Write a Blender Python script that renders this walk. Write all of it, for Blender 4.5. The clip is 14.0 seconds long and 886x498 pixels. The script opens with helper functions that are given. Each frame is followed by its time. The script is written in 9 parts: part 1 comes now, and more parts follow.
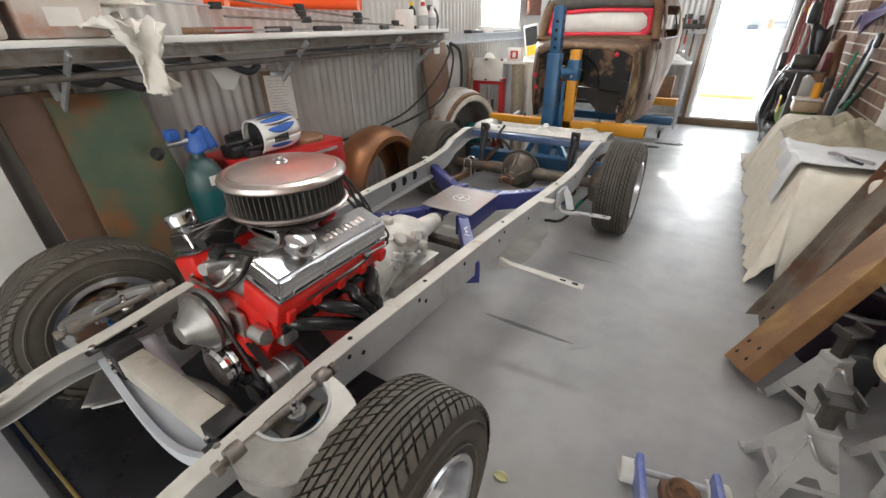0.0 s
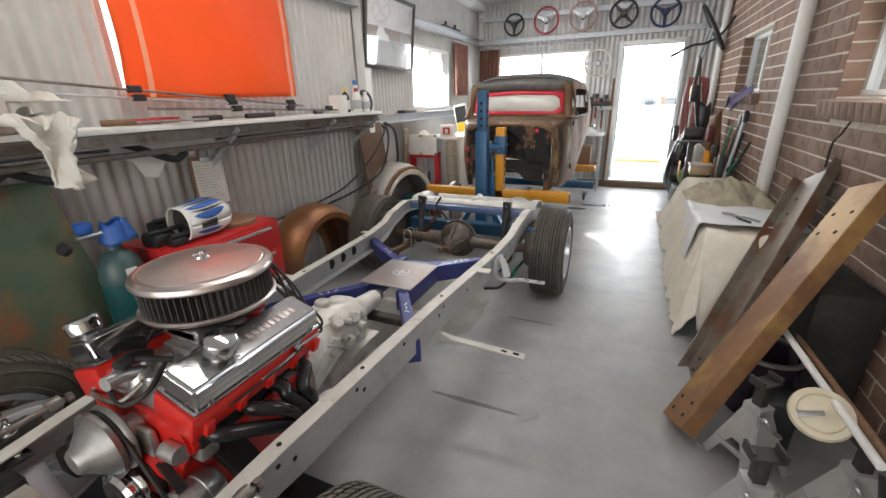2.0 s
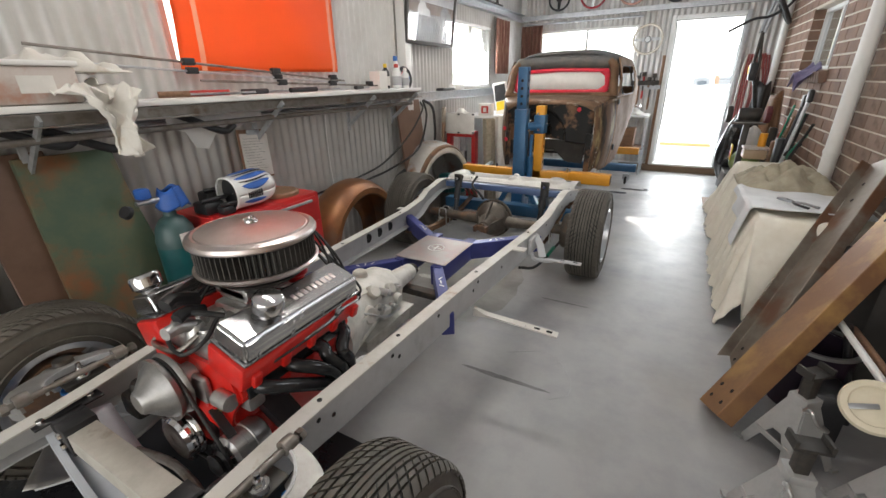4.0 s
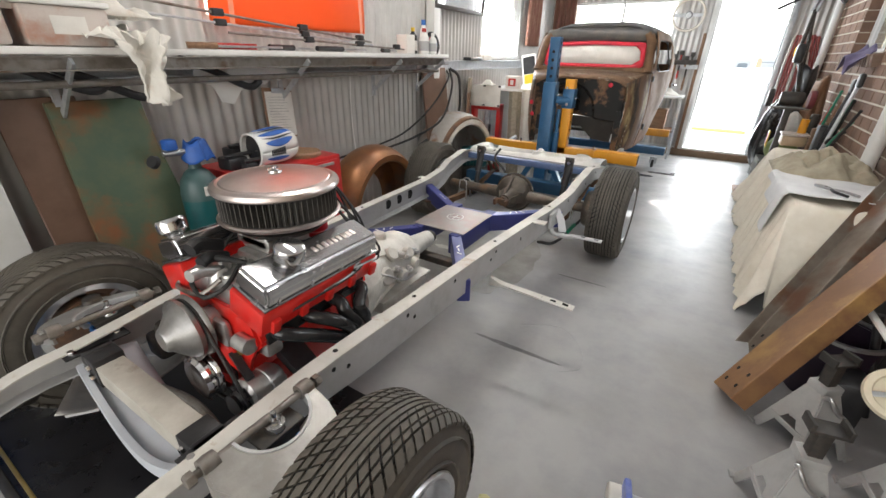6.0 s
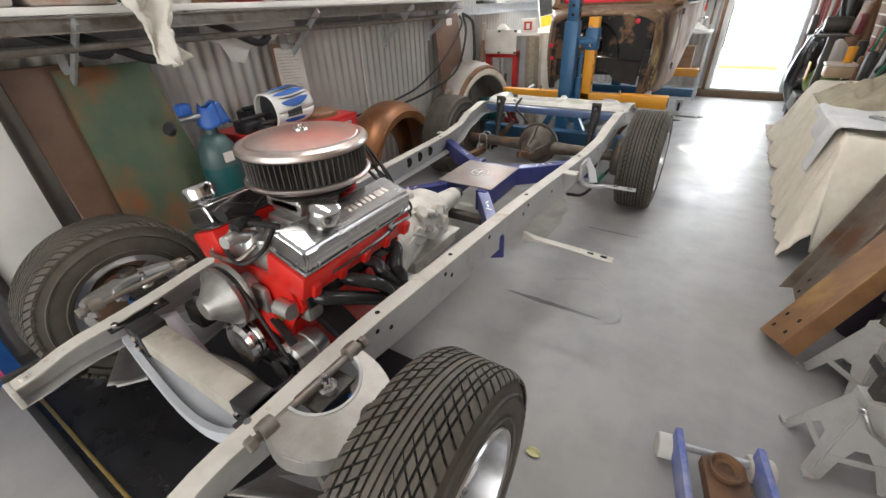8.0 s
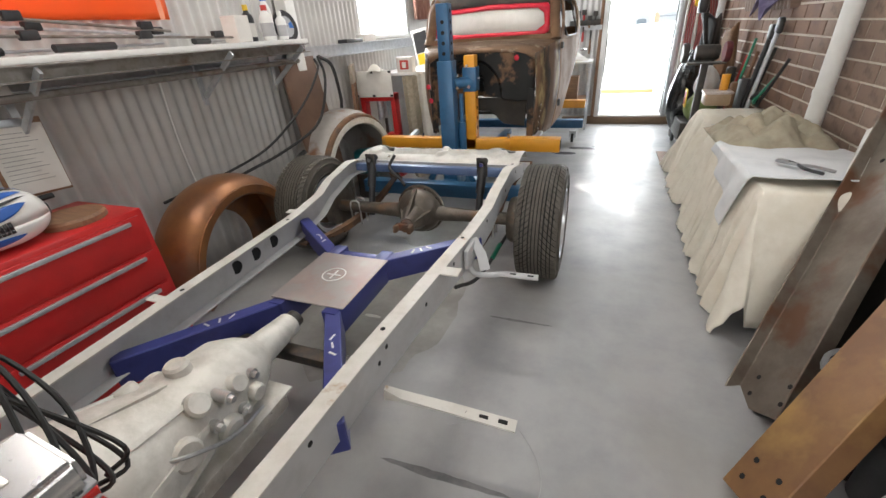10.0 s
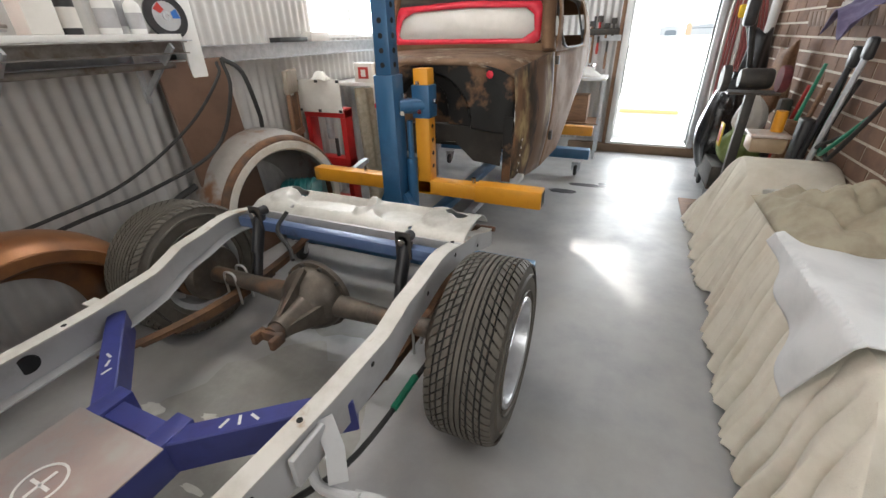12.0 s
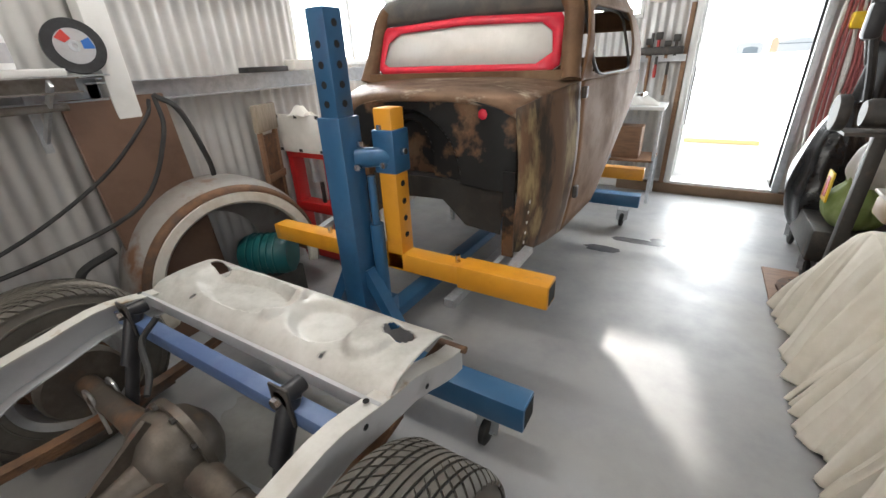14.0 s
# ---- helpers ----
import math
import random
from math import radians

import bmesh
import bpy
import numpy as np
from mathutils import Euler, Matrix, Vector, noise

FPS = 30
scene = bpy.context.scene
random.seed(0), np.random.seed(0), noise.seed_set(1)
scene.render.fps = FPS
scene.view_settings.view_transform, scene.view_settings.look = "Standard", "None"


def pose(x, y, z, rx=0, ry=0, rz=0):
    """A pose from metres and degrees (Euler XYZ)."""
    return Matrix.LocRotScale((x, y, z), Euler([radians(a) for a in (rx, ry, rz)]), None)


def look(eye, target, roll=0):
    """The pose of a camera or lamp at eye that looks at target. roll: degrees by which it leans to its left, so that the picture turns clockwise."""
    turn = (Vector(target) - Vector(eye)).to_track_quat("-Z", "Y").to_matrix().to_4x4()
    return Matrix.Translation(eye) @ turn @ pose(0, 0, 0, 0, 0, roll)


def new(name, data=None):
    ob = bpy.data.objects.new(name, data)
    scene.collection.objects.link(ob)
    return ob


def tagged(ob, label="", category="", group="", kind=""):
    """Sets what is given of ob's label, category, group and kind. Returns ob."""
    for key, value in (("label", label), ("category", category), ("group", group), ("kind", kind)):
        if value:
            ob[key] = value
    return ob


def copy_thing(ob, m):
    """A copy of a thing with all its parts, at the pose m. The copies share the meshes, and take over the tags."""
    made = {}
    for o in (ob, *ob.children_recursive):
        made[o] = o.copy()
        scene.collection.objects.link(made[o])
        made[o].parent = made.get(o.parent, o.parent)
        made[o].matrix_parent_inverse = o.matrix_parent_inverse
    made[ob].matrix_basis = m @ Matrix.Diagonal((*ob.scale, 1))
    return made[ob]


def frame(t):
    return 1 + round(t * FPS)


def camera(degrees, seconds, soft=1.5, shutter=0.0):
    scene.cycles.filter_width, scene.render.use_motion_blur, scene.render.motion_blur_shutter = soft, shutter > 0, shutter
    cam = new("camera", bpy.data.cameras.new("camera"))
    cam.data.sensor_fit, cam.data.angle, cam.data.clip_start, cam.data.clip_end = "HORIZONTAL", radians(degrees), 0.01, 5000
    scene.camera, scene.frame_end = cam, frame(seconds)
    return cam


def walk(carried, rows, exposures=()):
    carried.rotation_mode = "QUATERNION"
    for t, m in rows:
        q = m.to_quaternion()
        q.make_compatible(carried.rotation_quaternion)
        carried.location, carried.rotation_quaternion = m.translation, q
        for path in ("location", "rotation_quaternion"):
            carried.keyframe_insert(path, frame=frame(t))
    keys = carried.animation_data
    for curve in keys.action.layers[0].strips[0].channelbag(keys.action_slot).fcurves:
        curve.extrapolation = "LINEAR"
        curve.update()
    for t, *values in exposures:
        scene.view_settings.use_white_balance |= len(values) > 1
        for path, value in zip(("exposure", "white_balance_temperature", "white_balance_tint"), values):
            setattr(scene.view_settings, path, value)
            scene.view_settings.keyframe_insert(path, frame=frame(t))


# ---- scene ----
cam = camera(95.1, 14.0)
PATH = [
    (0, (0.088, 1.181, 1.43), (-0.847, 2.663, 0.466), -1.1),
    (0.5, (0.115, 1.194, 1.433), (-0.797, 2.733, 0.537), -1.4),
    (1, (0.109, 1.198, 1.464), (-0.739, 2.815, 0.649), -1.0),
    (1.5, (0.122, 1.23, 1.488), (-0.68, 2.903, 0.742), -1.2),
    (2, (0.129, 1.232, 1.499), (-0.641, 2.943, 0.806), -1.5),
    (2.5, (0.129, 1.235, 1.509), (-0.627, 2.964, 0.847), -1.7),
    (3, (0.117, 1.242, 1.511), (-0.662, 2.961, 0.849), -1.8),
    (3.5, (0.118, 1.238, 1.508), (-0.71, 2.92, 0.812), -1.5),
    (4, (0.12, 1.2, 1.466), (-0.779, 2.813, 0.699), -1.3),
    (4.2, (0.119, 1.193, 1.452), (-0.796, 2.791, 0.672), -1.2),
    (6.3, (0.112, 1.177, 1.406), (-0.838, 2.701, 0.526), 1.3),
    (6.5, (0.131, 1.173, 1.417), (-0.869, 2.663, 0.534), 0.2),
    (7, (0.089, 1.14, 1.372), (-1.003, 2.506, 0.401), -0.8),
    (7.5, (0.062, 1.158, 1.352), (-1.028, 2.496, 0.341), -2.1),
    (8, (0.011, 1.172, 1.363), (-0.938, 2.597, 0.33), -2.6),
    (8.5, (-0.014, 1.22, 1.374), (-0.819, 2.736, 0.349), -3.5),
    (9, (-0.067, 1.376, 1.392), (-0.761, 2.965, 0.396), -4.4),
    (9.2, (-0.083, 1.497, 1.39), (-0.752, 3.116, 0.424), -4.9),
    (11.3, (0.016, 2.824, 1.392), (-0.634, 4.464, 0.449), -3.0),
    (11.5, (0.025, 2.903, 1.387), (-0.64, 4.527, 0.429), -2.6),
    (12, (0.014, 3.191, 1.381), (-0.7, 4.807, 0.444), -1.4),
    (12.5, (-0.006, 3.449, 1.391), (-0.788, 5.038, 0.462), -1.3),
    (13, (0.067, 3.706, 1.394), (-0.801, 5.263, 0.487), -1.6),
    (13.5, (0.089, 3.921, 1.367), (-0.818, 5.461, 0.469), -1.9),
    (14, (0.024, 4.052, 1.384), (-0.933, 5.589, 0.534), -2.6),
]
walk(cam, [(t, look(eye, target, roll)) for t, eye, target, roll in PATH],
     [(0, 0.2), (3, -0.08), (4.5, 0.12), (6.5, 0.30), (9, 0.30), (11.5, 0.14), (14, 0.19)])

# ---- light ----
world = bpy.data.worlds.new("world")
scene.world = world
world.use_nodes = True
_sky = world.node_tree.nodes.new("ShaderNodeTexSky")
_sky.sky_type, _sky.sun_disc = "NISHITA", False
SUN_DIR = Vector((0.97, -3.4, -2.05)).normalized()
_sky.sun_elevation = math.asin(-SUN_DIR.z)
_sky.sun_rotation = math.atan2(-SUN_DIR.x, -SUN_DIR.y)
world.node_tree.links.new(_sky.outputs[0], world.node_tree.nodes["Background"].inputs[0])
world.node_tree.nodes["Background"].inputs[1].default_value = 0.12
_sun = bpy.data.lights.new("sun", "SUN")
_sun.energy, _sun.angle, _sun.color = 5.0, radians(1.6), (1, 0.95, 0.87)
new("sun", _sun).matrix_world = look((0, 20, 15), Vector((0, 20, 15)) + SUN_DIR)


def window_light(name, eye, target, sx, sy, power, color=(1, 1, 1)):
    la = bpy.data.lights.new(name, "AREA")
    la.shape, la.size, la.size_y, la.energy, la.color = "RECTANGLE", sx, sy, power, color
    new(name, la).matrix_world = look(eye, target)


window_light("front_opening_daylight", (-0.6, -1.45, 1.35), (-0.6, 5, 0.9), 3.4, 2.2, 78, (1, 0.94, 0.87))
window_light("door_daylight", (0.32, 8.93, 1.2), (0.2, 3, 0.6), 0.78, 2.0, 36, (0.90, 0.96, 1))
window_light("side_window_daylight", (-2.62, 6.85, 1.78), (0, 6.5, 0.8), 1.15, 0.75, 48, (0.93, 0.97, 1))
window_light("rear_window_daylight", (-1.4, 8.95, 1.93), (-1.2, 3, 0.9), 1.4, 0.5, 20, (0.95, 0.98, 1))
window_light("ceiling_tube_light", (-1.35, 2.9, 2.88), (-1.35, 2.9, 0), 1.25, 0.12, 19, (1, 0.96, 0.9))
# unseen fill over the stand, added to brighten the far half
window_light("ceiling_tube_light_far", (-1.35, 5.2, 2.88), (-1.35, 5.2, 0), 1.25, 0.12, 20, (1, 0.96, 0.9))
window_light("brick_window_daylight", (1.26, 3.7, 1.9), (-2.4, 4.0, 0.5), 1.4, 0.6, 11, (0.95, 0.98, 1))
window_light("tarp_window_daylight", (-2.62, 3.35, 1.95), (0, 3.3, 1.2), 1.2, 0.7, 6, (1, 0.95, 0.9))


# ---- materials ----
def nodes_of(name):
    m = bpy.data.materials.new(name)
    m.use_nodes = True
    nt = m.node_tree
    return m, nt, nt.nodes["Principled BSDF"]


def noise_node(nt, scale, detail=4.0, rough=0.6, stretch=None):
    tc = nt.nodes.new("ShaderNodeTexCoord")
    n = nt.nodes.new("ShaderNodeTexNoise")
    n.inputs["Scale"].default_value, n.inputs["Detail"].default_value, n.inputs["Roughness"].default_value = scale, detail, rough
    if stretch:
        mp = nt.nodes.new("ShaderNodeMapping")
        mp.inputs["Scale"].default_value = stretch
        nt.links.new(tc.outputs["Object"], mp.inputs[0])
        nt.links.new(mp.outputs[0], n.inputs["Vector"])
    else:
        nt.links.new(tc.outputs["Object"], n.inputs["Vector"])
    return n.outputs["Fac"]


def ramp(nt, fac, a, b):
    r = nt.nodes.new("ShaderNodeMapRange")
    r.inputs["From Min"].default_value, r.inputs["From Max"].default_value = a, b
    nt.links.new(fac, r.inputs["Value"])
    return r.outputs[0]


def mix(nt, fac, a, b):
    x = nt.nodes.new("ShaderNodeMix")
    x.data_type = "RGBA"
    for sock, v in ((x.inputs[6], a), (x.inputs[7], b)):
        if isinstance(v, tuple):
            sock.default_value = (*v, 1)
        else:
            nt.links.new(v, sock)
    if isinstance(fac, float):
        x.inputs[0].default_value = fac
    else:
        nt.links.new(fac, x.inputs[0])
    return x.outputs[2]


def surface(name, base, second=None, rough=0.6, metal=0.0, scale=6.0, lo=0.45, hi=0.65, third=None, scale3=1.5, lo3=0.55, hi3=0.7,
            bump=0.1, bscale=60.0, rough2=None, stretch=None, coat=0.0, spread=0.12):
    """A worn surface: base and second colour mixed by fine noise, third by coarse noise, small bumps and uneven gloss."""
    m, nt, p = nodes_of(name)
    second = second or tuple(c * (1 - spread) for c in base)
    f = noise_node(nt, scale, 6, 0.65, stretch)
    col = mix(nt, ramp(nt, f, lo, hi), base, second)
    if third:
        g = noise_node(nt, scale3, 5, 0.6, stretch)
        col = mix(nt, ramp(nt, g, lo3, hi3), col, third)
    nt.links.new(col, p.inputs["Base Color"])
    p.inputs["Metallic"].default_value = metal
    r = nt.nodes.new("ShaderNodeMapRange")
    r.inputs["To Min"].default_value, r.inputs["To Max"].default_value = rough, rough if rough2 is None else rough2
    r.inputs["From Min"].default_value, r.inputs["From Max"].default_value = 0.4, 0.65
    nt.links.new(f, r.inputs["Value"])
    nt.links.new(r.outputs[0], p.inputs["Roughness"])
    if bump:
        b = nt.nodes.new("ShaderNodeBump")
        b.inputs["Strength"].default_value, b.inputs["Distance"].default_value = bump, 0.004
        nt.links.new(noise_node(nt, bscale, 3, 0.6, stretch), b.inputs["Height"])
        nt.links.new(b.outputs[0], p.inputs["Normal"])
    if coat:
        p.inputs["Coat Weight"].default_value, p.inputs["Coat Roughness"].default_value = coat, 0.08
    return m


def varied(name, base, dark, rough=0.85, bump=0.4, bscale=45.0, metal=0.0):
    """For countable pieces: each takes its own tone between two colours."""
    m, nt, p = nodes_of(name)
    oi = nt.nodes.new("ShaderNodeObjectInfo")
    col = mix(nt, oi.outputs["Random"], base, dark)
    f = noise_node(nt, 14, 5)
    col = mix(nt, ramp(nt, f, 0.5, 0.75), col, tuple(c * 0.72 for c in dark))
    nt.links.new(col, p.inputs["Base Color"])
    p.inputs["Roughness"].default_value, p.inputs["Metallic"].default_value = rough, metal
    b = nt.nodes.new("ShaderNodeBump")
    b.inputs["Strength"].default_value, b.inputs["Distance"].default_value = bump, 0.006
    nt.links.new(noise_node(nt, bscale, 4), b.inputs["Height"])
    nt.links.new(b.outputs[0], p.inputs["Normal"])
    return m


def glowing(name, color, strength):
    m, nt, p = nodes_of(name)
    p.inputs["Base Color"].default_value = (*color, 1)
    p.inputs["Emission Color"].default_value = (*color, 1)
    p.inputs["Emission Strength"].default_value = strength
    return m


def glass(name, tint=(1, 1, 1), rough=0.0):
    m, nt, p = nodes_of(name)
    p.inputs["Base Color"].default_value = (*tint, 1)
    p.inputs["Transmission Weight"].default_value, p.inputs["Roughness"].default_value, p.inputs["IOR"].default_value = 1.0, rough, 1.45
    return m


M = {}
M["floor"] = surface("painted_concrete", (0.35, 0.35, 0.35), (0.28, 0.283, 0.29), 0.36, 0, 3.5, 0.40, 0.7, (0.30, 0.285, 0.255), 0.9, 0.48, 0.8, 0.03, 14, 0.5)
M["corrugated"] = surface("corrugated_steel", (0.56, 0.55, 0.53), (0.47, 0.46, 0.44), 0.4, 0.15, 3, 0.4, 0.7, (0.39, 0.375, 0.345), 0.8, 0.55, 0.75, 0.03, 80)
M["galv"] = surface("galvanised_steel", (0.52, 0.54, 0.56), (0.42, 0.44, 0.46), 0.4, 0.6, 25, 0.4, 0.6, None, bump=0.03)
M["white_paint"] = surface("white_paint", (0.75, 0.75, 0.73), (0.66, 0.66, 0.63), 0.5, 0, 4, 0.5, 0.75, None, bump=0.05)
M["mortar"] = surface("mortar", (0.66, 0.60, 0.50), (0.54, 0.49, 0.40), 0.9, 0, 30, 0.4, 0.65, None, bump=0.5)
M["brick"] = varied("brick", (0.27, 0.19, 0.145), (0.19, 0.125, 0.095))
M["ceiling"] = surface("ceiling_board", (0.74, 0.76, 0.78), (0.68, 0.70, 0.72), 0.6, 0, 2)
# outdoor materials carry the yard's daylight as their own emission
M["outdoors"] = glowing("outdoor_glow", (1.0, 1.0, 0.98), 3.2)
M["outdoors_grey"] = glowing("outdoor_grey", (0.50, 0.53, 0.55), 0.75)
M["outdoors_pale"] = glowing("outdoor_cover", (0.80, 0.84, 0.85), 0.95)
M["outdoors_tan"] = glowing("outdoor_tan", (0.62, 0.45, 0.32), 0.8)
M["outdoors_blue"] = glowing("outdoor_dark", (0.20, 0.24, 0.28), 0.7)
M["glass"] = glass("window_glass")
M["rubber"] = surface("tyre_rubber", (0.08, 0.071, 0.059), (0.11, 0.098, 0.08), 0.62, 0, 14, 0.45, 0.7, (0.12, 0.105, 0.085), 4, 0.52, 0.75, 0.15, 120)
M["tread_gap"] = surface("tread_groove", (0.012, 0.012, 0.012), (0.02, 0.02, 0.02), 0.9)
M["alloy"] = surface("wheel_alloy", (0.62, 0.63, 0.65), (0.5, 0.5, 0.52), 0.28, 0.9, 12, bump=0.02)
M["primer"] = surface("grey_primer", (0.47, 0.475, 0.48), (0.40, 0.40, 0.40), 0.5, 0.05, 8, 0.45, 0.7, (0.30, 0.29, 0.28), 4, 0.62, 0.8, 0.05, 60)
M["worn_top"] = surface("worn_rail_paint", (0.60, 0.585, 0.54), (0.50, 0.48, 0.43), 0.55, 0.05, 9, 0.45, 0.7, (0.36, 0.24, 0.14), 7, 0.63, 0.72, 0.06, 60)
M["navy"] = surface("navy_paint", (0.045, 0.055, 0.22), (0.035, 0.04, 0.16), 0.35, 0.1, 6, 0.5, 0.7, (0.16, 0.17, 0.33), 3, 0.62, 0.8, 0.03)
M["rust"] = surface("rusty_steel", (0.20, 0.105, 0.055), (0.12, 0.07, 0.045), 0.75, 0.3, 14, 0.4, 0.62, (0.09, 0.07, 0.06), 5, 0.5, 0.7, 0.2, 90)
M["dark_steel"] = surface("oily_dark_steel", (0.06, 0.056, 0.052), (0.1, 0.085, 0.07), 0.5, 0.5, 16, 0.5, 0.7, (0.16, 0.11, 0.07), 6, 0.6, 0.8, 0.15, 90)
M["black"] = surface("black_paint", (0.018, 0.018, 0.02), (0.03, 0.03, 0.032), 0.4, 0, 12)
M["black_rubber"] = surface("black_rubber", (0.02, 0.02, 0.02), (0.035, 0.035, 0.033), 0.65, 0, 12)
M["chrome"] = surface("chrome", (0.62, 0.62, 0.625), (0.52, 0.52, 0.53), 0.13, 1.0, 9, bump=0.01)
M["cast_chrome"] = surface("dull_aluminium", (0.62, 0.62, 0.61), (0.48, 0.48, 0.47), 0.3, 0.9, 18, 0.4, 0.7, None, bump=0.1, rough2=0.5)
M["red_engine"] = surface("red_engine_enamel", (0.62, 0.018, 0.012), (0.5, 0.012, 0.01), 0.28, 0, 10, 0.5, 0.7, None, bump=0.06, bscale=70, coat=0.3)
M["blue_paint"] = surface("stand_blue_paint", (0.03, 0.115, 0.235), (0.026, 0.09, 0.19), 0.35, 0.1, 8, 0.5, 0.7, (0.05, 0.14, 0.26), 2, bump=0.03)
M["yellow_paint"] = surface("stand_yellow_paint", (0.72, 0.32, 0.022), (0.64, 0.27, 0.02), 0.4, 0, 8, 0.5, 0.7, (0.45, 0.25, 0.06), 5, 0.64, 0.75, bump=0.03)
M["photo_sky2"] = surface("grey_paper", (0.42, 0.42, 0.43), (0.35, 0.35, 0.36), 0.6)


# ---- geometry helpers ----
def B():
    return bmesh.new()


def box(bm, lo, hi, m=None, bevel=0.0):
    """A box between two corners, placed by m, with rounded edges where bevel is set."""
    lo, hi = Vector(lo), Vector(hi)
    r = bmesh.ops.create_cube(bm, size=1.0)
    vs = r["verts"]
    for v in vs:
        v.co = Vector([(lo[i] + hi[i]) / 2 + v.co[i] * (hi[i] - lo[i]) for i in range(3)])
    if bevel:
        es = list({e for v in vs for e in v.link_edges})
        r = bmesh.ops.bevel(bm, geom=es, offset=bevel, segments=2, affect="EDGES", profile=0.5)
        vs = list({v for f in r["faces"] for v in f.verts} | {v for v in vs if v.is_valid})
    if m is not None:
        bmesh.ops.transform(bm, matrix=m, verts=vs)
    return bm


def lathe(bm, prof, n=32, m=None, arc=1.0):
    """Turns the profile of (radius, height) round z."""
    rings = []
    full = arc >= 1.0
    cnt = n if full else n + 1
    for k in range(cnt):
        a = 2 * math.pi * arc * k / n
        rings.append([bm.verts.new((r * math.cos(a), r * math.sin(a), h)) for r, h in prof])
    for k in range(n):
        a, b = rings[k], rings[(k + 1) % cnt]
        for i in range(len(prof) - 1):
            if prof[i][0] < 1e-6 and prof[i + 1][0] < 1e-6:
                continue
            bm.faces.new((a[i], b[i], b[i + 1], a[i + 1]))
    vs = [v for r in rings for v in r]
    if m is not None:
        bmesh.ops.transform(bm, matrix=m, verts=vs)
    bmesh.ops.remove_doubles(bm, verts=vs, dist=1e-5)
    return bm


def sweep(bm, pts, sec, up=(0, 0, 1), cap=True):
    """Carries the closed outline sec, of (side, up) pairs, along pts. A list of outlines gives one a point."""
    pts, up = [Vector(p) for p in pts], Vector(up)
    rings = []
    for i, p in enumerate(pts):
        t = (pts[min(i + 1, len(pts) - 1)] - pts[max(i - 1, 0)]).normalized()
        s = t.cross(up)
        s = s.normalized() if s.length > 1e-4 else Vector((1, 0, 0))
        u = s.cross(t)
        o = sec[i] if isinstance(sec[0][0], (tuple, list)) else sec
        rings.append([bm.verts.new(p + s * a + u * b) for a, b in o])
    n = len(rings[0])
    for i in range(len(rings) - 1):
        for k in range(n):
            bm.faces.new((rings[i][k], rings[i + 1][k], rings[i + 1][(k + 1) % n], rings[i][(k + 1) % n]))
    if cap:
        bm.faces.new(rings[0])
        bm.faces.new(rings[-1][::-1])
    return bm


def circle(r, n=10):
    return [(r * math.cos(2 * math.pi * k / n), r * math.sin(2 * math.pi * k / n)) for k in range(n)]


def rect(w, h):
    return [(-w / 2, -h / 2), (w / 2, -h / 2), (w / 2, h / 2), (-w / 2, h / 2)]


def smooth_path(pts, n=6):
    """A rounded curve through the points."""
    P = [Vector(p) for p in pts]
    P = [2 * P[0] - P[1]] + P + [2 * P[-1] - P[-2]]
    out = []
    for i in range(1, len(P) - 2):
        a, b, c, d = P[i - 1:i + 3]
        for k in range(n):
            t = k / n
            out.append(0.5 * ((2 * b) + (c - a) * t + (2 * a - 5 * b + 4 * c - d) * t * t + (3 * b - a - 3 * c + d) * t ** 3))
    return out + [P[-2]]


def tube(bm, pts, r, n=10, bend=6):
    return sweep(bm, smooth_path(pts, bend) if len(pts) > 2 and bend else pts, circle(r, n), up=(0.013, 0.021, 1))


def sheet(bm, f, nu, nv):
    """A grid of f(u, v), both from 0 to 1."""
    g = [[bm.verts.new(f(i / nu, j / nv)) for j in range(nv + 1)] for i in range(nu + 1)]
    for i in range(nu):
        for j in range(nv):
            bm.faces.new((g[i][j], g[i + 1][j], g[i + 1][j + 1], g[i][j + 1]))
    return bm


def plate(bm, outline, thick, m=None):
    """A flat plate from an outline of (x, y) pairs, from z = 0 up to thick."""
    a = [bm.verts.new((x, y, 0)) for x, y in outline]
    b = [bm.verts.new((x, y, thick)) for x, y in outline]
    bm.faces.new(a[::-1])
    bm.faces.new(b)
    n = len(a)
    for k in range(n):
        bm.faces.new((a[k], a[(k + 1) % n], b[(k + 1) % n], b[k]))
    if m is not None:
        bmesh.ops.transform(bm, matrix=m, verts=a + b)
    return bm


def link_mesh(name, bm, material, angle=35):
    bmesh.ops.recalc_face_normals(bm, faces=bm.faces)
    me = bpy.data.meshes.new(name)
    bm.to_mesh(me)
    bm.free()
    me.polygons.foreach_set("use_smooth", [True] * len(me.polygons))
    me.set_sharp_from_angle(angle=radians(angle))
    for x in (material if isinstance(material, (list, tuple)) else [material]):
        me.materials.append(M[x] if isinstance(x, str) else x)
    return new(name, me)


def part(name, bm, material, parent, label="", thick=0.0, angle=35):
    ob = link_mesh(name, bm, material, angle)
    ob.parent = parent
    if thick:
        so = ob.modifiers.new("thickness", "SOLIDIFY")
        so.thickness, so.offset = thick, 0
    return tagged(ob, label) if label else ob


def thing(name, x, y, z, label, category, group="", rz=0.0, kind=""):
    ob = new(name)
    ob.empty_display_size = 0.05
    ob.matrix_basis = pose(x, y, z, 0, 0, rz)
    return tagged(ob, label, category, group, kind)


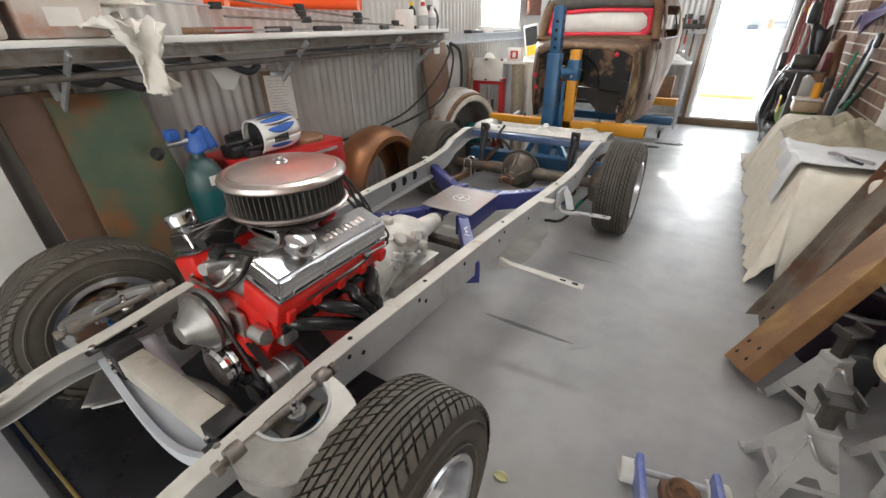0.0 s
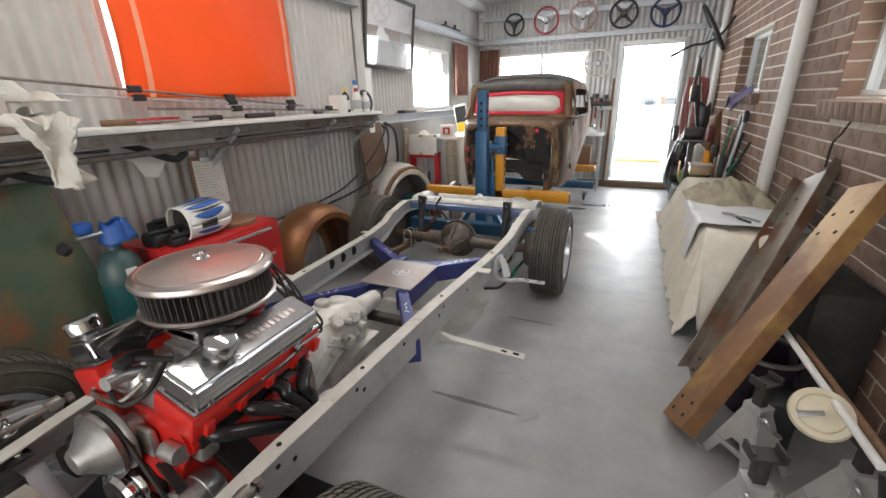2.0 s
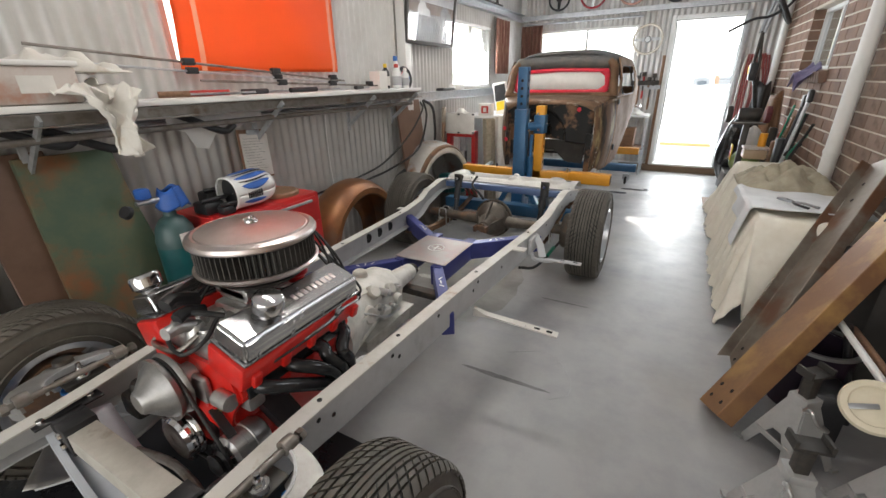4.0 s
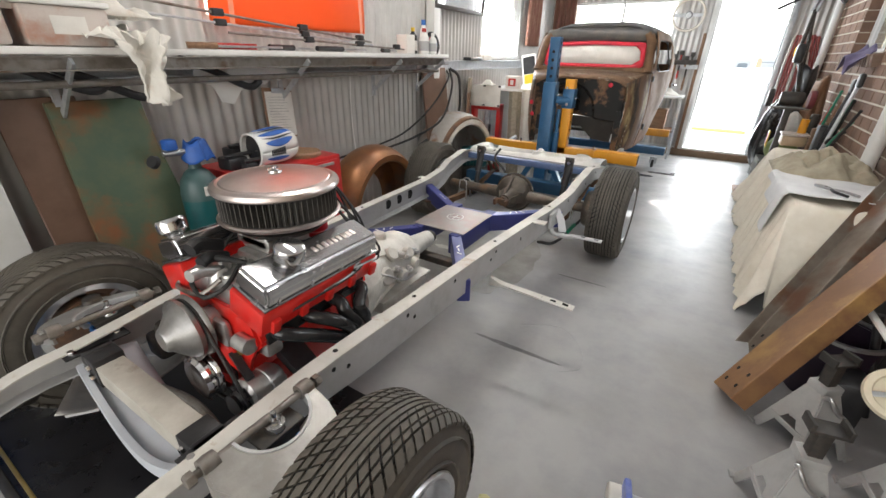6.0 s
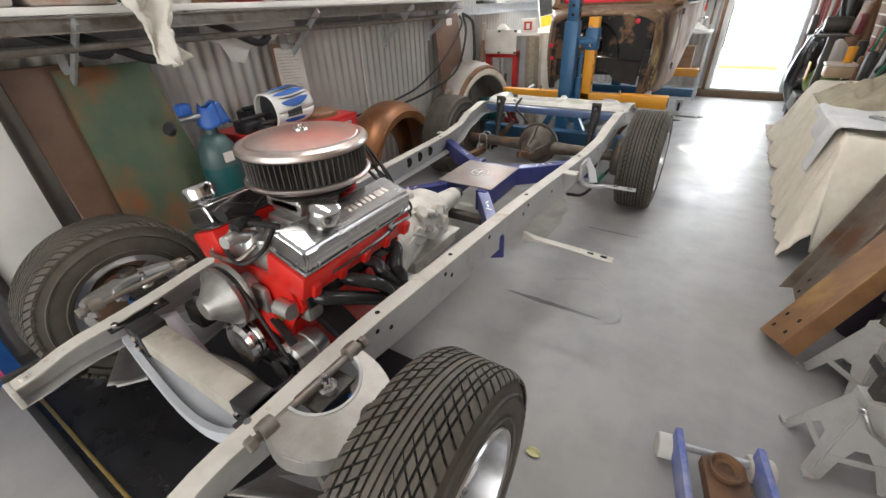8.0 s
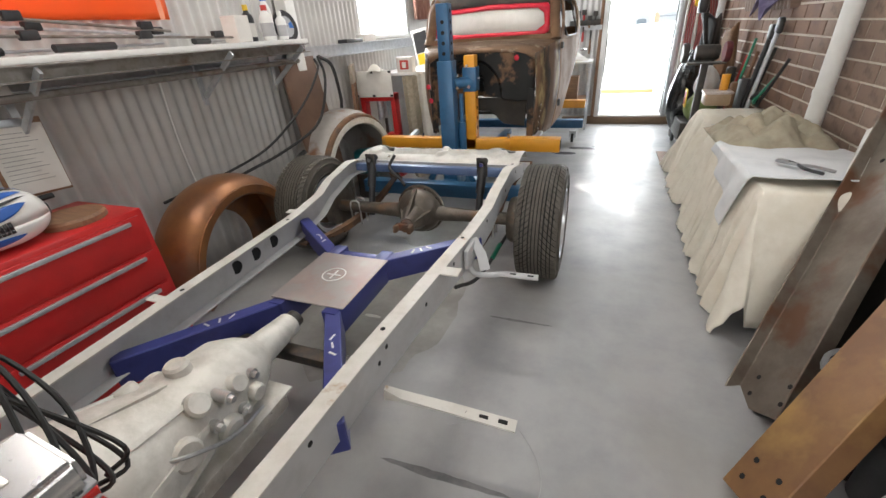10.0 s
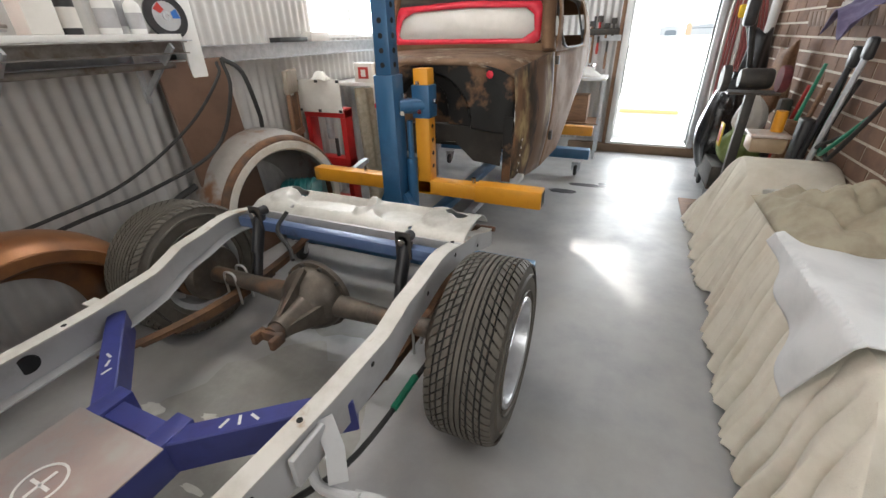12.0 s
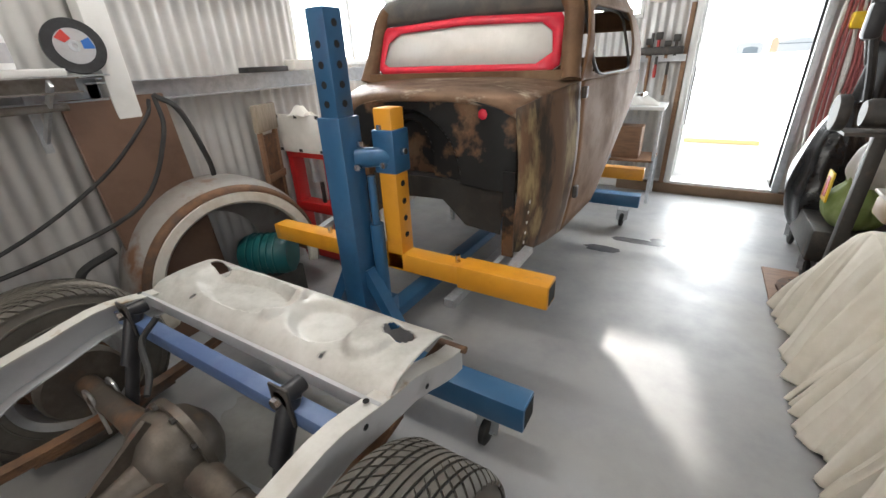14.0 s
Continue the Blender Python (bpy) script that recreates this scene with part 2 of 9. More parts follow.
def solo(name, bm, material, label, category, group="", kind="", at=None, thick=0.0, angle=35):
    ob = link_mesh(name, bm, material, angle)
    if at is not None:
        ob.matrix_basis = at
    if thick:
        so = ob.modifiers.new("thickness", "SOLIDIFY")
        so.thickness, so.offset = thick, 0
    return tagged(ob, label, category, group, kind)


def structure(name, bm, material, label, category, angle=35):
    return solo(name, bm, material, label, category, kind="structure", angle=angle)


# turns z to +x, +y, -y
TO_X, TO_Y = pose(0, 0, 0, 0, 90, 0), pose(0, 0, 0, -90, 0, 0)
XL, XR, YN, YS, ZC = -2.48, 1.25, 8.85, -1.5, 3.0


# ---- the shell ----
def wall_with_holes(bm, axis, face, back, a0, a1, z0, z1, holes):
    """A thick wall with through openings. axis 'x': the wall lies across x at face..back and runs along y; 'y': the other way round."""
    cuts = sorted({a0, a1, *[h[0] for h in holes], *[h[1] for h in holes]})
    for p, q in zip(cuts, cuts[1:]):
        hs = sorted([(h[2], h[3]) for h in holes if h[0] <= p + 1e-6 and h[1] >= q - 1e-6])
        z = z0
        for h0, h1 in hs + [(z1, z1)]:
            if h0 - z > 1e-4:
                lo, hi = min(face, back), max(face, back)
                if axis == "x":
                    box(bm, (lo, p, z), (hi, q, h0))
                else:
                    box(bm, (p, lo, z), (q, hi, h0))
            z = h1
    return bm


def corrugated(bm, p0, along, length, z0, z1, normal, holes, pitch=0.076, depth=0.017):
    """Corrugated sheet standing at p0; holes are (from, to, low, high) along it."""
    along, normal, p0 = Vector(along), Vector(normal), Vector(p0)
    steps = max(2, int(length / pitch * 8))
    cols = []
    for i in range(steps + 1):
        s = length * i / steps
        cols.append((s, p0 + along * s + normal * depth * (0.5 + 0.5 * math.sin(2 * math.pi * s / pitch))))
    for (s0, a), (s1, b) in zip(cols, cols[1:]):
        mid, z = (s0 + s1) / 2, z0
        for h0, h1 in sorted([(h[2], h[3]) for h in holes if h[0] < mid < h[1]]) + [(z1, z1)]:
            if h0 - z > 1e-3:
                q = [bm.verts.new((a.x, a.y, z)), bm.verts.new((b.x, b.y, z)), bm.verts.new((b.x, b.y, h0)), bm.verts.new((a.x, a.y, h0))]
                bm.faces.new(q)
            z = h1
    bmesh.ops.remove_doubles(bm, verts=bm.verts, dist=1e-4)
    return bm


# the ground slab, with the garage floor on top of it
def floor_sheet():
    bm = B()
    box(bm, (-2.7, -2.2, -0.12), (1.6, 8.86, 0.0))
    return bm


structure("floor", floor_sheet(), "floor", "smooth grey painted concrete garage floor with stains", "floor")
_g = B()
box(_g, (-60, -60, -0.3), (60, 90, -0.13))
M["ground"] = surface("pale_yard_concrete", (0.55, 0.53, 0.48), (0.45, 0.43, 0.38), 0.8, 0, 2)
structure("ground", _g, "ground", "pale concrete yard outside the garage", "ground")

TARP_WIN, SIDE_WIN = (2.72, 4.02, 1.56, 2.30), (6.25, 7.48, 1.37, 2.17)
REAR_WIN, DOOR = (-2.14, -0.60, 1.66, 2.20), (-0.10, 0.75, 0.11, 2.22)
_b = wall_with_holes(B(), "x", XL - 0.03, XL - 0.16, YS, YN + 0.15, 0.0, ZC, [TARP_WIN, SIDE_WIN])
structure("wall_west", _b, "white_paint", "outer cladding behind the corrugated side wall", "wall")
_b = corrugated(B(), (XL - 0.022, YS, 0), (0, 1, 0), YN - YS, 0.0, ZC, (1, 0, 0), [(a - YS, b - YS, c, d) for a, b, c, d in (TARP_WIN, SIDE_WIN)])
structure("wall_lining_west", _b, "corrugated", "grey-white corrugated steel wall sheeting", "wall", angle=80)
_b = wall_with_holes(B(), "y", YN + 0.03, YN + 0.15, XL - 0.16, XR + 0.25, -0.12, ZC, [REAR_WIN, DOOR])
structure("wall_north", _b, "white_paint", "outer cladding behind the corrugated end wall", "wall")
_b = corrugated(B(), (XL, YN + 0.022, 0), (1, 0, 0), XR - XL, 0.13, ZC, (0, -1, 0), [(a - XL, b - XL, c, d) for a, b, c, d in (REAR_WIN, DOOR)])
structure("wall_lining_north", _b, "corrugated", "corrugated steel end wall sheeting", "wall", angle=80)
_b = B()
box(_b, (XL - 0.16, YS - 0.1, ZC), (XR + 0.25, YN + 0.15, ZC + 0.1))
structure("ceiling", _b, "ceiling", "plain white flat ceiling lining", "ceiling")
# the front wall behind the camera, with its wide open vehicle doorway
_b = wall_with_holes(B(), "y", YS, YS - 0.12, XL - 0.16, XR + 0.25, 0, ZC, [(-2.3, 1.15, 0, 2.45)])
structure("wall_south", _b, "white_paint", "front wall with a wide open vehicle doorway", "wall")
BRICK_WIN1, BRICK_WIN2 = (6.35, 7.50, 1.49, 2.08), (2.9, 4.57, 1.455, 2.45)
_b = wall_with_holes(B(), "x", XR, XR + 0.22, YS, YN + 0.15, 0, ZC, [BRICK_WIN1, BRICK_WIN2])
structure("wall_east", _b, "mortar", "brown brick house wall with pale mortar joints", "wall")
EAST = bpy.data.objects["wall_east"]

# glowing backdrop outside the door, tall enough to keep sun off the doorway
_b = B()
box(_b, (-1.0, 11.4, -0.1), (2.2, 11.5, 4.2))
structure("backdrop", _b, "outdoors", "glowing white yard backdrop that also keeps sun off the doorway", "backdrop")
# glowing strip added for a bright view through the end window
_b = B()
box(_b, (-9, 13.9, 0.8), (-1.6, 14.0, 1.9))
structure("backdrop_fence", _b, "outdoors", "glowing pale strip added beyond the end window", "backdrop")


# ---- the rolling chassis; its own origin is on the floor under the front axle ----
CX, FY, WB = -1.13, 1.60, 2.74
TYRE_R, TRACK_F, TRACK_R = 0.34, 0.80, 0.81


def rail_x(y):
    """Half the frame's width at y from the front axle."""
    ks = [(-0.44, 0.405), (0.0, 0.415), (1.2, 0.48), (2.1, 0.545), (2.6, 0.585), (3.0, 0.60), (3.4, 0.62)]
    for (a, p), (b, q) in zip(ks, ks[1:]):
        if y <= b:
            return p + (q - p) * max(0, (y - a) / (b - a))
    return ks[-1][1]


def rail_z(y):
    """Height of the rail's top."""
    ks = [(-0.44, 0.46), (-0.25, 0.495), (0.3, 0.53), (1.2, 0.53), (2.15, 0.52), (2.4, 0.535), (2.62, 0.595), (2.85, 0.625), (3.1, 0.585), (3.4, 0.505)]
    for (a, p), (b, q) in zip(ks, ks[1:]):
        if y <= b:
            t = max(0, (y - a) / (b - a))
            t = t * t * (3 - 2 * t)
            return p + (q - p) * t
    return ks[-1][1]


def rail_h(y):
    return 0.07 + 0.075 * min(1, max(0, (y + 0.44) / 0.8)) - 0.055 * min(1, max(0, (y - 2.3) / 0.8))


chassis = thing("car_chassis", CX, FY, 0, "bare grey-primed vintage car chassis frame on four wheels", "chassis")


def add_rail(side):
    ys = [-0.44 + 3.84 * k / 60 for k in range(61)]
    web, top = B(), B()
    for bm, kind in ((web, "web"), (top, "top")):
        rings = []
        for y in ys:
            x, z, h = rail_x(y), rail_z(y), rail_h(y)
            w = 0.055
            if kind == "web":
                o = [(x, z - 0.004), (x, z - h), (x - w, z - h), (x - w, z - h + 0.005), (x - 0.006, z - h + 0.005), (x - 0.006, z - 0.004)]
            else:
                o = [(x + 0.003, z - 0.004), (x + 0.003, z), (x - w, z), (x - w, z - 0.006)]
            rings.append([bm.verts.new((side * a, y, b)) for a, b in o])
        n = len(rings[0])
        for r, q in zip(rings, rings[1:]):
            for k in range(n):
                bm.faces.new((r[k], q[k], q[(k + 1) % n], r[(k + 1) % n]))
        bm.faces.new(rings[0])
        bm.faces.new(rings[-1])
    rail = part("frame_rail", web, "primer", chassis, "grey-primed pressed steel side rail")
    part("top_flange", top, "worn_top", rail, "worn cream top flange with rust spots")
    # bolt holes along the web and flange
    for k, y in enumerate((0.25, 0.31, 0.62, 0.66, 0.95, 1.28, 1.33, 1.62, 1.9, 2.05, 2.35, 2.7, 2.95, 3.2)):
        spots = [Matrix.Translation((side * (rail_x(y) + 0.0005), y, rail_z(y) - 0.035 - 0.028 * (k % 2))) @ (TO_X if side > 0 else pose(0, 0, 0, 0, -90, 0))]
        if k % 3 == 0:
            spots.append(Matrix.Translation((side * (rail_x(y) - 0.028), y + 0.04, rail_z(y) + 0.0006)))
        for m in spots:
            h = new("bolt_hole", HOLE)
            h.parent, h.matrix_basis = rail, m


HOLE = link_mesh("bolt_hole", lathe(B(), [(0, 0.0012), (0.009, 0.0012), (0.009, 0)], 10), "tread_gap").data
bpy.data.objects.remove(bpy.data.objects["bolt_hole"])
add_rail(1)
add_rail(-1)


# tyres, wheels
def tyre_tread(bm, r, w, n=64):
    """Directional tread: two centre ribs, then curved blocks that sweep back to the shoulder."""
    step = 2 * math.pi / n

    def at(k, e, v, s, rr):
        drop = 0.012 * max(0, (v - 0.34) / 0.15) ** 2
        a = step * (k + e + 3.4 * (v / 0.5) ** 0.8 + (0.35 if s > 0 else 0))
        return ((rr - drop) * math.cos(a), (rr - drop) * math.sin(a), s * v * w)
    for k in range(n):
        for s in (1, -1):
            for lo, hi, g in ((0.012, 0.072, 0.0), (0.100, 0.150, 0.11), (0.184, 0.264, 0.19), (0.294, 0.35, 0.21), (0.378, 0.50, 0.25)):
                rows = []
                for q in range(4):
                    v = lo + (hi - lo) * q / 3
                    rows.append([bm.verts.new(at(k, e, v, s, rr)) for e, rr in ((g / 2, r - 0.009), (g / 2, r), (1 - g / 2, r), (1 - g / 2, r - 0.009))])
                for p, q in zip(rows, rows[1:]):
                    for j in range(3):
                        bm.faces.new((p[j], q[j], q[j + 1], p[j + 1]))
                bm.faces.new(rows[0])
                bm.faces.new(rows[-1])


def make_wheel(name, x, y, w, label, side, rim_r=0.20, brake=False):
    wh = part(name, lathe(B(), [(rim_r, -0.46 * w), (rim_r + 0.015, -0.50 * w), (rim_r + 0.07, -0.53 * w), (TYRE_R - 0.045, -0.51 * w), (TYRE_R - 0.02, -0.47 * w), (TYRE_R - 0.010, -0.40 * w), (TYRE_R - 0.006, 0), (TYRE_R - 0.010, 0.40 * w), (TYRE_R - 0.02, 0.47 * w), (TYRE_R - 0.045, 0.51 * w), (rim_r + 0.07, 0.53 * w), (rim_r + 0.015, 0.50 * w), (rim_r, 0.46 * w)], 72), "rubber", chassis, label)
    wh.matrix_basis = Matrix.Translation((x, y, TYRE_R)) @ pose(0, 0, 0, 0, 90 * side, 0)
    bm = B()
    tyre_tread(bm, TYRE_R + 0.002, w)
    part("tread", bm, "rubber", wh, "worn brown-black directional tread blocks")
    bm = lathe(B(), [(TYRE_R - 0.010, -0.405 * w), (TYRE_R - 0.0048, -0.30 * w), (TYRE_R - 0.0048, 0.30 * w), (TYRE_R - 0.010, 0.405 * w)], 72)
    part("tread_groove", bm, "tread_gap", wh, "dark tread grooves")
    # sidewall ribs
    bm = B()
    for rr in (rim_r + 0.03, rim_r + 0.085, TYRE_R - 0.05):
        for s in (-1, 1):
            lathe(bm, [(rr - 0.003, s * 0.515 * w), (rr, s * 0.545 * w), (rr + 0.003, s * 0.515 * w)], 64)
    part("sidewall_rib", bm, "rubber", wh)
    # rim: a deep dish and five spokes on the outer side
    bm = lathe(B(), [(rim_r + 0.008, 0.50 * w), (rim_r + 0.004, 0.535 * w), (rim_r - 0.012, 0.52 * w), (rim_r - 0.02, 0.2 * w), (rim_r - 0.03, -0.1 * w), (rim_r - 0.02, -0.45 * w), (rim_r + 0.008, -0.50 * w)], 56)
    part("rim", bm, "alloy", wh, "polished alloy wheel rim")
    bm = lathe(B(), [(0, 0.27 * w), (0.045, 0.27 * w), (0.055, 0.22 * w), (0.062, 0.12 * w), (0.06, 0.02 * w), (0, 0.02 * w)], 24)
    for k in range(5):
        m = pose(0, 0, 0, 0, 0, 72 * k)
        sweep(bm, [m @ Vector((0.05, 0, 0.12 * w)), m @ Vector((0.11, 0, 0.16 * w)), m @ Vector((rim_r - 0.02, 0, 0.12 * w))], [rect(0.075, 0.022), rect(0.06, 0.024), rect(0.085, 0.022)], up=m @ Vector((0, 0, 1)))
    part("spokes", bm, "alloy", wh, "five broad alloy spokes")
    bm = B()
    for k in range(5):
        m = pose(0, 0, 0, 0, 0, 72 * k + 36) @ Matrix.Translation((0.035, 0, 0.27 * w))
        lathe(bm, [(0, 0.018), (0.009, 0.015), (0.010, 0)], 8, m)
    part("wheel_nut", bm, "chrome", wh)
    # brake drum or disc behind the spokes
    bm = lathe(B(), [(0, -0.05 * w), (0.135, -0.05 * w), (0.14, -0.09 * w), (0.14, -0.35 * w), (0.06, -0.42 * w), (0, -0.42 * w)], 40)
    part("brake_drum", bm, "rust", wh, "rusty brake drum")
    return wh


make_wheel("front_wheel", TRACK_F, 0.0, 0.205, "black front tyre with directional tread on alloy rim", 1)
make_wheel("front_wheel", -TRACK_F, 0.0, 0.205, "black front tyre with directional tread on alloy rim", -1)
make_wheel("rear_wheel", TRACK_R, WB, 0.225, "wide black rear tyre on polished alloy rim", 1)
make_wheel("rear_wheel", -TRACK_R, WB, 0.225, "wide black rear tyre on polished alloy rim", -1)


# ---- chassis: cross-members and running gear ----
def cyl(bm, a, b, r, n=14, r2=None):
    """A round bar from a to b."""
    return sweep(bm, [a, b], [circle(r, n), circle(r if r2 is None else r2, n)], up=(0.013, 0.021, 1))


def bolt_at(bm, p, d, r=0.012, h=0.012):
    d = Vector(d).normalized()
    q = d.to_track_quat("Z", "Y").to_matrix().to_4x4()
    return lathe(bm, [(0, h), (r * 0.9, h), (r, h * 0.8), (r, 0)], 6, Matrix.Translation(p) @ q)


M["cast_white"] = surface("pale_cast_alloy", (0.66, 0.64, 0.59), (0.52, 0.50, 0.45), 0.5, 0.25, 14, 0.42, 0.65, (0.3, 0.28, 0.25), 5, 0.6, 0.8, 0.25, 60)
M["pan"] = surface("stripped_floor_pan", (0.55, 0.54, 0.50), (0.42, 0.41, 0.37), 0.5, 0.25, 10, 0.4, 0.65, (0.62, 0.61, 0.57), 3, 0.5, 0.7, 0.08, 60)
M["worn_steel"] = surface("worn_grey_steel", (0.27, 0.25, 0.23), (0.2, 0.175, 0.15), 0.42, 0.6, 18, 0.45, 0.65, (0.15, 0.10, 0.065), 8, 0.56, 0.7, 0.12, 90)
M["plate_steel"] = surface("pinkish_scuffed_plate", (0.36, 0.335, 0.325), (0.40, 0.28, 0.25), 0.42, 0.45, 5, 0.42, 0.6, (0.42, 0.42, 0.40), 2.5, 0.5, 0.65, 0.04, 60, 0.55)
M["bare_steel"] = surface("bare_steel_plate", (0.44, 0.45, 0.46), (0.36, 0.37, 0.38), 0.35, 0.8, 12, 0.4, 0.65, (0.32, 0.31, 0.3), 3, bump=0.04)
M["arm_metal"] = surface("bare_pressed_steel", (0.36, 0.35, 0.335), (0.26, 0.25, 0.235), 0.36, 0.35, 7, 0.42, 0.65, (0.26, 0.235, 0.20), 5, 0.58, 0.72, 0.06, 50)
M["bar_blue"] = surface("dusty_blue_bar", (0.075, 0.12, 0.24), (0.10, 0.15, 0.26), 0.4, 0.1, 9, 0.45, 0.65, (0.03, 0.035, 0.05), 4, 0.62, 0.72)
M["axle"] = surface("greasy_axle", (0.10, 0.085, 0.07), (0.15, 0.125, 0.10), 0.45, 0.45, 12, 0.45, 0.65, (0.24, 0.13, 0.07), 4, 0.55, 0.7, 0.2, 60)

# X-member: centre box, steel plate on it and four arms
bm = B()
box(bm, (0.10, 1.50, 0.31), (0.165, 2.03, 0.435), bevel=0.004)
box(bm, (-0.165, 1.50, 0.31), (-0.10, 2.03, 0.435), bevel=0.004)
box(bm, (-0.10, 1.94, 0.315), (0.10, 2.0, 0.425), bevel=0.004)
part("centre_box", bm, "navy", chassis, "navy painted steel centre box")
for sx in (1, -1):
    for y0, y1, ye in ((1.52, 1.04, 0), (1.96, 2.26, 1)):
        x1 = rail_x(y1) - 0.006
        bm = sweep(B(), [(sx * 0.14, y0, 0.372), (sx * x1, y1, 0.395)], rect(0.062, 0.115))
        bmesh.ops.bevel(bm, geom=list(bm.edges), offset=0.004, segments=1, affect="EDGES")
        arm = part("cross_arm", bm, "navy", chassis, "navy painted box-section cross arm")
        mk = B()
        for q in range(3):
            f = 0.3 + 0.08 * q
            box(mk, (-0.004, -0.016, 0), (0.004, 0.016, 0.001), Matrix.Translation((sx * (0.14 + (x1 - 0.14) * f), y0 + (y1 - y0) * f, 0.431 + 0.022 * f)) @ pose(0, 0, 0, 0, 0, 40 * q))
        part("paint_mark", mk, "white_paint", arm, "white hand-written letter mark")
bm = B()
box(bm, (-0.175, 1.53, 0.437), (0.185, 1.93, 0.443), bevel=0.002)
pl = part("centre_plate", bm, "plate_steel", chassis, "pinkish grey square steel plate with a chalk ring mark")
bm = lathe(B(), [(0.050, 0.4435), (0.050, 0.4455), (0.056, 0.4455), (0.056, 0.4435)], 40, Matrix.Translation((0.0, 1.75, 0)))
box(bm, (-0.035, 1.744, 0.4435), (0.035, 1.752, 0.4455))
box(bm, (-0.004, 1.715, 0.4435), (0.004, 1.785, 0.4455))
part("ring_mark", bm, "white_paint", pl)

# three lightening holes in the left rail
for y in (1.68, 1.82, 1.965):
    bm = lathe(B(), [(0.0, 0.001), (0.034, 0.001), (0.034, 0.0)], 24)
    h = part("lightening_hole", bm, "tread_gap", chassis, "round lightening hole in the rail web")
    h.matrix_basis = Matrix.Translation((-rail_x(y) + 0.0065, y, rail_z(y) - 0.075)) @ TO_X

# rear axle with its centre housing
AY, AZ = WB, 0.34
for sx in (1, -1):
    bm = B()
    cyl(bm, (sx * 0.12, AY, AZ), (sx * 0.30, AY, AZ), 0.052, 18, 0.042)
    cyl(bm, (sx * 0.30, AY, AZ), (sx * 0.66, AY, AZ), 0.040, 18)
    lathe(bm, [(0.0, 0), (0.13, 0), (0.14, 0.02), (0.14, 0.05), (0, 0.05)], 30, Matrix.Translation((sx * 0.61, AY, AZ)) @ (TO_X if sx > 0 else pose(0, 0, 0, 0, -90, 0)))
    part("rear_axle", bm, "axle", chassis, "greasy brown rear axle tube")
bm = lathe(B(), [(0, 0.125), (0.06, 0.118), (0.11, 0.085), (0.145, 0.03), (0.15, 0.0), (0.145, -0.03), (0.12, -0.075), (0.07, -0.105), (0, -0.12)], 28, Matrix.Translation((0, AY, AZ + 0.01)) @ TO_Y)
lathe(bm, [(0.10, -0.012), (0.165, -0.012), (0.165, 0.012), (0.10, 0.012)], 28, Matrix.Translation((0, AY + 0.03, AZ + 0.01)) @ TO_Y)
sweep(bm, [(0, AY - 0.06, AZ), (0.01, AY - 0.17, AZ + 0.01), (0.02, AY - 0.25, AZ + 0.015)], [circle(0.10, 16), circle(0.062, 16), circle(0.045, 16)])
housing = part("axle_housing", bm, "axle", chassis, "oily cast differential housing with ribs")
for sx in (1, -1):
    part("housing_rib", sweep(B(), [(sx * 0.13, AY - 0.005, AZ), (0.02 + sx * 0.03, AY - 0.23, AZ + 0.01)], [rect(0.02, 0.11), rect(0.02, 0.04)]), "axle", housing)
part("housing_rib", sweep(B(), [(0, AY - 0.02, AZ + 0.145), (0.01, AY - 0.22, AZ + 0.055)], [rect(0.018, 0.07), rect(0.018, 0.02)]), "axle", housing)
for k in range(10):
    a = 2 * math.pi * k / 10
    part("housing_bolt", bolt_at(B(), (0.153 * math.cos(a), AY + 0.018, AZ + 0.01 + 0.153 * math.sin(a)), (0, -1, 0), 0.011, 0.012), "dark_steel", housing)
bm = B()
cyl(bm, (0.02, AY - 0.24, AZ + 0.015), (0.022, AY - 0.285, AZ + 0.017), 0.036, 16)
for s in (1, -1):
    box(bm, (0.022 + s * 0.045 - 0.012, AY - 0.335, AZ - 0.005), (0.022 + s * 0.045 + 0.012, AY - 0.27, AZ + 0.04), bevel=0.006)
box(bm, (-0.03, AY - 0.30, AZ - 0.005), (0.075, AY - 0.275, AZ + 0.04), bevel=0.006)
part("pinion_yoke", bm, "rust", chassis, "rusty pinion yoke")
bm = tube(B(), [(-0.10, AY + 0.02, AZ + 0.17), (-0.15, AY + 0.06, AZ + 0.20), (-0.24, AY + 0.10, AZ + 0.26), (-0.22, AY + 0.16, AZ + 0.33)], 0.010, 8)
part("brake_hose", bm, "black_rubber", chassis, "black flexible brake hose")

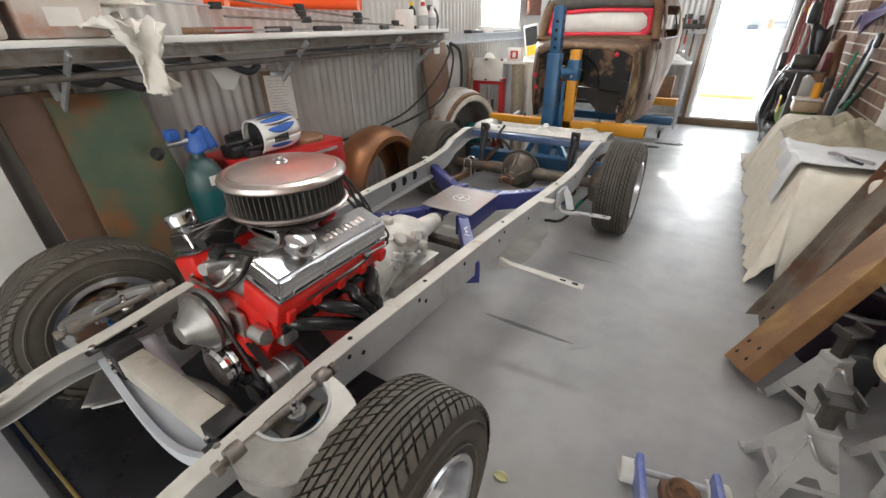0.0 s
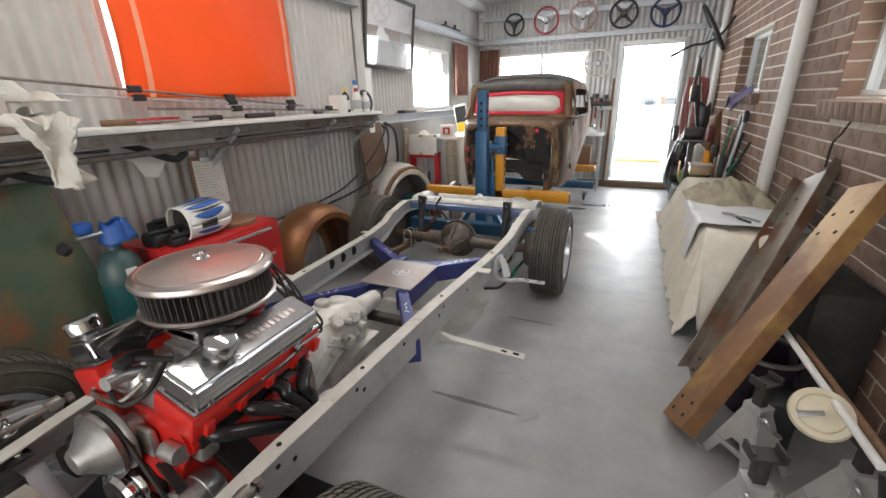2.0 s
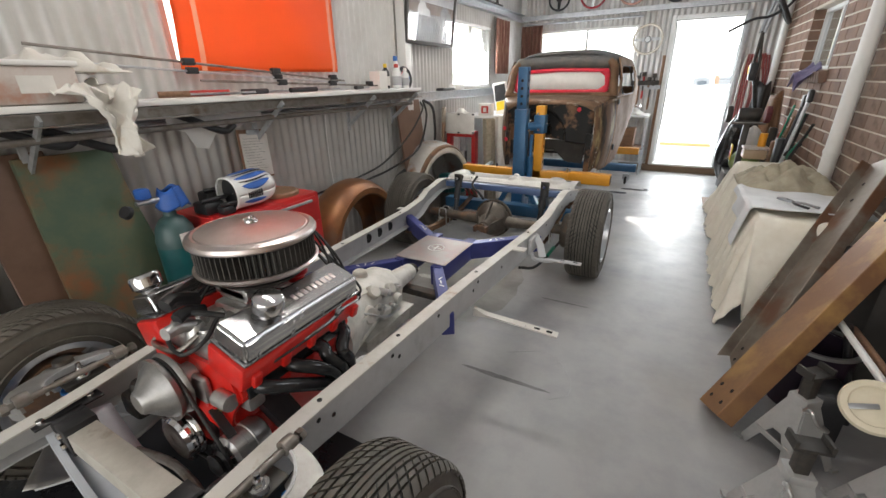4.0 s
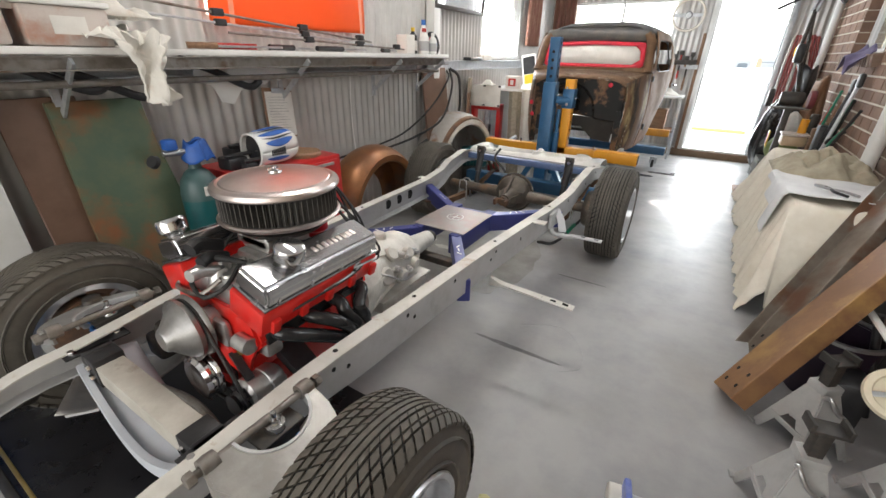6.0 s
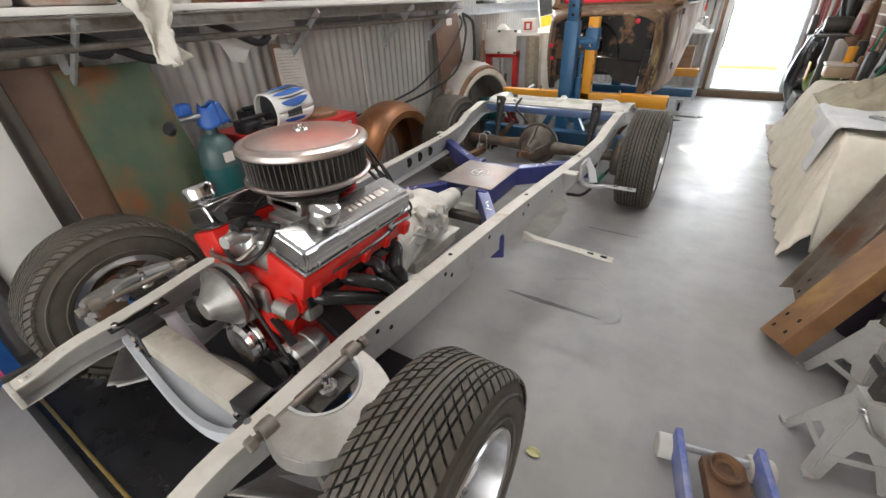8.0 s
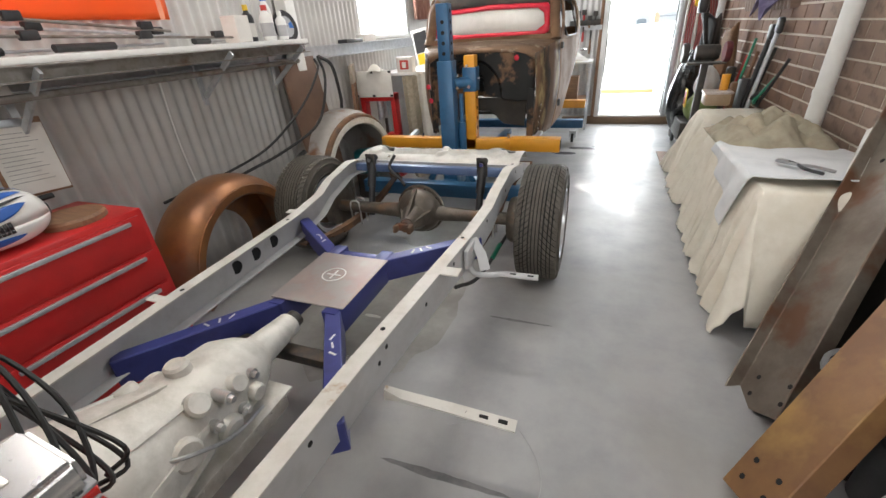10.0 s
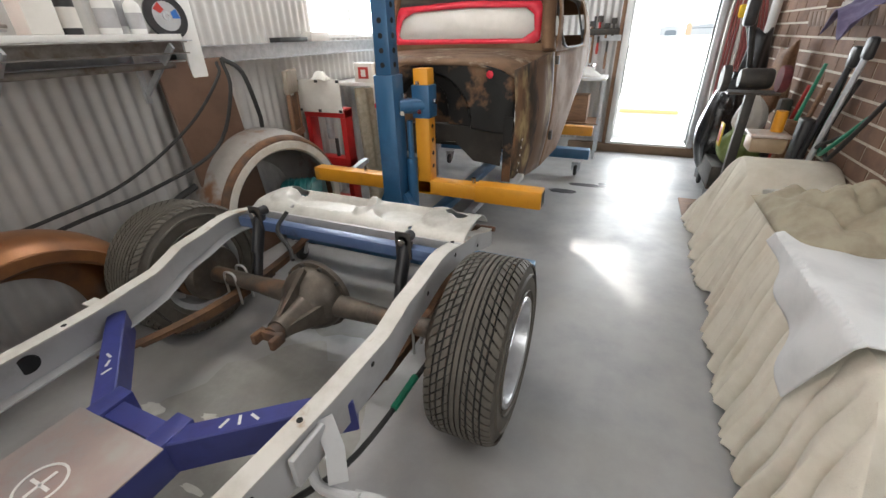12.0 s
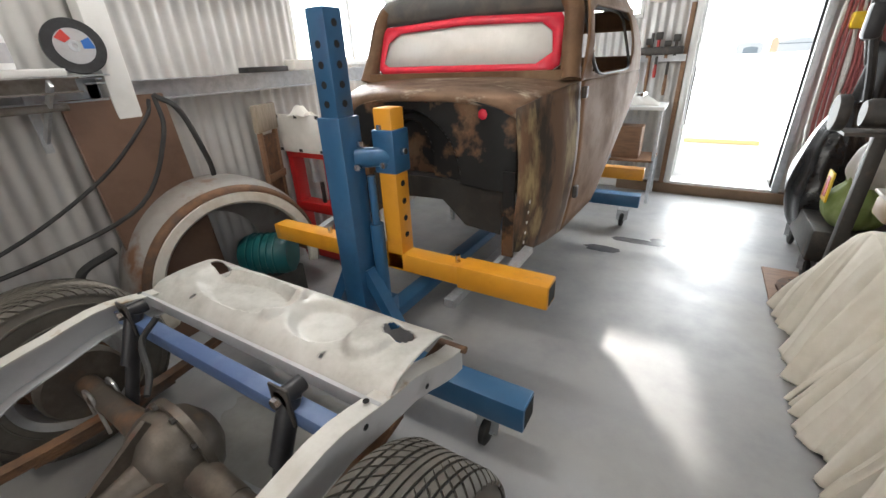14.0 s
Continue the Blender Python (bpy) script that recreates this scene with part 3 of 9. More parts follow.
# leaf springs with U-bolts and shackles
for sx in (1, -1):
    X = sx * 0.475
    bm = B()
    for k in range(4):
        L0, L1 = 0.62 - 0.13 * k, 0.60 - 0.13 * k
        pts = [(X, AY - L0 + (L0 + L1) * q / 14, 0.275 - 0.011 * k + 0.075 * ((-L0 + (L0 + L1) * q / 14) / 0.6) ** 2) for q in range(15)]
        sweep(bm, pts, rect(0.045, 0.009))
    part("leaf_spring", bm, "rust", chassis, "rusty multi-leaf rear spring")
    for dy in (-0.035, 0.035):
        bm = tube(B(), [(X - 0.035, AY + dy, 0.22), (X - 0.035, AY + dy, 0.36), (X - 0.02, AY + dy, 0.392), (X + 0.02, AY + dy, 0.392), (X + 0.035, AY + dy, 0.36), (X + 0.035, AY + dy, 0.22)], 0.006, 8, 4)
        part("u_bolt", bm, "cast_chrome", chassis, "grey steel U-bolt")
    bm = B()
    for s in (-1, 1):
        sweep(bm, [(X + s * 0.03, 3.37, 0.345), (X + s * 0.03 + 0.10 * sx, 3.40, 0.50)], rect(0.012, 0.03))
    cyl(bm, (X - 0.05, 3.37, 0.345), (X + 0.05, 3.37, 0.345), 0.013)
    cyl(bm, (X + 0.06 * sx, 3.40, 0.50), (X + 0.16 * sx, 3.40, 0.50), 0.013)
    part("spring_shackle", bm, "rust", chassis, "rusty spring shackle with bolts")
    # shock absorber
    bm = B()
    cyl(bm, (sx * 0.39, AY + 0.03, 0.27), (sx * 0.395, AY + 0.10, 0.47), 0.022, 14)
    cyl(bm, (sx * 0.395, AY + 0.09, 0.46), (sx * 0.40, AY + 0.16, 0.63), 0.029, 14)
    cyl(bm, (sx * 0.40, AY + 0.13, 0.64), (sx * 0.40, AY + 0.20, 0.64), 0.024, 14)
    sh = part("shock_absorber", bm, "black", chassis, "black rear shock absorber")
    bm = B()
    bolt_at(bm, (sx * 0.40, AY + 0.125, 0.64), (0, -1, 0), 0.016, 0.016)
    part("shock_bolt", bm, "chrome", sh, "bright shock bolt")
    bm = B()
    box(bm, (sx * 0.40 - 0.035, AY + 0.13, 0.56), (sx * 0.40 + 0.035, AY + 0.138, 0.68), bevel=0.002)
    part("shock_bracket", bm, "dark_steel", chassis)
bm = B()
box(bm, (-0.53, AY + 0.14, 0.555), (0.53, AY + 0.19, 0.605), bevel=0.004)
part("rear_cross_bar", bm, "bar_blue", chassis, "dusty blue square cross bar")


# stamped rear floor pan
def pan(u, v):
    x, y = -0.60 + 1.20 * u, 3.02 + 0.36 * v
    z = 0.60 + 0.022 * math.sin(math.pi * v) - 0.055 * max(0, (v - 0.72) / 0.28) ** 2 - 0.035 * max(0, (0.22 - v) / 0.22) ** 2
    for cx, w, d in ((-0.20, 0.28, -0.045), (0.22, 0.15, -0.036), (0.02, 0.05, 0.022), (0.42, 0.08, 0.018), (-0.50, 0.07, 0.018)):
        e = max(0, 1 - ((x - cx) / w) ** 2 - ((y - 3.2) / 0.11) ** 2)
        z += d * min(1, 2.2 * e)
    z += 0.004 * noise.noise((x * 7, y * 7, 3))
    return (x, y, z)


def pan_mesh():
    bm = sheet(B(), pan, 150, 52)
    holes = [(-0.46, 3.26, 0.055, 0.026), (0.49, 3.24, 0.055, 0.036), (0.02, 3.36, 0.07, 0.02), (-0.36, 3.08, 0.010, 0.010), (0.33, 3.07, 0.010, 0.010), (0.20, 3.32, 0.012, 0.01)]
    gone = [f for f in bm.faces if any(((f.calc_center_median().x - a) / p) ** 2 + ((f.calc_center_median().y - b) / q) ** 2 < 1 for a, b, p, q in holes)]
    bmesh.ops.delete(bm, geom=gone, context="FACES")
    return bm


part("rear_floor_pan", pan_mesh(), "pan", chassis, "pale stamped rear floor pan with oval holes", thick=0.003)
bm = B()
box(bm, (-0.60, 3.0, 0.555), (0.60, 3.012, 0.60))
part("pan_lip", bm, "primer", chassis)

# body brackets that stick out of the right rail
bm = sweep(B(), [(0.50, 1.26, 0.36), (0.56, 1.27, 0.352), (0.72, 1.275, 0.345), (0.93, 1.275, 0.335)], [rect(0.02, 0.05), rect(0.035, 0.014), rect(0.04, 0.006), rect(0.042, 0.006)])
arm = part("running_board_bracket", bm, "worn_top", chassis, "pale flat running-board bracket with slots")
for q in (0.76, 0.83, 0.89):
    box(bm := B(), (q - 0.014, 1.269, 0.3355), (q + 0.014, 1.280, 0.3455))
    part("slot", bm, "tread_gap", arm)
bm = tube(B(), [(0.55, 2.07, 0.42), (0.56, 2.05, 0.38), (0.59, 2.04, 0.36), (0.65, 2.045, 0.36), (0.70, 2.05, 0.368)], 0.014, 10)
box(bm, (0.545, 2.0, 0.40), (0.566, 2.12, 0.50), bevel=0.006)
sweep(bm, [(0.55, 2.13, 0.50), (0.60, 2.10, 0.44), (0.63, 2.06, 0.375)], rect(0.05, 0.008))
body_iron = part("body_iron", bm, "primer", chassis, "pale grey curved body bracket")
bm = sweep(B(), [(0.68, 2.05, 0.368), (0.74, 2.053, 0.372), (0.88, 2.055, 0.372)], [rect(0.03, 0.012), rect(0.042, 0.007), rect(0.042, 0.007)])
part("bracket_tongue", bm, "primer", body_iron, "flat slotted end of the bracket")
for q in (0.765, 0.845):
    part("slot", box(B(), (q - 0.014, 2.049, 0.3762), (q + 0.014, 2.061, 0.3772)), "tread_gap", body_iron)
bm = B()
box(bm, (0.52, 1.75, 0.519), (0.60, 1.81, 0.527), bevel=0.002)
part("body_tab", bm, "worn_top", chassis, "small pale mounting tab")
bm = B()
box(bm, (-0.62, 2.20, 0.505), (-0.53, 2.245, 0.513), bevel=0.002)
part("body_tab", box(B(), (-0.60, 1.30, 0.50), (-0.52, 1.34, 0.508), bevel=0.002), "worn_top", chassis)
part("body_tab", bm, "worn_top", chassis, "small pale mounting tab")

M["cream_paint"] = surface("scuffed_cream_paint", (0.50, 0.475, 0.42), (0.40, 0.375, 0.325), 0.45, 0.1, 9, 0.42, 0.68, (0.24, 0.19, 0.14), 6, 0.62, 0.75, 0.06, 60)
# front end: cross-member with a curved lower web, engine-bay cross tube, horn caps
bm = B()
box(bm, (-0.315, -0.145, 0.455), (0.245, -0.065, 0.463), bevel=0.002)
box(bm, (-0.315, -0.145, 0.395), (0.245, -0.139, 0.457))
box(bm, (-0.315, -0.071, 0.395), (0.245, -0.065, 0.457))
part("front_cross_member", bm, "cream_paint", chassis, "cream channel front cross-member")


def cradle(u, v):
    x = -0.36 + 0.72 * u
    a = math.cos((u - 0.5) * math.pi)
    return (x, -0.17 + 0.02 * (1 - a) + 0.16 * v, 0.42 - 0.16 * a + 0.02 * math.sin(v * math.pi))


M["cradle_paint"] = surface("pale_blue_grey_paint", (0.60, 0.63, 0.68), (0.52, 0.55, 0.60), 0.4, 0.1, 6, 0.45, 0.7, (0.40, 0.40, 0.41), 5, 0.6, 0.75)
part("suspension_cradle", sheet(B(), cradle, 36, 6), "cradle_paint", chassis, "pale curved suspension cradle", thick=0.012)
bm = B()
sweep(bm, [(-0.36 + 0.72 * k / 24, -0.18 + 0.02 * (1 - math.cos((k / 24 - 0.5) * math.pi)), 0.425 - 0.16 * math.cos((k / 24 - 0.5) * math.pi)) for k in range(25)], rect(0.02, 0.05))
part("cradle_lip", bm, "cradle_paint", chassis)
for sx in (1, -1):
    bm = B()
    box(bm, (sx * 0.36 - 0.035, -0.19, 0.478), (sx * 0.36 + 0.025, 0.0, 0.486), bevel=0.003)
    box(bm, (sx * 0.285 - 0.035, -0.15, 0.38), (sx * 0.285 + 0.035, -0.06, 0.485), bevel=0.004)
    box(bm, (sx * 0.335 - 0.02, -0.15, 0.44), (sx * 0.335 + 0.02, -0.06, 0.486), bevel=0.004)
    mt = part("mount_bracket", bm, "black", chassis, "black bolted mount bracket")
    for p, d in (((sx * 0.36, -0.165, 0.486), (0, 0, 1)), ((sx * 0.36, -0.03, 0.486), (0, 0, 1)), ((sx * 0.285, -0.15, 0.455), (0, -1, 0)), ((sx * 0.285, -0.15, 0.415), (0, -1, 0))):
        part("bolt", bolt_at(B(), p, d), "chrome", mt, "bright hexagon bolt")
    # horn end cap
    bm = B()
    box(bm, (sx * 0.375 - 0.035, -0.455, 0.395), (sx * 0.375 + 0.035, -0.44, 0.462), bevel=0.003)
    cyl(bm, (sx * 0.375, -0.41, 0.461), (sx * 0.375, -0.41, 0.478), 0.012)
    part("horn_cap", bm, "worn_top", chassis)


# upper arm with its U-shaped opening round the shock mount
for sx in (1, -1):
    arc = [(0.455 + 0.105 * math.cos(t), 0.105 * math.sin(t)) for t in [math.pi / 2 - math.pi * k / 14 for k in range(15)]]
    rim_ = [(0.455, -0.175), (0.52, -0.19), (0.58, -0.17), (0.615, -0.14), (0.645, -0.08), (0.655, 0.0), (0.645, 0.05), (0.615, 0.09), (0.58, 0.112), (0.52, 0.128), (0.455, 0.13)]
    tilt = Matrix.Translation((sx * 0.455, 0, 0.535)) @ pose(0, 0, 0, 0, sx * 13, 0) @ Matrix.Translation((-sx * 0.455, 0, 0))
    bm = plate(B(), [(sx * x, y) for x, y in rim_ + arc], 0.010, tilt)
    ua = part("upper_arm", bm, "arm_metal", chassis, "pale pressed upper control arm with a U opening")
    bm = sweep(B(), [tilt @ Vector((sx * q.x, q.y, -0.016)) for q in smooth_path([(p[0], p[1], 0) for p in rim_], 3)], rect(0.010, 0.048))
    part("rolled_edge", bm, "arm_metal", ua)
    bm = sweep(B(), [tilt @ Vector((sx * x, y, -0.004)) for x, y in arc], rect(0.008, 0.035))
    part("opening_lip", bm, "primer", ua)
    bm = B()
    cyl(bm, (sx * 0.455, -0.20, 0.535), (sx * 0.455, 0.15, 0.535), 0.011, 12)
    for e in (-1, 1):
        lathe(bm, [(0.011, -0.02), (0.023, -0.02), (0.025, 0.0), (0.023, 0.02), (0.011, 0.02)], 20, Matrix.Translation((sx * 0.455, e * 0.14 - 0.025, 0.54)) @ TO_Y)
        bolt_at(bm, (sx * 0.455, e * 0.175 - 0.025, 0.535), (0, e, 0), 0.019, 0.02)
    part("control_arm_shaft", bm, "worn_steel", chassis, "worn pivot shaft with large nuts")
    bm = B()
    box(bm, (sx * 0.475 - 0.06, -0.065, 0.500), (sx * 0.475 + 0.035, 0.065, 0.512), bevel=0.004)
    box(bm, (sx * 0.475 - 0.03, -0.05, 0.40), (sx * 0.475 + 0.03, 0.05, 0.50), bevel=0.006)
    mb = part("shock_bracket", bm, "dark_steel", chassis, "dark shock bracket inside the arm")
    bm = lathe(B(), [(0.010, 0.016), (0.026, 0.016), (0.030, 0.004), (0.030, 0.0), (0, 0.0)], 20, Matrix.Translation((sx * 0.475, 0.0, 0.513)))
    cyl(bm, (sx * 0.475, 0.0, 0.515), (sx * 0.475, 0.0, 0.565), 0.008, 8)
    bolt_at(bm, (sx * 0.475, 0.0, 0.530), (0, 0, 1), 0.015, 0.014)
    part("shock_mount", bm, "chrome", mb, "bright shock top nut and washer")


    # lower arm: a broad pressed pan
    def lower(u, v, sx=sx):
        x = 0.34 + 0.32 * u
        w = 0.25 * (1 - 0.72 * u)
        y = -0.02 + w * (2 * v - 1)
        return (sx * x, y, 0.285 - 0.05 * u - 0.05 * math.sin(math.pi * v) * (1 - 0.5 * u) + 0.03 * (abs(2 * v - 1)) ** 4)
    part("lower_pan", sheet(B(), lower, 16, 16), "arm_metal", chassis, "pale pressed lower control arm pan", thick=0.008)
    # coil spring
    pts = [(sx * 0.54 + 0.055 * math.cos(a), 0.055 * math.sin(a), 0.25 + 0.24 * a / (2 * math.pi * 6)) for a in [k * math.pi / 6 for k in range(73)]]
    bm = sweep(B(), pts, circle(0.007, 6))
    M.setdefault("spring_blue", surface("bright_blue_spring", (0.02, 0.22, 0.62), (0.02, 0.17, 0.5), 0.35))
    part("coil_spring", bm, "spring_blue", chassis, "bright blue coil spring")
    # lower arm and anti-roll bar
    bm = sweep(B(), [(sx * 0.40, -0.20, 0.24), (sx * 0.55, -0.08, 0.22), (sx * 0.66, 0.0, 0.21)], [rect(0.10, 0.04), rect(0.08, 0.05), rect(0.05, 0.04)])
    sweep(bm, [(sx * 0.40, 0.20, 0.24), (sx * 0.55, 0.08, 0.22), (sx * 0.66, 0.0, 0.21)], [rect(0.10, 0.04), rect(0.08, 0.05), rect(0.05, 0.04)])
    part("lower_arm", bm, "primer", chassis, "pale pressed lower control arm")
    bm = tube(B(), [(sx * 0.43, -0.40, 0.40), (sx * 0.50, -0.40, 0.37), (sx * 0.56, -0.36, 0.30), (sx * 0.60, -0.28, 0.24), (sx * 0.68, -0.24, 0.22), (sx * 0.70, -0.15, 0.24)], 0.012, 10)
    box(bm, (sx * 0.445 - 0.012, -0.45, 0.37), (sx * 0.445 + 0.012, -0.36, 0.46), bevel=0.003)
    part("anti_roll_bar", bm, "dark_steel", chassis, "dark anti-roll bar end")
    # knuckle inside the wheel
    bm = B()
    lathe(bm, [(0, 0.03), (0.03, 0.025), (0.035, 0), (0, 0)], 16, Matrix.Translation((sx * 0.63, 0, 0.50)))
    sweep(bm, [(sx * 0.64, 0, 0.50), (sx * 0.66, 0, 0.36), (sx * 0.64, 0, 0.22)], [rect(0.05, 0.05), rect(0.07, 0.08), rect(0.05, 0.05)], up=(0, 1, 0))
    part("steering_knuckle", bm, "dark_steel", chassis, "greasy steering knuckle")
    bm = B()
    lathe(bm, [(0, 0.0), (0.14, 0), (0.145, 0.012), (0.08, 0.03), (0, 0.03)], 36, Matrix.Translation((sx * 0.70, 0, TYRE_R)) @ (pose(0, 0, 0, 0, -90 * sx, 0)))
    part("brake_disc", bm, "rust", chassis, "rusty brake disc")
    bm = B()
    box(bm, (sx * 0.67 - 0.04, -0.06, TYRE_R + 0.06), (sx * 0.67 + 0.04, 0.07, TYRE_R + 0.14), bevel=0.015)
    part("brake_caliper", bm, "cast_chrome", chassis, "grey brake caliper")
bm = tube(B(), [(-0.62, -0.14, 0.30), (-0.2, -0.02, 0.31), (0.1, 0.0, 0.31), (0.62, -0.14, 0.30)], 0.014, 10)
part("steering_link", bm, "worn_steel", chassis, "worn grey steering link")
bm = lathe(B(), [(0, 0.03), (0.028, 0.03), (0.034, 0.02), (0.036, -0.02), (0, -0.02)], 18, Matrix.Translation((-0.32, 0.10, 0.44)))
box(bm, (-0.37, 0.04, 0.34), (-0.27, 0.16, 0.44), bevel=0.02)
part("steering_box", bm, "dark_steel", chassis, "dark greasy steering box")
bm = tube(B(), [(0.60, WB - 0.05, 0.25), (0.55, WB - 0.5, 0.22), (0.50, WB - 0.75, 0.30)], 0.010, 8)
part("handbrake_cable", bm, "black_rubber", chassis, "black cable with green sleeve")
bm = tube(B(), [(0.585, WB - 0.17, 0.246), (0.575, WB - 0.32, 0.232)], 0.014, 8)
M["green_plastic"] = surface("green_sleeve", (0.01, 0.22, 0.12), (0.01, 0.16, 0.09), 0.4)
part("cable_sleeve", bm, "green_plastic", bpy.data.objects["handbrake_cable"], "green plastic sleeve")


# ---- engine and gearbox; origin on the crank line, at the block's front face ----
engine = thing("v8_engine", CX, 1.74, 0.0, "red V8 engine with chrome covers mounted in the chassis", "engine")
engine.scale = (0.93, 0.93, 0.93)
EZ = 0.50
M["pleat"] = surface("filter_pleats", (0.022, 0.021, 0.02), (0.07, 0.065, 0.06), 0.75, 0, 4)
M["pleat_wire"] = surface("filter_mesh", (0.17, 0.16, 0.15), (0.12, 0.115, 0.11), 0.45, 0.6, 20)
M["satin"] = surface("satin_chrome_lid", (0.62, 0.56, 0.54), (0.54, 0.47, 0.45), 0.30, 1.0, 7, 0.45, 0.7, (0.56, 0.50, 0.46), 3, 0.5, 0.75, 0.01, 30, 0.4)
M["header_black"] = surface("black_header_coating", (0.022, 0.022, 0.024), (0.034, 0.034, 0.034), 0.2, 0.1, 12)

M["cover_chrome"] = surface("polished_cover", (0.50, 0.50, 0.505), (0.42, 0.42, 0.43), 0.2, 1.0, 9, bump=0.015, rough2=0.3)
# block: a tapered V section swept along y
sec = [(-0.15, -0.07), (0.15, -0.07), (0.165, 0.03), (0.25, 0.11), (0.215, 0.235), (0.075, 0.21), (-0.075, 0.21), (-0.215, 0.235), (-0.25, 0.11), (-0.165, 0.03)]
bm = sweep(B(), [(0, 0.0, EZ), (0, 0.54, EZ)], sec)
bmesh.ops.bevel(bm, geom=list(bm.edges), offset=0.012, segments=2, affect="EDGES")
for sx in (1, -1):
    for k in range(4):
        lathe(bm, [(0, 0.008), (0.022, 0.008), (0.024, 0.0)], 16, Matrix.Translation((sx * 0.20, 0.09 + 0.12 * k, EZ + 0.055)) @ pose(0, 0, 0, 0, 70 * sx, 0))
part("engine_block", bm, "red_engine", engine, "glossy red cast engine block")
bm = B()
box(bm, (-0.145, 0.01, EZ - 0.24), (0.145, 0.53, EZ - 0.068), bevel=0.025)
part("oil_pan", bm, "red_engine", engine, "red oil pan")
bm = lathe(B(), [(0, 0.035), (0.09, 0.035), (0.115, 0.02), (0.12, 0)], 24, Matrix.Translation((0, 0.0, EZ + 0.01)) @ pose(0, 0, 0, 90, 0, 0))
box(bm, (-0.10, -0.03, EZ + 0.02), (0.10, 0.0, EZ + 0.16), bevel=0.012)
part("timing_cover", bm, "red_engine", engine, "red timing cover")
for sx in (1, -1):
    # cylinder head and rocker cover, leaning outward
    m = Matrix.Translation((sx * 0.205, 0.0, EZ + 0.218)) @ pose(0, 0, 0, 0, sx * 19, 0)
    bm = B()
    box(bm, (-0.085, -0.005, -0.03), (0.085, 0.545, 0.075), m, bevel=0.012)
    for k in range(5):
        box(bm, (sx * 0.07 - 0.02, 0.03 + 0.12 * k, -0.028), (sx * 0.07 + 0.03, 0.065 + 0.12 * k, 0.03), m, bevel=0.008)
    part("cylinder_head", bm, "red_engine", engine, "red cylinder head")
    bm = B()
    box(bm, (-0.082, 0.005, 0.078), (0.082, 0.545, 0.09), m, bevel=0.003)
    sect = [(-0.080, 0.09), (0.080, 0.09), (0.078, 0.13), (0.066, 0.168), (-0.066, 0.168), (-0.078, 0.13)]
    r0 = len(bm.verts)
    b2 = sweep(B(), [(0, 0.012, 0), (0, 0.538, 0)], sect)
    bmesh.ops.bevel(b2, geom=list(b2.edges), offset=0.011, segments=3, affect="EDGES")
    bmesh.ops.transform(b2, matrix=m, verts=b2.verts)
    me = bpy.data.meshes.new("tmp")
    b2.to_mesh(me)
    b2.free()
    bm.from_mesh(me)
    bpy.data.meshes.remove(me)
    rc = part("rocker_cover", bm, "cover_chrome", engine, "polished chrome rocker cover")
    # plain raised bars where the maker's script stands
    for k in range(9):
        bm = B()
        box(bm, (-0.014, 0.26 + 0.024 * k, 0.166), (0.016, 0.276 + 0.024 * k, 0.171), m, bevel=0.002)
        part("raised_script", bm, "satin", rc, "raised unreadable lettering bars")
    for k in range(4):
        part("cover_bolt", bolt_at(B(), m @ Vector((sx * 0.077, 0.06 + 0.14 * k, 0.092)), m.to_3x3() @ Vector((0, 0, 1)), 0.007, 0.02), "chrome", rc)
    # breather cap
    bm = lathe(B(), [(0, 0.072), (0.038, 0.071), (0.047, 0.067), (0.051, 0.058), (0.052, 0.048), (0.050, 0.022), (0.040, 0.012), (0.032, 0.008), (0.028, 0.0), (0.028, -0.012)], 28, m @ Matrix.Translation((0, 0.155 if sx > 0 else 0.06, 0.168)))
    part("breather_cap", bm, "chrome", rc, "chrome breather cap")
# intake manifold, carburettor, thermostat housing
bm = B()
box(bm, (-0.15, 0.015, EZ + 0.19), (0.15, 0.53, EZ + 0.285), bevel=0.03)
box(bm, (-0.075, 0.17, EZ + 0.26), (0.075, 0.37, EZ + 0.33), bevel=0.015)
intake = part("intake_manifold", bm, "cast_chrome", engine, "cast aluminium intake manifold")
for sx in (1, -1):
    for k in range(4):
        part("intake_runner", sweep(B(), [(sx * 0.02, 0.18 + 0.06 * k, EZ + 0.29), (sx * 0.13, 0.09 + 0.12 * k, EZ + 0.25)], rect(0.035, 0.045)), "cast_chrome", intake)
bm = B()
box(bm, (-0.075, 0.20, EZ + 0.33), (0.085, 0.40, EZ + 0.40), bevel=0.012)
box(bm, (-0.095, 0.20, EZ + 0.345), (0.095, 0.24, EZ + 0.385), bevel=0.008)
box(bm, (-0.095, 0.28, EZ + 0.345), (0.095, 0.32, EZ + 0.385), bevel=0.008)
lathe(bm, [(0.062, 0.0), (0.062, 0.05), (0.055, 0.05)], 24, Matrix.Translation((0.01, 0.31, EZ + 0.39)))
part("carburettor", bm, "cast_chrome", engine, "aluminium carburettor")
bm = lathe(B(), [(0, 0.06), (0.025, 0.055), (0.035, 0.03), (0.04, 0.0)], 18, Matrix.Translation((0, 0.05, EZ + 0.265)))
tube(bm, [(0, 0.05, EZ + 0.31), (0.0, 0.0, EZ + 0.33), (0.01, -0.05, EZ + 0.335)], 0.022, 12)
part("thermostat_housing", bm, "cast_chrome", engine, "pale thermostat housing")
bm = tube(B(), [(-0.02, 0.10, EZ + 0.34), (-0.01, 0.04, EZ + 0.365), (0.0, 0.0, EZ + 0.36)], 0.021, 12)
part("coolant_outlet", bm, "black", engine, "black open coolant outlet")
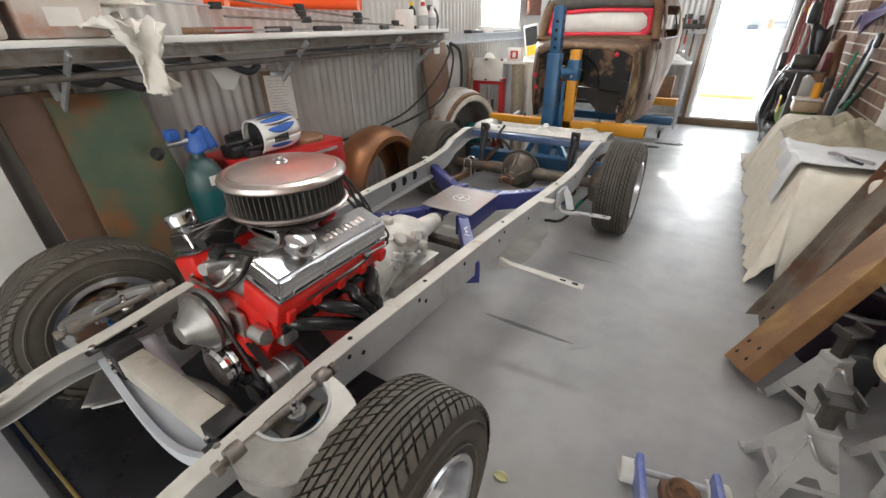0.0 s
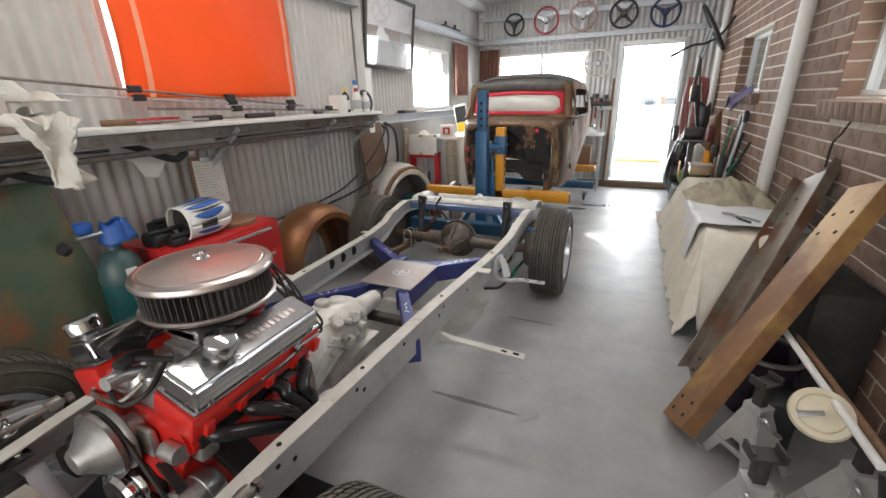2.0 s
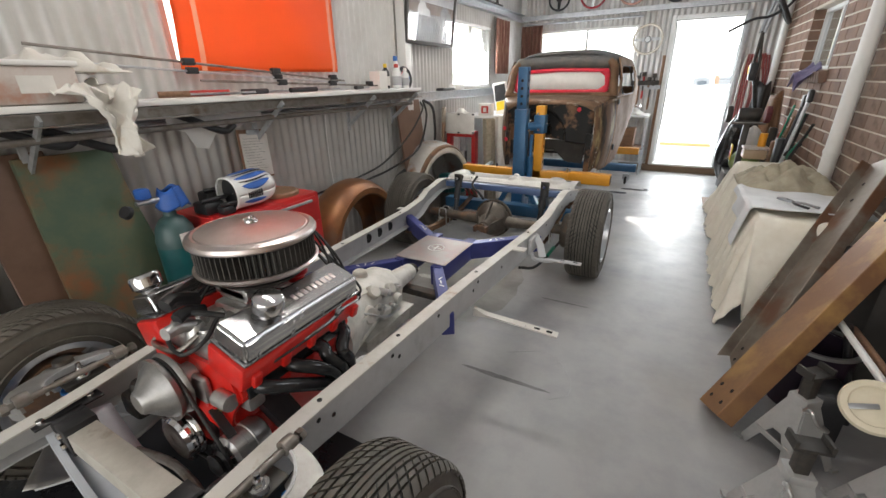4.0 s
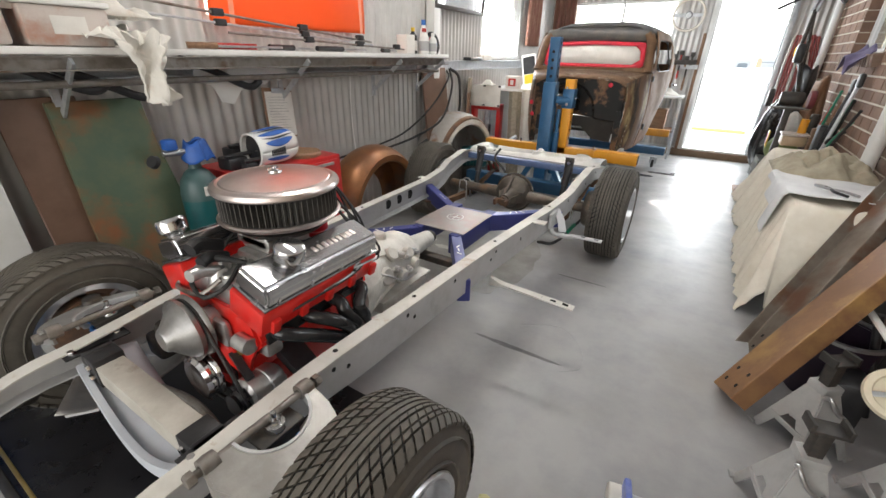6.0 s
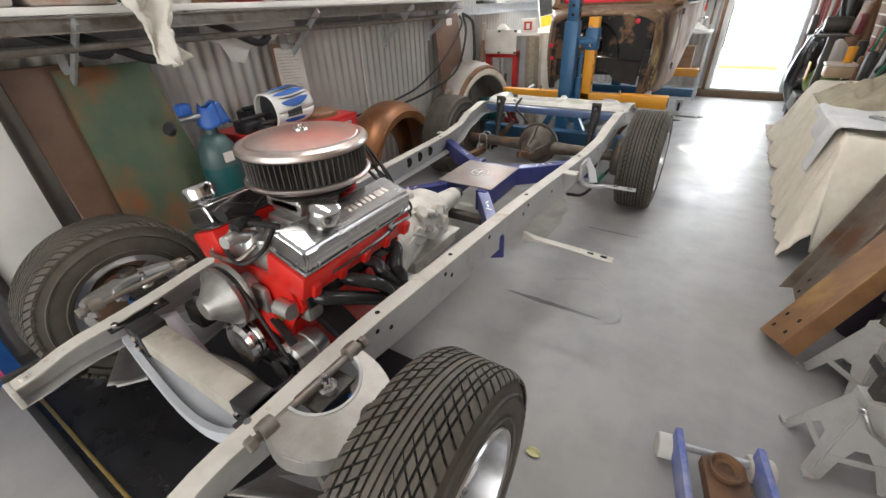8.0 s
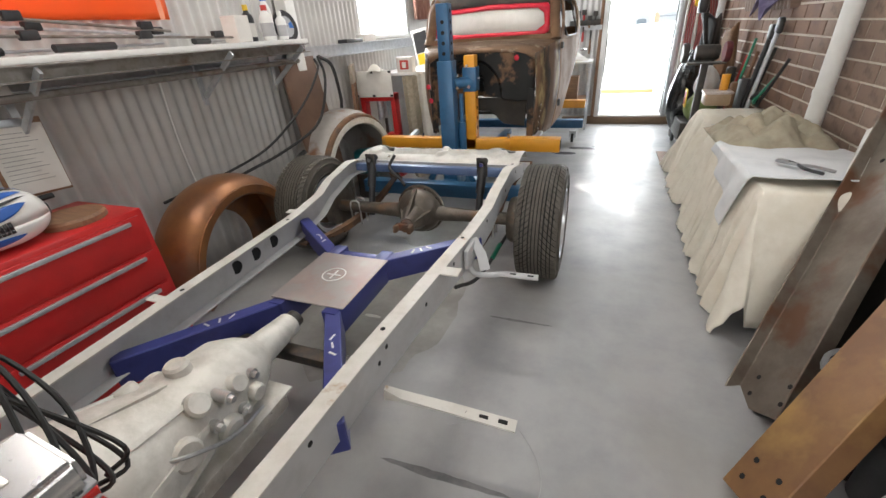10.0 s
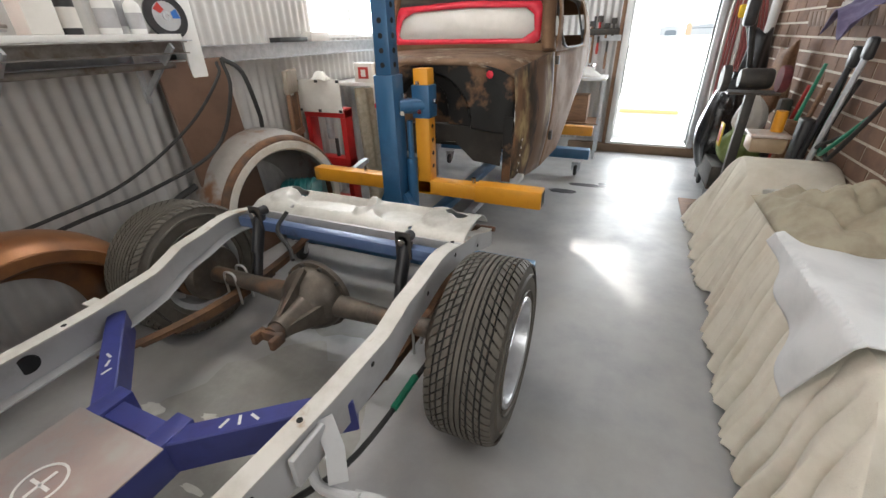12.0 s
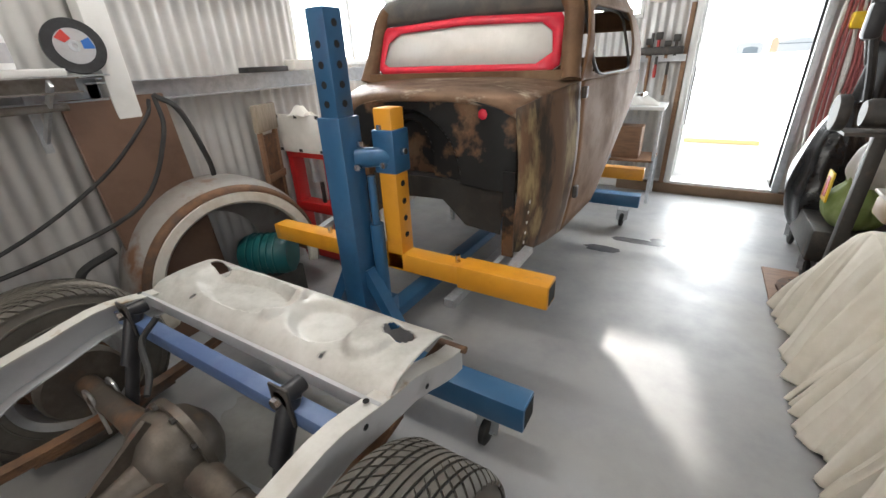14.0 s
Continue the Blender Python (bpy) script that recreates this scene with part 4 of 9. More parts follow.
bm = tube(B(), [(0.06, 0.10, EZ + 0.33), (0.09, 0.02, EZ + 0.29), (0.03, -0.03, EZ + 0.25), (-0.08, -0.01, EZ + 0.26), (-0.12, 0.03, EZ + 0.28)], 0.008, 8)
part("fuel_line", bm, "black_rubber", engine, "dark rubber hose")
# small pipes, linkage and fittings round the carburettor
for k, (p, r, mt, lb) in enumerate((([(-0.11, 0.06, 0.29), (-0.06, 0.03, 0.35), (0.02, 0.06, 0.36), (0.07, 0.12, 0.33)], 0.010, "black_rubber", "black by-pass hose"), ([(0.10, 0.10, 0.29), (0.13, 0.20, 0.34), (0.11, 0.32, 0.35)], 0.006, "bare_steel", "steel fuel pipe"), ([(-0.12, 0.12, 0.30), (-0.13, 0.22, 0.37), (-0.10, 0.33, 0.36)], 0.006, "black_rubber", "black vacuum hose"), ([(-0.08, 0.12, 0.36), (-0.085, 0.05, 0.39), (-0.075, 0.01, 0.385)], 0.026, "black", "black open breather hose"), ([(0.12, 0.42, 0.30), (0.15, 0.36, 0.34), (0.10, 0.28, 0.37)], 0.005, "chrome", "bright throttle rod"), ([(-0.16, 0.02, 0.26), (-0.19, -0.01, 0.22), (-0.10, -0.03, 0.235), (0.0, -0.025, 0.25), (0.05, 0.03, 0.30)], 0.009, "worn_steel", "grey metal heater pipe"))):
    part("engine_pipe", tube(B(), [(x, y, EZ + z) for x, y, z in p], r, 10), mt, engine, lb)
for k, (x, y, z, r, h, mt) in enumerate(((-0.09, 0.05, 0.285, 0.03, 0.035, "cast_chrome"), (-0.04, 0.10, 0.285, 0.022, 0.05, "cast_chrome"), (0.06, 0.05, 0.285, 0.024, 0.03, "cast_chrome"), (0.11, 0.16, 0.285, 0.018, 0.04, "dark_steel"), (0.12, 0.34, 0.285, 0.02, 0.05, "cast_chrome"), (0.11, 0.46, 0.285, 0.022, 0.05, "red_engine"))):
    part("fitting", lathe(B(), [(0, h), (r * 0.7, h), (r * 0.8, h * 0.7), (r, h * 0.6), (r, 0), (r * 1.2, -0.004)], 8 if k % 2 else 16, Matrix.Translation((x, y, EZ + z))), mt, engine)
bm = lathe(B(), [(0.06, -0.03), (0.15, -0.03), (0.18, -0.005), (0.06, 0.0)], 40, Matrix.Translation((0.02, 0.33, EZ + 0.425)))
part("cleaner_underside", bm, "dark_steel", engine, "dark underside of the air cleaner")
bm = lathe(B(), [(0, 0.006), (0.016, 0.006), (0.018, 0.0)], 16, Matrix.Translation((0.13, -0.006, EZ + 0.05)) @ pose(0, 0, 0, 90, 0, 0))
M["brass"] = surface("brass_plug", (0.62, 0.42, 0.12), (0.5, 0.33, 0.1), 0.3, 0.9, 12)
part("core_plug", bm, "brass", engine, "brass core plug")
# fuel pump and distributor
bm = B()
box(bm, (0.17, 0.03, EZ + 0.03), (0.235, 0.10, EZ + 0.09), bevel=0.015)
cyl(bm, (0.16, -0.02, EZ + 0.12), (0.23, -0.02, EZ + 0.12), 0.03, 14)
part("coolant_stub", bm, "cast_chrome", engine, "cast alloy water outlet stub")
bm = lathe(B(), [(0, 0.16), (0.035, 0.16), (0.05, 0.13), (0.055, 0.05), (0.04, 0.04), (0.03, 0.0)], 20, Matrix.Translation((0.0, 0.50, EZ + 0.27)))
M["red_plastic"] = surface("red_plastic", (0.55, 0.015, 0.02), (0.45, 0.01, 0.02), 0.3)
ds = part("distributor", bm, "red_plastic", engine, "red distributor cap")
for k in range(7):
    a = 0.3 + 0.35 * k
    p = Vector((0.04 * math.cos(a * 2), 0.5 + 0.03 * math.sin(a * 2), EZ + 0.43))
    e = Vector((0.23, 0.40 + 0.03 * k, EZ + 0.20))
    j = Vector((noise.noise((k * 3.1, 0, 0)), noise.noise((0, k * 2.7, 0)), noise.noise((0, 0, k * 3.7)))) * 0.09
    bm = tube(B(), [p, p + Vector((0.04, 0.05, 0.065)) + 0.4 * j, (p + e) / 2 + Vector((0.06, 0.07, 0.06)) + j, e + Vector((0.04, 0.06, 0.03)) + 0.5 * j, e], 0.0055, 6)
    part("spark_lead", bm, "black_rubber", ds, "black spark plug lead")

# air cleaner
AC = Matrix.Translation((0.02, 0.33, EZ + 0.445)) @ Matrix.Diagonal((1.06, 1.06, 1.04, 1))
air = part("air_cleaner", lathe(B(), [(0.05, -0.02), (0.15, -0.01), (0.205, 0.0), (0.213, 0.012), (0.205, 0.018), (0.05, 0.015)], 64, AC), "satin", engine, "round chrome air cleaner base")
bm = B()
n = 130
pts = []
for k in range(2 * n):
    a = math.pi * k / n
    rr = 0.199 if k % 2 else 0.188
    pts.append((rr * math.cos(a), rr * math.sin(a)))
plate(bm, pts, 0.105, AC @ Matrix.Translation((0, 0, 0.012)))
part("filter_element", bm, "pleat", air, "dark pleated filter element", angle=10)
bm = B()
for k in range(64):
    a = 2 * math.pi * k / 64
    cyl(bm, AC @ Vector((0.2005 * math.cos(a), 0.2005 * math.sin(a), 0.012)), AC @ Vector((0.2005 * math.cos(a), 0.2005 * math.sin(a), 0.118)), 0.0014, 4)
part("filter_wire", bm, "pleat_wire", air, "fine wire mesh")
bm = lathe(B(), [(0.212, 0.108), (0.216, 0.112), (0.217, 0.120), (0.212, 0.130), (0.195, 0.137), (0.186, 0.134), (0.182, 0.139), (0.12, 0.150), (0.06, 0.155), (0.03, 0.156), (0.0, 0.156)], 72, AC)
part("lid", bm, "satin", air, "brushed chrome lid with pinkish sheen")
bm = lathe(B(), [(0, 0.176), (0.006, 0.176), (0.008, 0.170), (0.014, 0.166), (0.022, 0.164), (0.024, 0.157), (0, 0.157)], 16, AC)
for k in range(3):
    m = AC @ pose(0, 0, 0, 0, 0, 120 * k)
    box(bm, (0.0, -0.005, 0.162), (0.024, 0.005, 0.172), m, bevel=0.003)
part("wing_nut", bm, "chrome", air, "chrome wing nut")

M["worn_alloy"] = surface("dull_grey_alloy", (0.30, 0.295, 0.285), (0.22, 0.215, 0.21), 0.36, 0.75, 14, 0.42, 0.66, None, bump=0.06)
# pulleys, belt and alternator at the front
def pulley(bm, x, z, r, y, depth, cone=0.0):
    m = Matrix.Translation((x, y, z)) @ pose(0, 0, 0, 90, 0, 0)
    prof = [(0, depth + cone), (r * 0.30, depth + cone), (r * 0.36, depth + cone * 0.9), (r * 0.40, depth + cone * 0.72), (r * 0.78, depth * 1.05), (r * 0.9, depth * 0.75), (r, depth * 0.85), (r * 0.97, depth * 0.6), (r * 0.86, depth * 0.45), (r * 0.97, depth * 0.28), (r, depth * 0.1), (r * 0.9, 0), (0, 0)]
    return lathe(bm, prof, 40, m)


bm = pulley(B(), -0.02, EZ + 0.135, 0.118, -0.05, 0.065, 0.060)
part("water_pump_pulley", bm, "worn_alloy", engine, "dull chrome conical water pump pulley")
bm = pulley(B(), 0.0, EZ - 0.065, 0.095, -0.06, 0.055, 0.0)
part("crank_pulley", bm, "chrome", engine, "chrome crank pulley")
bm = lathe(B(), [(0.094, 0.0), (0.094, 0.02), (0.10, 0.02), (0.10, 0.0)], 40, Matrix.Translation((0.0, -0.02, EZ - 0.055)) @ pose(0, 0, 0, 90, 0, 0))
part("balancer_ring", bm, "black", engine)
bm = B()
cyl(bm, (0, 0.0, EZ + 0.14), (0, -0.07, EZ + 0.14), 0.05, 18)
box(bm, (-0.11, -0.035, EZ + 0.06), (0.11, 0.0, EZ + 0.17), bevel=0.02)
part("water_pump", bm, "cast_chrome", engine, "grey cast water pump")
alt = Matrix.Translation((0.19, -0.06, EZ - 0.10)) @ pose(0, 0, 0, -90, 0, 0)
bm = lathe(B(), [(0, 0.0), (0.055, 0.0), (0.07, 0.012), (0.072, 0.05), (0.068, 0.052), (0.068, 0.075), (0.072, 0.078), (0.07, 0.12), (0.055, 0.14), (0, 0.145)], 30, alt)
al = part("alternator", bm, "cast_chrome", engine, "grey finned alternator")
bm = lathe(B(), [(0, -0.055), (0.02, -0.055), (0.045, -0.045), (0.036, -0.03), (0.045, -0.018), (0.02, -0.012)], 24, alt)
for k in range(10):
    box(bm, (0.03, -0.004, -0.016), (0.066, 0.004, -0.004), alt @ pose(0, 0, 0, 0, 0, 36 * k))
part("alternator_fan", bm, "black", al, "black alternator fan and pulley")
# belt round the three pulleys
ring = []
cs = [(-0.02, EZ + 0.135, 0.106), (0.19, EZ - 0.10, 0.046), (0.0, EZ - 0.055, 0.084)]
for cx, cz, rr in cs:
    ring.append((cx, cz, rr))
hull = []
for cx, cz, rr in cs:
    for k in range(48):
        a = 2 * math.pi * k / 48
        hull.append((cx + rr * math.cos(a), cz + rr * math.sin(a)))
hull = sorted(set(hull))


def half(ps):
    o = []
    for p in ps:
        while len(o) > 1 and (o[-1][0] - o[-2][0]) * (p[1] - o[-2][1]) - (o[-1][1] - o[-2][1]) * (p[0] - o[-2][0]) <= 0:
            o.pop()
        o.append(p)
    return o[:-1]


loop = half(hull) + half(hull[::-1])
bm = B()
vs = []
for x, z in loop:
    vs.append([bm.verts.new((x, -0.082, z)), bm.verts.new((x, -0.070, z))])
for k in range(len(vs)):
    a, b = vs[k], vs[(k + 1) % len(vs)]
    bm.faces.new((a[0], b[0], b[1], a[1]))
part("drive_belt", bm, "black_rubber", engine, "black rubber drive belt", thick=0.008)
bm = sweep(B(), [(0.10, -0.02, EZ + 0.04), (0.20, -0.03, EZ - 0.03)], rect(0.03, 0.012))
part("alternator_bracket", bm, "black", engine)

# exhaust headers, both banks
for sx in (1, -1):
    for k in range(4):
        y0 = 0.07 + 0.125 * k
        ye = 0.30 + 0.035 * k
        bm = tube(B(), [(sx * 0.235, y0, EZ + 0.135), (sx * 0.285, y0 + 0.015, EZ + 0.13), (sx * (0.318 + 0.012 * (k % 2)), 0.5 * y0 + 0.17, EZ + 0.095 - 0.035 * (k == 0)), (sx * 0.33, 0.29 + 0.045 * k, EZ + 0.02 - 0.02 * (k == 0)), (sx * 0.305, 0.34 + 0.03 * k, EZ - 0.07), (sx * 0.285, 0.37 + 0.02 * k, EZ - 0.14)], 0.0265, 14)
        part("header_pipe", bm, "header_black", engine, "black coated exhaust header pipe")
    bm = B()
    box(bm, (sx * 0.245 - 0.008, 0.03, EZ + 0.10), (sx * 0.245 + 0.008, 0.51, EZ + 0.165), bevel=0.004)
    part("header_flange", bm, "header_black", engine)
    bm = tube(B(), [(sx * 0.285, 0.38, EZ - 0.12), (sx * 0.285, 0.43, EZ - 0.19), (sx * 0.28, 0.52, EZ - 0.22)], 0.034, 14)
    part("header_collector", bm, "header_black", engine, "black header collector")
    for k in range(4):
        e = Vector((sx * 0.262, 0.10 + 0.125 * k, EZ + 0.19))
        bm = tube(B(), [(sx * 0.28, 0.53, EZ + 0.26), (sx * 0.315, 0.40, EZ + 0.235 + 0.008 * k), (sx * 0.31, 0.16 + 0.125 * k, EZ + 0.225 + 0.006 * k), e], 0.0042, 6)
        part("plug_lead", bm, "bare_steel" if k % 2 else "black_rubber", engine, "spark plug lead in its loom")
# engine mount and oil filter
for sx in (1, -1):
    bm = sweep(B(), [(sx * 0.15, 0.16, EZ - 0.02), (sx * 0.30, 0.14, EZ - 0.07), (sx * 0.42, 0.13, EZ - 0.09)], [rect(0.10, 0.05), rect(0.09, 0.04), rect(0.08, 0.05)])
    part("engine_mount", bm, "black", engine, "black engine mount arm")
M["filter_blue"] = surface("blue_oil_filter", (0.015, 0.05, 0.22), (0.012, 0.04, 0.18), 0.35)
bm = lathe(B(), [(0, -0.06), (0.035, -0.06), (0.046, -0.05), (0.048, -0.04), (0.048, 0.055), (0, 0.055)], 26, Matrix.Translation((0.325, 0.53, EZ - 0.13)))
of = part("oil_filter", bm, "filter_blue", engine, "blue oil filter canister")
bm = lathe(B(), [(0.0485, 0.045), (0.050, 0.045), (0.050, 0.068), (0, 0.068)], 26, Matrix.Translation((0.325, 0.53, EZ - 0.13)))
part("filter_band", bm, "white_paint", of, "white band on the oil filter")
bm = lathe(B(), [(0.0, 0.0), (0.020, 0.0), (0.020, 0.002), (0.0, 0.002)], 18, Matrix.Translation((0.374, 0.525, EZ - 0.13)) @ TO_X)
part("filter_mark", bm, "white_paint", of)

# gearbox
gb = thing("gearbox", CX, 2.24, -0.035, "pale cast automatic gearbox bolted behind the engine", "gearbox")
bm = sweep(B(), [(0, 0.0, EZ), (0, 0.03, EZ), (0, 0.16, EZ - 0.01), (0, 0.26, EZ - 0.02), (0, 0.50, EZ - 0.03), (0, 0.56, EZ - 0.04), (0, 0.62, EZ - 0.045), (0, 0.80, EZ - 0.05)],
           [circle(0.215, 28), circle(0.21, 28), circle(0.165, 28), circle(0.14, 28), circle(0.125, 28), circle(0.10, 28), circle(0.06, 28), circle(0.045, 28)])
case = part("gearbox_case", bm, "cast_white", gb, "rough pale cast gearbox case")
for k in range(10):
    a = 2 * math.pi * k / 10 + 0.2
    part("case_rib", sweep(B(), [(0.20 * math.cos(a), 0.02, EZ + 0.20 * math.sin(a)), (0.13 * math.cos(a), 0.30, EZ - 0.02 + 0.13 * math.sin(a))], rect(0.014, 0.02), up=(math.cos(a), 0, math.sin(a))), "cast_white", case)
for k, (a, y, r) in enumerate(((0.2, 0.20, 0.045), (0.7, 0.30, 0.035), (1.1, 0.14, 0.03), (-0.25, 0.34, 0.04), (0.45, 0.42, 0.03), (1.6, 0.36, 0.035), (-0.1, 0.46, 0.03), (2.2, 0.25, 0.04), (2.9, 0.35, 0.045))):
    part("case_boss", lathe(B(), [(0, 0.03), (r * 0.8, 0.03), (r, 0.022), (r * 1.1, -0.03)], 14, Matrix.Translation(((0.155 - 0.08 * y) * math.cos(a), y, EZ - 0.02 + (0.155 - 0.08 * y) * math.sin(a))) @ Vector((math.cos(a), 0, math.sin(a))).to_track_quat("Z", "Y").to_matrix().to_4x4()), "cast_white", case)
bm = B()
box(bm, (-0.14, 0.18, EZ - 0.20), (0.14, 0.56, EZ - 0.12), bevel=0.012)
box(bm, (-0.155, 0.165, EZ - 0.128), (0.155, 0.575, EZ - 0.118), bevel=0.003)
for k in range(6):
    for sx in (1, -1):
        bolt_at(bm, (sx * 0.145, 0.19 + 0.07 * k, EZ - 0.128), (0, 0, -1), 0.009, 0.01)
part("fluid_pan", bm, "cast_white", gb, "pale fluid pan with bolts")
bm = B()
for x, y, z in ((0.13, 0.30, 0.0), (0.12, 0.40, -0.04), (0.10, 0.48, 0.02), (0.13, 0.36, 0.05)):
    cyl(bm, (x - 0.03, y, EZ + z), (x + 0.025, y, EZ + z), 0.018, 12)
    bolt_at(bm, (x + 0.025, y, EZ + z), (1, 0, 0), 0.012, 0.014)
tube(bm, [(0.14, 0.14, EZ + 0.05), (0.17, 0.20, EZ + 0.02), (0.16, 0.32, EZ - 0.06), (0.15, 0.45, EZ - 0.08)], 0.006, 6)
part("gearbox_fitting", bm, "cast_chrome", gb, "bright gearbox fittings and line")
bm = B()
cyl(bm, (0, 0.80, EZ - 0.05), (0, 0.84, EZ - 0.05), 0.034, 16)
box(bm, (-0.30, 0.70, EZ - 0.15), (0.30, 0.76, EZ - 0.11), bevel=0.006)
part("gearbox_mount", bm, "dark_steel", gb, "dark gearbox mount and output end")


gb.scale = (1.08, 0.98, 1.0)


# ---- body stand (rotisserie) ----
def hole_marks(parent, pts, d, r=0.014):
    """Dark bolt holes on a tube's face."""
    q = Vector(d).to_track_quat("Z", "Y").to_matrix().to_4x4()
    for p in pts:
        bm = lathe(B(), [(0, 0.0012), (r, 0.0012), (r, 0)], 12, Matrix.Translation(p) @ q)
        part("pin_hole", bm, "tread_gap", parent)


def caster(parent, x, y, r=0.05):
    bm = lathe(B(), [(0, -0.016), (r * 0.8, -0.016), (r, -0.010), (r, 0.010), (r * 0.8, 0.016), (0, 0.016)], 24, Matrix.Translation((x, y, r)) @ TO_X)
    w = part("caster_wheel", bm, "black_rubber", parent, "dark rubber caster wheel")
    bm = B()
    for s in (-1, 1):
        sweep(bm, [(x + s * 0.024, y, r), (x + s * 0.024, y + 0.03, 2 * r + 0.03)], rect(0.005, 0.045), up=(1, 0, 0))
    box(bm, (x - 0.04, y - 0.02, 2 * r + 0.028), (x + 0.04, y + 0.07, 2 * r + 0.036))
    cyl(bm, (x - 0.03, y, r), (x + 0.03, y, r), 0.009, 8)
    part("caster_fork", bm, "galv", w, "galvanised caster fork")


stand = thing("body_stand", -1.18, 5.30, 0, "blue and yellow steel body rotisserie stand on casters", "stand")


def tube_box(lo, hi, mat, name, label="", parent=None):
    bm = box(B(), lo, hi, bevel=0.006)
    return part(name, bm, mat, parent or stand, label)


base = tube_box((-0.80, -0.25, 0.165), (0.88, -0.14, 0.275), "blue_paint", "base_beam", "blue square base beam")
bm = box(B(), (0.8805, -0.238, 0.177), (0.8815, -0.152, 0.263))
part("open_end", bm, "tread_gap", base)
caster(stand, 0.72, -0.21, 0.055)
caster(stand, -0.72, -0.21, 0.055)
lp = tube_box((-0.105, -0.06, 0.165), (0.015, 0.06, 1.19), "blue_paint", "lower_post", "blue square lower post")
up_ = tube_box((-0.092, -0.047, 1.18), (0.002, 0.047, 1.57), "blue_paint", "upper_post", "blue telescoping upper post")
hole_marks(up_, [(0.003, 0.0, z) for z in (1.24, 1.31, 1.38, 1.45, 1.52)], (1, 0, 0))
hole_marks(up_, [(-0.045, -0.048, z) for z in (1.24, 1.31, 1.38, 1.45)], (0, -1, 0))
bm = box(B(), (-0.084, -0.039, 1.5702), (-0.006, 0.039, 1.5712))
part("open_end", bm, "tread_gap", up_)
for s in (1, -1):
    bm = sweep(B(), [(-0.045 + s * 0.05, 0.0, 0.50), (-0.045 + s * 0.20, 0.0, 0.23)], rect(0.05, 0.06), up=(0, 1, 0))
    part("brace", bm, "blue_paint", stand, "blue diagonal brace")
tube_box((-0.10, -0.14, 0.165), (0.01, 0.20, 0.26), "blue_paint", "foot_beam")
# long bed to the far stand
tube_box((-0.095, 0.20, 0.10), (0.005, 2.35, 0.165), "blue_paint", "bed_beam", "blue bed rail under the body")
bm = box(B(), (0.20, 0.35, 0.15), (0.26, 1.5, 0.20), bevel=0.004)
part("ratchet_rail", bm, "galv", stand, "grey steel ratchet rail")
# clamp with arm, ram and yellow upright
bm = B()
cyl(bm, (0.0, 0.02, 1.02), (0.13, 0.12, 1.02), 0.042, 18)
part("pivot_arm", bm, "blue_paint", stand, "blue round pivot arm")
sl = tube_box((0.055, 0.075, 0.95), (0.165, 0.185, 1.13), "blue_paint", "clamp_sleeve", "blue clamp sleeve")
for p, d in (((0.165, 0.13, 1.04), (1, 0, 0)), ((0.11, 0.075, 0.99), (0, -1, 0)), ((0.03, 0.0, 0.99), (0.5, -1, 0)), ((0.03, 0.03, 1.07), (0, 0, 1)), ((0.09, 0.09, 1.13), (0, 0, 1))):
    part("clamp_bolt", bolt_at(B(), p, d, 0.016, 0.02), "chrome", sl, "bright clamp bolt")
yp = tube_box((0.065, 0.085, 0.49), (0.155, 0.175, 1.215), "yellow_paint", "upright", "yellow square upright")
hole_marks(yp, [(0.1555, 0.13, z) for z in (0.66, 0.74, 0.82, 0.90)], (1, 0, 0))
bm = B()
cyl(bm, (0.045, 0.055, 0.30), (0.045, 0.055, 0.72), 0.032, 18)
cyl(bm, (0.045, 0.055, 0.72), (0.045, 0.055, 0.94), 0.018, 14)
part("hydraulic_ram", bm, "blue_paint", stand, "blue hydraulic ram")
cb = tube_box((-0.75, 0.085, 0.485), (0.45, 0.175, 0.575), "yellow_paint", "cross_bar", "yellow square cross bar")
ext = tube_box((0.44, 0.077, 0.477), (0.84, 0.183, 0.583), "yellow_paint", "cross_bar_sleeve", "yellow cross bar sleeve")
bm = box(B(), (0.8405, 0.09, 0.49), (0.8415, 0.17, 0.57))
part("open_end", bm, "tread_gap", ext)
for x in (-0.35, 0.42):
    part("lock_bolt", cyl(B(), (x, 0.13, 0.575), (x, 0.13, 0.61), 0.012, 10), "chrome", cb)
for x in (-0.55, 0.62):
    bm = sweep(B(), [(x, 0.13, 0.50), (x, 0.30, 0.53), (x + 0.02, 0.42, 0.56)], rect(0.04, 0.03))
    part("body_mount", bm, "galv", stand, "grey mount bar to the body")
# far end of the stand
fb = tube_box((-0.75, 2.30, 0.19), (0.92, 2.41, 0.29), "blue_paint", "far_base_beam", "blue far base beam")
caster(stand, 0.80, 2.35, 0.055)
caster(stand, -0.66, 2.35, 0.055)
tube_box((-0.105, 2.30, 0.29), (0.015, 2.42, 1.0), "blue_paint", "far_post")
tube_box((-0.55, 2.16, 0.46), (0.93, 2.25, 0.55), "yellow_paint", "far_cross_bar", "yellow far cross bar")

